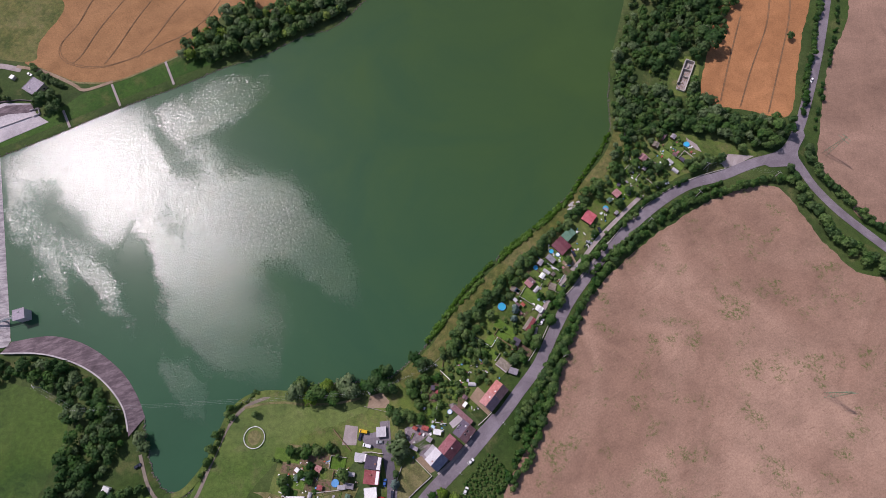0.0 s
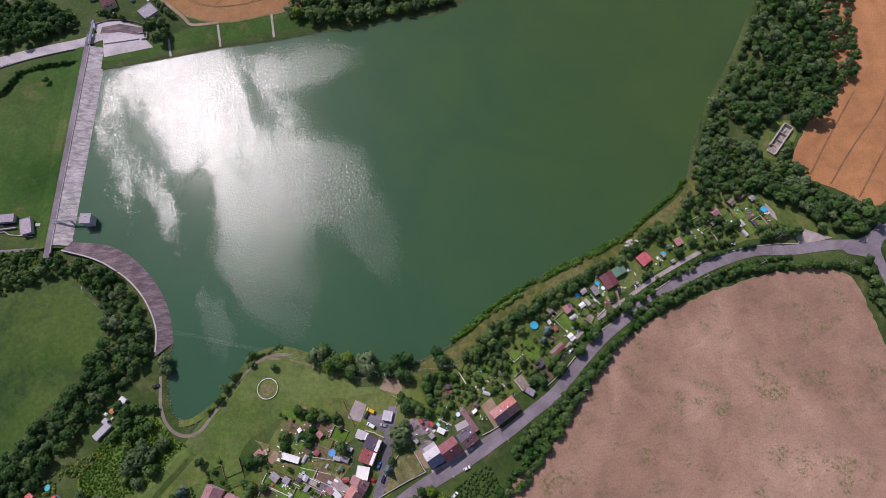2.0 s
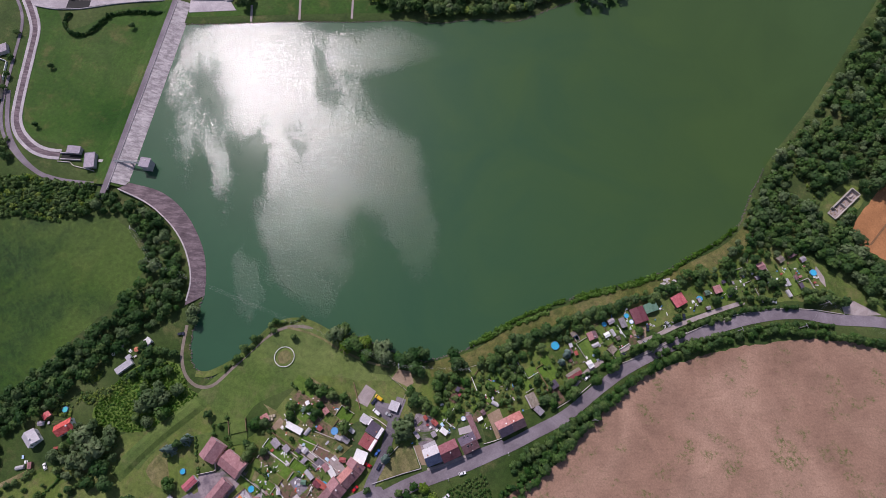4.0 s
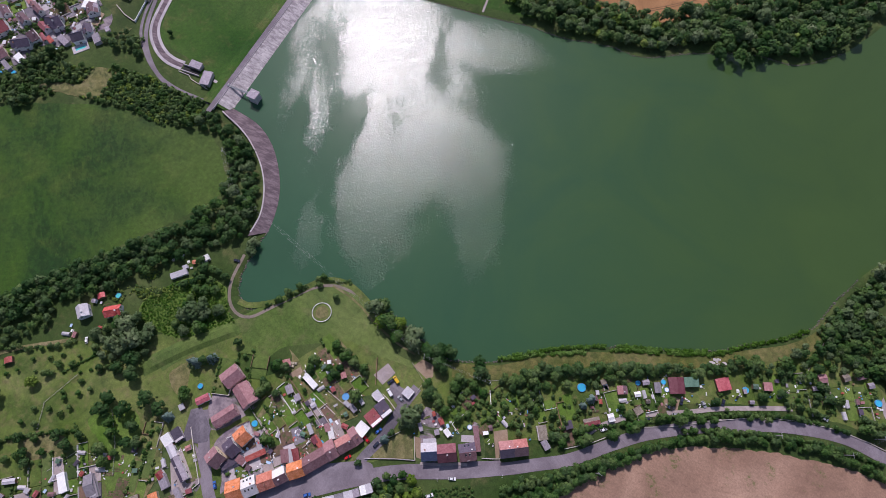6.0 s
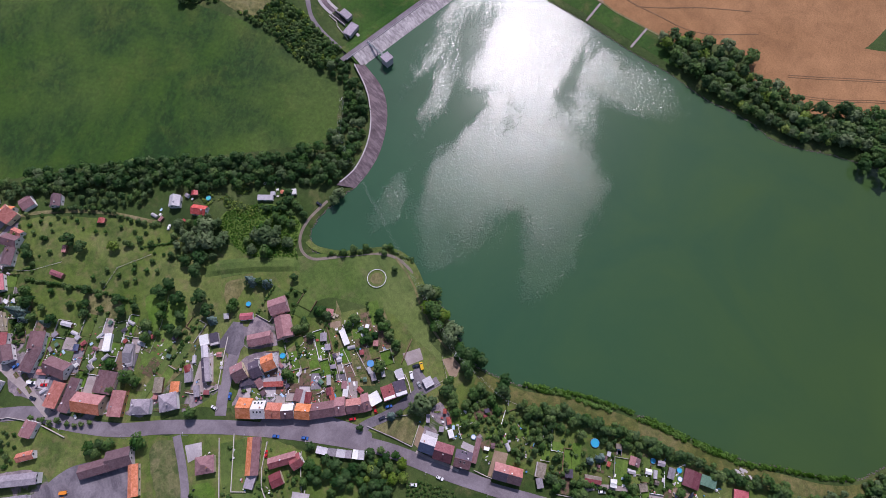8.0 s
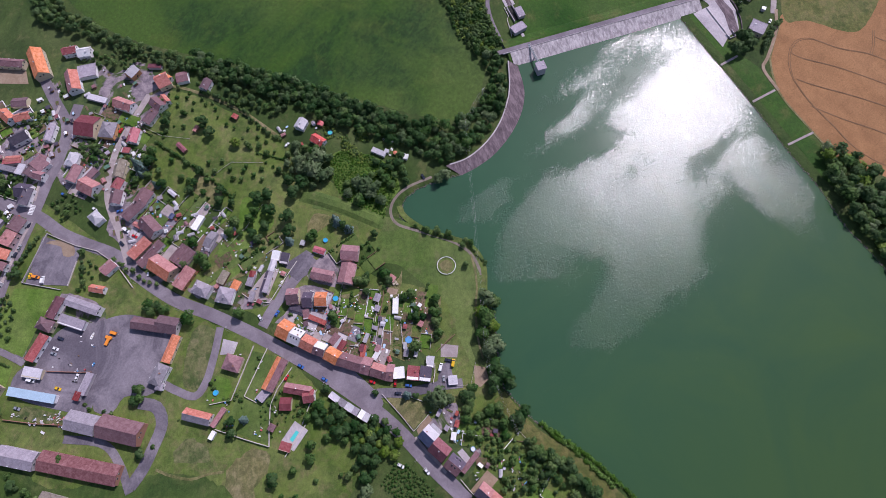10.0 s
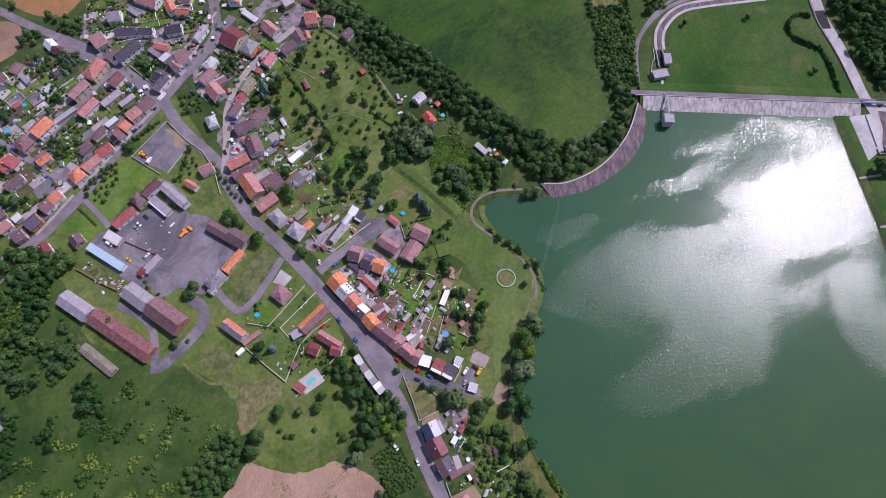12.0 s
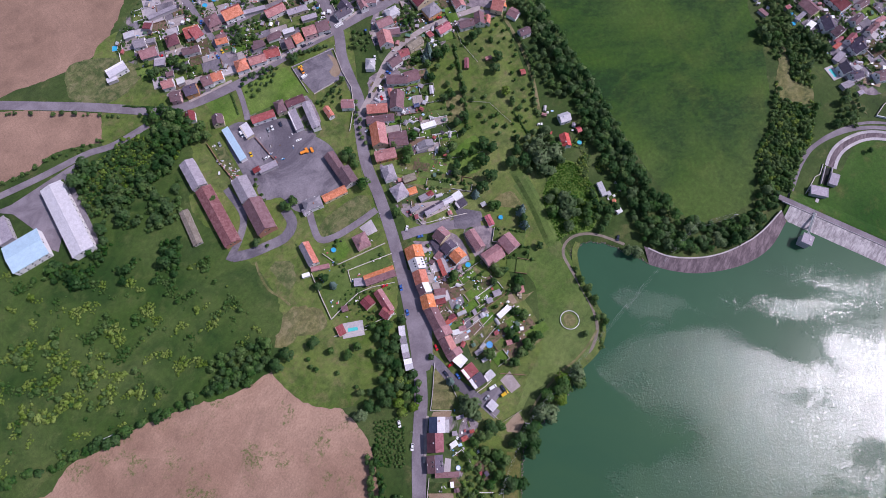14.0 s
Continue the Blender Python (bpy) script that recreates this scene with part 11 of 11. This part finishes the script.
single("mid", 3.4, [(213.8, 198.4), (207.9, 215.9), (195.9, 218.7), (179.5, 211.5), (217.1, 187), (226.4, 189.9), (236.8, 188.6), (233.5, 198.5)])
tree_row([(157.8, 201.9), (168.6, 206.7), (179.4, 209.9), (190.1, 205.4), (201, 210.1), (208.6, 202.1), (213.6, 195.4), (221.9, 202.7), (231.8, 211.8)], ["dark", "mid"], (2.4, 4.2), 0.5, 4.0, 100, 0, MIXED)
grove([(30.5, 50.3), (37.6, 59.5), (49.4, 50), (49.5, 40), (38.7, 41.6)], ["mid", "dark"], (1.2, 3.2), 1.2, 101)
grove([(16.9, 35.9), (25, 44.4), (31.6, 40), (24.9, 31.3)], ["mid", "dark"], (1.4, 3.2), 1.1, 102)
grove([(-17.9, 26.5), (-5.9, 39.3), (6.9, 26.7), (-3.4, 15.8)], ["fruit", "bush", "mid"], (1.0, 2.2), 1.4, 103)
grove([(-4.3, 41.1), (1.4, 47.1), (13.2, 35.1), (6.1, 30.7)], ["mid", "bush"], (1.2, 2.6), 1.1, 104)
grove([(3, 48.8), (15, 63.3), (26.6, 52.7), (16.4, 41.7)], ["mid", "dark", "bush"], (1.2, 3.0), 1.3, 105)
grove([(38.6, 70.3), (46.4, 75.4), (50.8, 70.5), (44.6, 65.4)], ["mid", "bush"], (1.4, 2.4), 1.0, 106)
single("mid", 3.4, [(57.8, 55.9), (68.7, 69.1), (73.6, 79), (76, 83.1), (47.8, 45.1), (52.7, 59.8)])
single("dark", 4.8, [(-44.3, 35.9), (-38.1, 30.1), (-15.7, 44), (-19.8, 48.2)])
single("mid", 3.4, [(-38.1, 40), (-51.1, 33.1), (-35, 16.6), (-27.6, 14.5), (-13.1, 34.9)])
single("willow", 3.6, [(-62, 34.9), (-60.8, 28.1), (-57.8, 28.6)])
tree_row([(-24, 24.2), (-20, 31.8), (-15.6, 39), (-10.8, 45.9)], ["dark", "mid"], (1.6, 2.6), 0.8, 1.5, 107)
grove([(-0.3, 55.4), (11.9, 75.2), (22.9, 65.1), (22.7, 48.5), (5.3, 46.3)], ["dark", "mid", "mid"], (1.8, 3.4), 0.8, 108)
grove([(-21.1, 21.4), (-12.3, 34.1), (-4.3, 39.4), (5.3, 29.9), (-11.3, 12.1)], ["mid", "fruit", "bush"], (1.2, 2.8), 1.1, 109)
# across the water
grove([(-409.4, 264.2), (-397.8, 261.9), (-377.4, 250.7), (-361.3, 249.1), (-355, 238.1), (-367.9, 228.3), (-386.9, 213.9)], ["dark", "mid"], (3.0, 5.0), 0.72, 110, MIXED)
grove([(-302.6, 255.9), (-285.9, 256.5), (-278.1, 243.9), (-280.3, 235.8), (-295.3, 245.2)], ["dark"], (3.0, 5.0), 0.6, 111)
tree_row([(-308.5, 281.5), (-298.4, 272.7), (-289.2, 266), (-283.1, 262.9)], ["dark", "mid"], (2.0, 3.2), 0.7, 1.5, 112)
tree_row([(-386.4, 271.9), (-373.2, 273.8), (-365.8, 277)], ["mid", "dark"], (1.8, 3.0), 0.8, 2.0, 113)
tree_row([(-345, 255.5), (-333, 255.3), (-319, 254.4)], ["mid", "dark"], (1.4, 2.4), 0.8, 1.0, 114)
grove([(-450, 192), (-425, 194), (-411, 203), (-392, 214), (-362, 233), (-368, 247), (-400, 250), (-436, 246), (-456, 226)], ["dark", "mid", "dark"], (2.8, 4.8), 0.56, 115, MIXED)
tree_row([(-189.5, 292.2), (-181, 303.6), (-163.6, 308.3), (-141.6, 312.7), (-119.7, 322.7), (-92.9, 331.5), (-65.8, 339.9)], ["dark", "mid", "bright"], (3.0, 5.5), 0.45, 7.0, 116, 0, "dense tree belt along the far lake shore")
tree_row([(-138, 292.5), (-129, 297), (-112, 304.4), (-101.8, 310.4), (-87.2, 316), (-73.5, 325.5), (-64.5, 339.5), (-52, 353.5), (-40, 367.5), (-23.5, 378), (-8.8, 389), (7, 401.5), (16, 416.5), (29, 427)], ["mid", "bright", "mid", "dark", "willow"], (3.0, 4.8), 0.55, 1.6, 216, 0, "bright leafy trees leaning over the far lake shore")
tree_row([(-164.1, 289.4), (-153.2, 290.4)], ["mid", "dark"], (3.6, 5.0), 0.7, 1.0, 117)
single("dark", 3.0, [(275.4, 282.3), (239.2, 318.8), (213.1, 158.3)])
single("dark", 3.4, [(249.7, 162), (247.7, 170)])
tree_row([(-410, 178), (-411, 172), (-407, 166.4), (-400, 162.6), (-391, 163.2), (-384.4, 169.2), (-382, 178.9), (-380, 188.6), (-369.8, 196.4), (-355.4, 202.6), (-338.5, 208.6)], ["bush", "dark"], (1.2, 1.8), 0.42, 0.35, 118, 0, "clipped dark hedge curving below the dam")
single("dark", 2.6, [(-370.6, 81.7), (-392.5, 129.3), (-355.8, 186.4)])
single("mid", 2.6, [(-413.5, 99), (-419, 109.5), (-426.5, 123.5), (-437.5, 145.5)])
grove([(58, -318), (40, -328), (10, -331), (-12, -312), (-14, -290), (10, -282), (40, -292), (66, -296)], ["scrub", "bush", "dark", "scrub", "mid"], (1.0, 2.6), 0.74, 131, "dark tangled scrub behind the farm sheds")
grove([(-405, 40.8), (-404.8, 56.4), (-383.9, 64.2), (-374.5, 52.5)], ["dark", "mid"], (1.8, 3.4), 0.9, 120)
grove([(-199, -429.8), (-199.6, -415.8), (-189.2, -411.1), (-183.7, -421.8)], ["dark", "mid"], (2.0, 3.4), 0.9, 140)
grove([(-215.2, -411.3), (-223.7, -391.3), (-209, -380.8), (-206, -402)], ["mid", "dark"], (1.8, 3.6), 0.8, 141)
grove([(-173.4, -411.6), (-183.9, -397.2), (-164.3, -381.5), (-159.1, -397.2)], ["mid", "dark", "fruit"], (1.6, 3.2), 0.9, 142)
grove([(-186.8, -388.4), (-192, -372.4), (-174.1, -368.6), (-169.2, -377.7)], ["dark", "mid", "spruce"], (1.8, 3.2), 0.85, 143)
single("mid", 3.4, [(-216.4, -452), (-216.3, -417.3)])
single("dark", 3.6, [(-120.2, -395.3), (-145.8, -368.2), (-106.6, -338.7), (-58.4, -353.0), (-59.1, -359.7), (-38.7, -359.8), (-43.5, -361.0), (-125.8, -290.1), (-60.4, -346.5), (-111.0, -339.0)])
single("mid", 4.2, [(-18.3, -315.8), (-26.1, -316.2), (-10.6, -315.5), (-22.4, -303.6), (-37.1, -294.9), (-34.7, -284.1), (-28.7, -288.5)])
single("dark", 4.2, [(-403.7, -31.0), (-407.1, -38.3), (-427.1, 1.4), (-429.7, -5.2), (-426.4, 8.8), (-462.9, 41.6), (-471.5, 44.5), (-457.1, 39.1), (-462.6, 83.9), (-455.2, 83.8), (-394.5, 45.1), (-374.1, 51.7), (-383.7, 55.3)])
tree_row([(-71.6, -303.5), (-63.9, -284.2)], ["bush"], (0.8, 1.1), 0.6, 0.2, 241, 0, "clipped green garden hedge beside the lane")
tree_row([(-5.9, -356.1), (-18.4, -341.6), (-31.7, -327.9)], ["bush"], (0.7, 1.1), 0.6, 0.3, 242, 0, "clipped dark hedge along the country road")
# undergrowth between houses and plots
UNDERGROWTH = []
for k, (pts, gap) in enumerate((([(-77.8, -435.3), (-131.3, -439.8), (-158.3, -431), (-203.4, -355.5), (-174.7, -297.6), (-86.2, -316.5), (-41.8, -322.3), (-34.4, -351.3), (-31.6, -407.3)], 1.5), ([(-197.8, -275.9), (-223.7, -277.6), (-258.2, -263.6), (-275.6, -234.4), (-236.7, -218.3), (-197.8, -216.2), (-176.8, -225.8), (-174.5, -238.9)], 1.5), ([(-161.2, -236), (-189.2, -217.5), (-185, -174), (-159.6, -143.3), (-136.2, -159.5), (-115.3, -194.2)], 1.3), ([(-82.1, -55.4), (-99.1, -47.8), (-94.8, -12.4), (-69.7, -5.7), (-58.3, -16), (-64.4, -45.6)], 1.25), ([(-79.3, -107), (-102.1, -94.3), (-103.8, -76.2), (-80.4, -63.5), (-67.3, -36.9), (-48.1, -32.5), (-52, -57.5)], 1.7), ([(-242.9, -395.3), (-268.3, -373.4), (-266.4, -308.2), (-301.3, -296.3), (-236.5, -275.1), (-199.6, -291.2), (-194.1, -333.9), (-197.8, -376.4)], 1.5), ([(-444.5, -49), (-510.8, 20.7), (-433.9, 63.8), (-413.3, 39.8), (-424.6, 12.9), (-425.1, -13.3)], 1.4), ([(29.2, 59.5), (56.8, 110.7), (90, 113.2), (69.4, 82.3), (60.5, 69.5), (51.1, 63)], 1.2), ([(103.7, 132.1), (120.9, 161.8), (137.7, 182.1), (168.6, 203.6), (189.5, 187.2), (176.1, 173.3), (149.8, 164.8), (121.5, 140.5)], 1.2), ([(-15.2, -6.1), (-27.7, 8.4), (-34.4, 24.9), (-35.2, 36.8), (-28.6, 41.1), (1.7, 10.2)], 1.1), ([(-22.8, 24.6), (14.2, 64.1), (33.1, 67.8), (50.2, 73), (48, 51.6), (18.6, 29.6), (-3.4, 6.2)], 1.2), ([(-189.7, -216.7), (-207.2, -184), (-203.8, -124.4), (-158.7, -99.8), (-137.4, -125), (-131.3, -156.9), (-155.4, -187.6)], 1.5), ([(-24.4, -174.6), (-40.6, -133.4), (-69.3, -117.2), (-39, -83.3), (-19.9, -90.5), (-5.6, -110.2), (-17.2, -144.3)], 2.2))):
    UNDERGROWTH += [q for q in clumps(pts, ["bush", "bush", "bush", "mid"], (0.8, 2.6), gap * 0.62, 300 + k, 0.07, 0.45 if k == 11 else 0.3 if k in (7, 8, 10) else 0.14 if k in (0, 1, 5, 6) else 0.2) if all((q[0] - a) ** 2 + (q[1] - b) ** 2 > (c + q[3] * 0.6) ** 2 for a, b, c in FOOT + STREETS)]
CROPS, EDGES = plot_plants(5)
UNDERGROWTH += EDGES
wood("vegetables", "green vegetable plants in rows on dug plots", "vegetables", CROPS)
wood("undergrowth", "dark shrubs and garden plants between houses and plots", "shrubs", UNDERGROWTH)

wood("garden_trees", "mixed garden trees and bushes among the village plots", "trees", OVERFLOW)

# the patterns that the plants were copied from
for protos in TREES.values():
    for t in protos:
        for o in (*t.children_recursive, t):
            bpy.data.objects.remove(o)
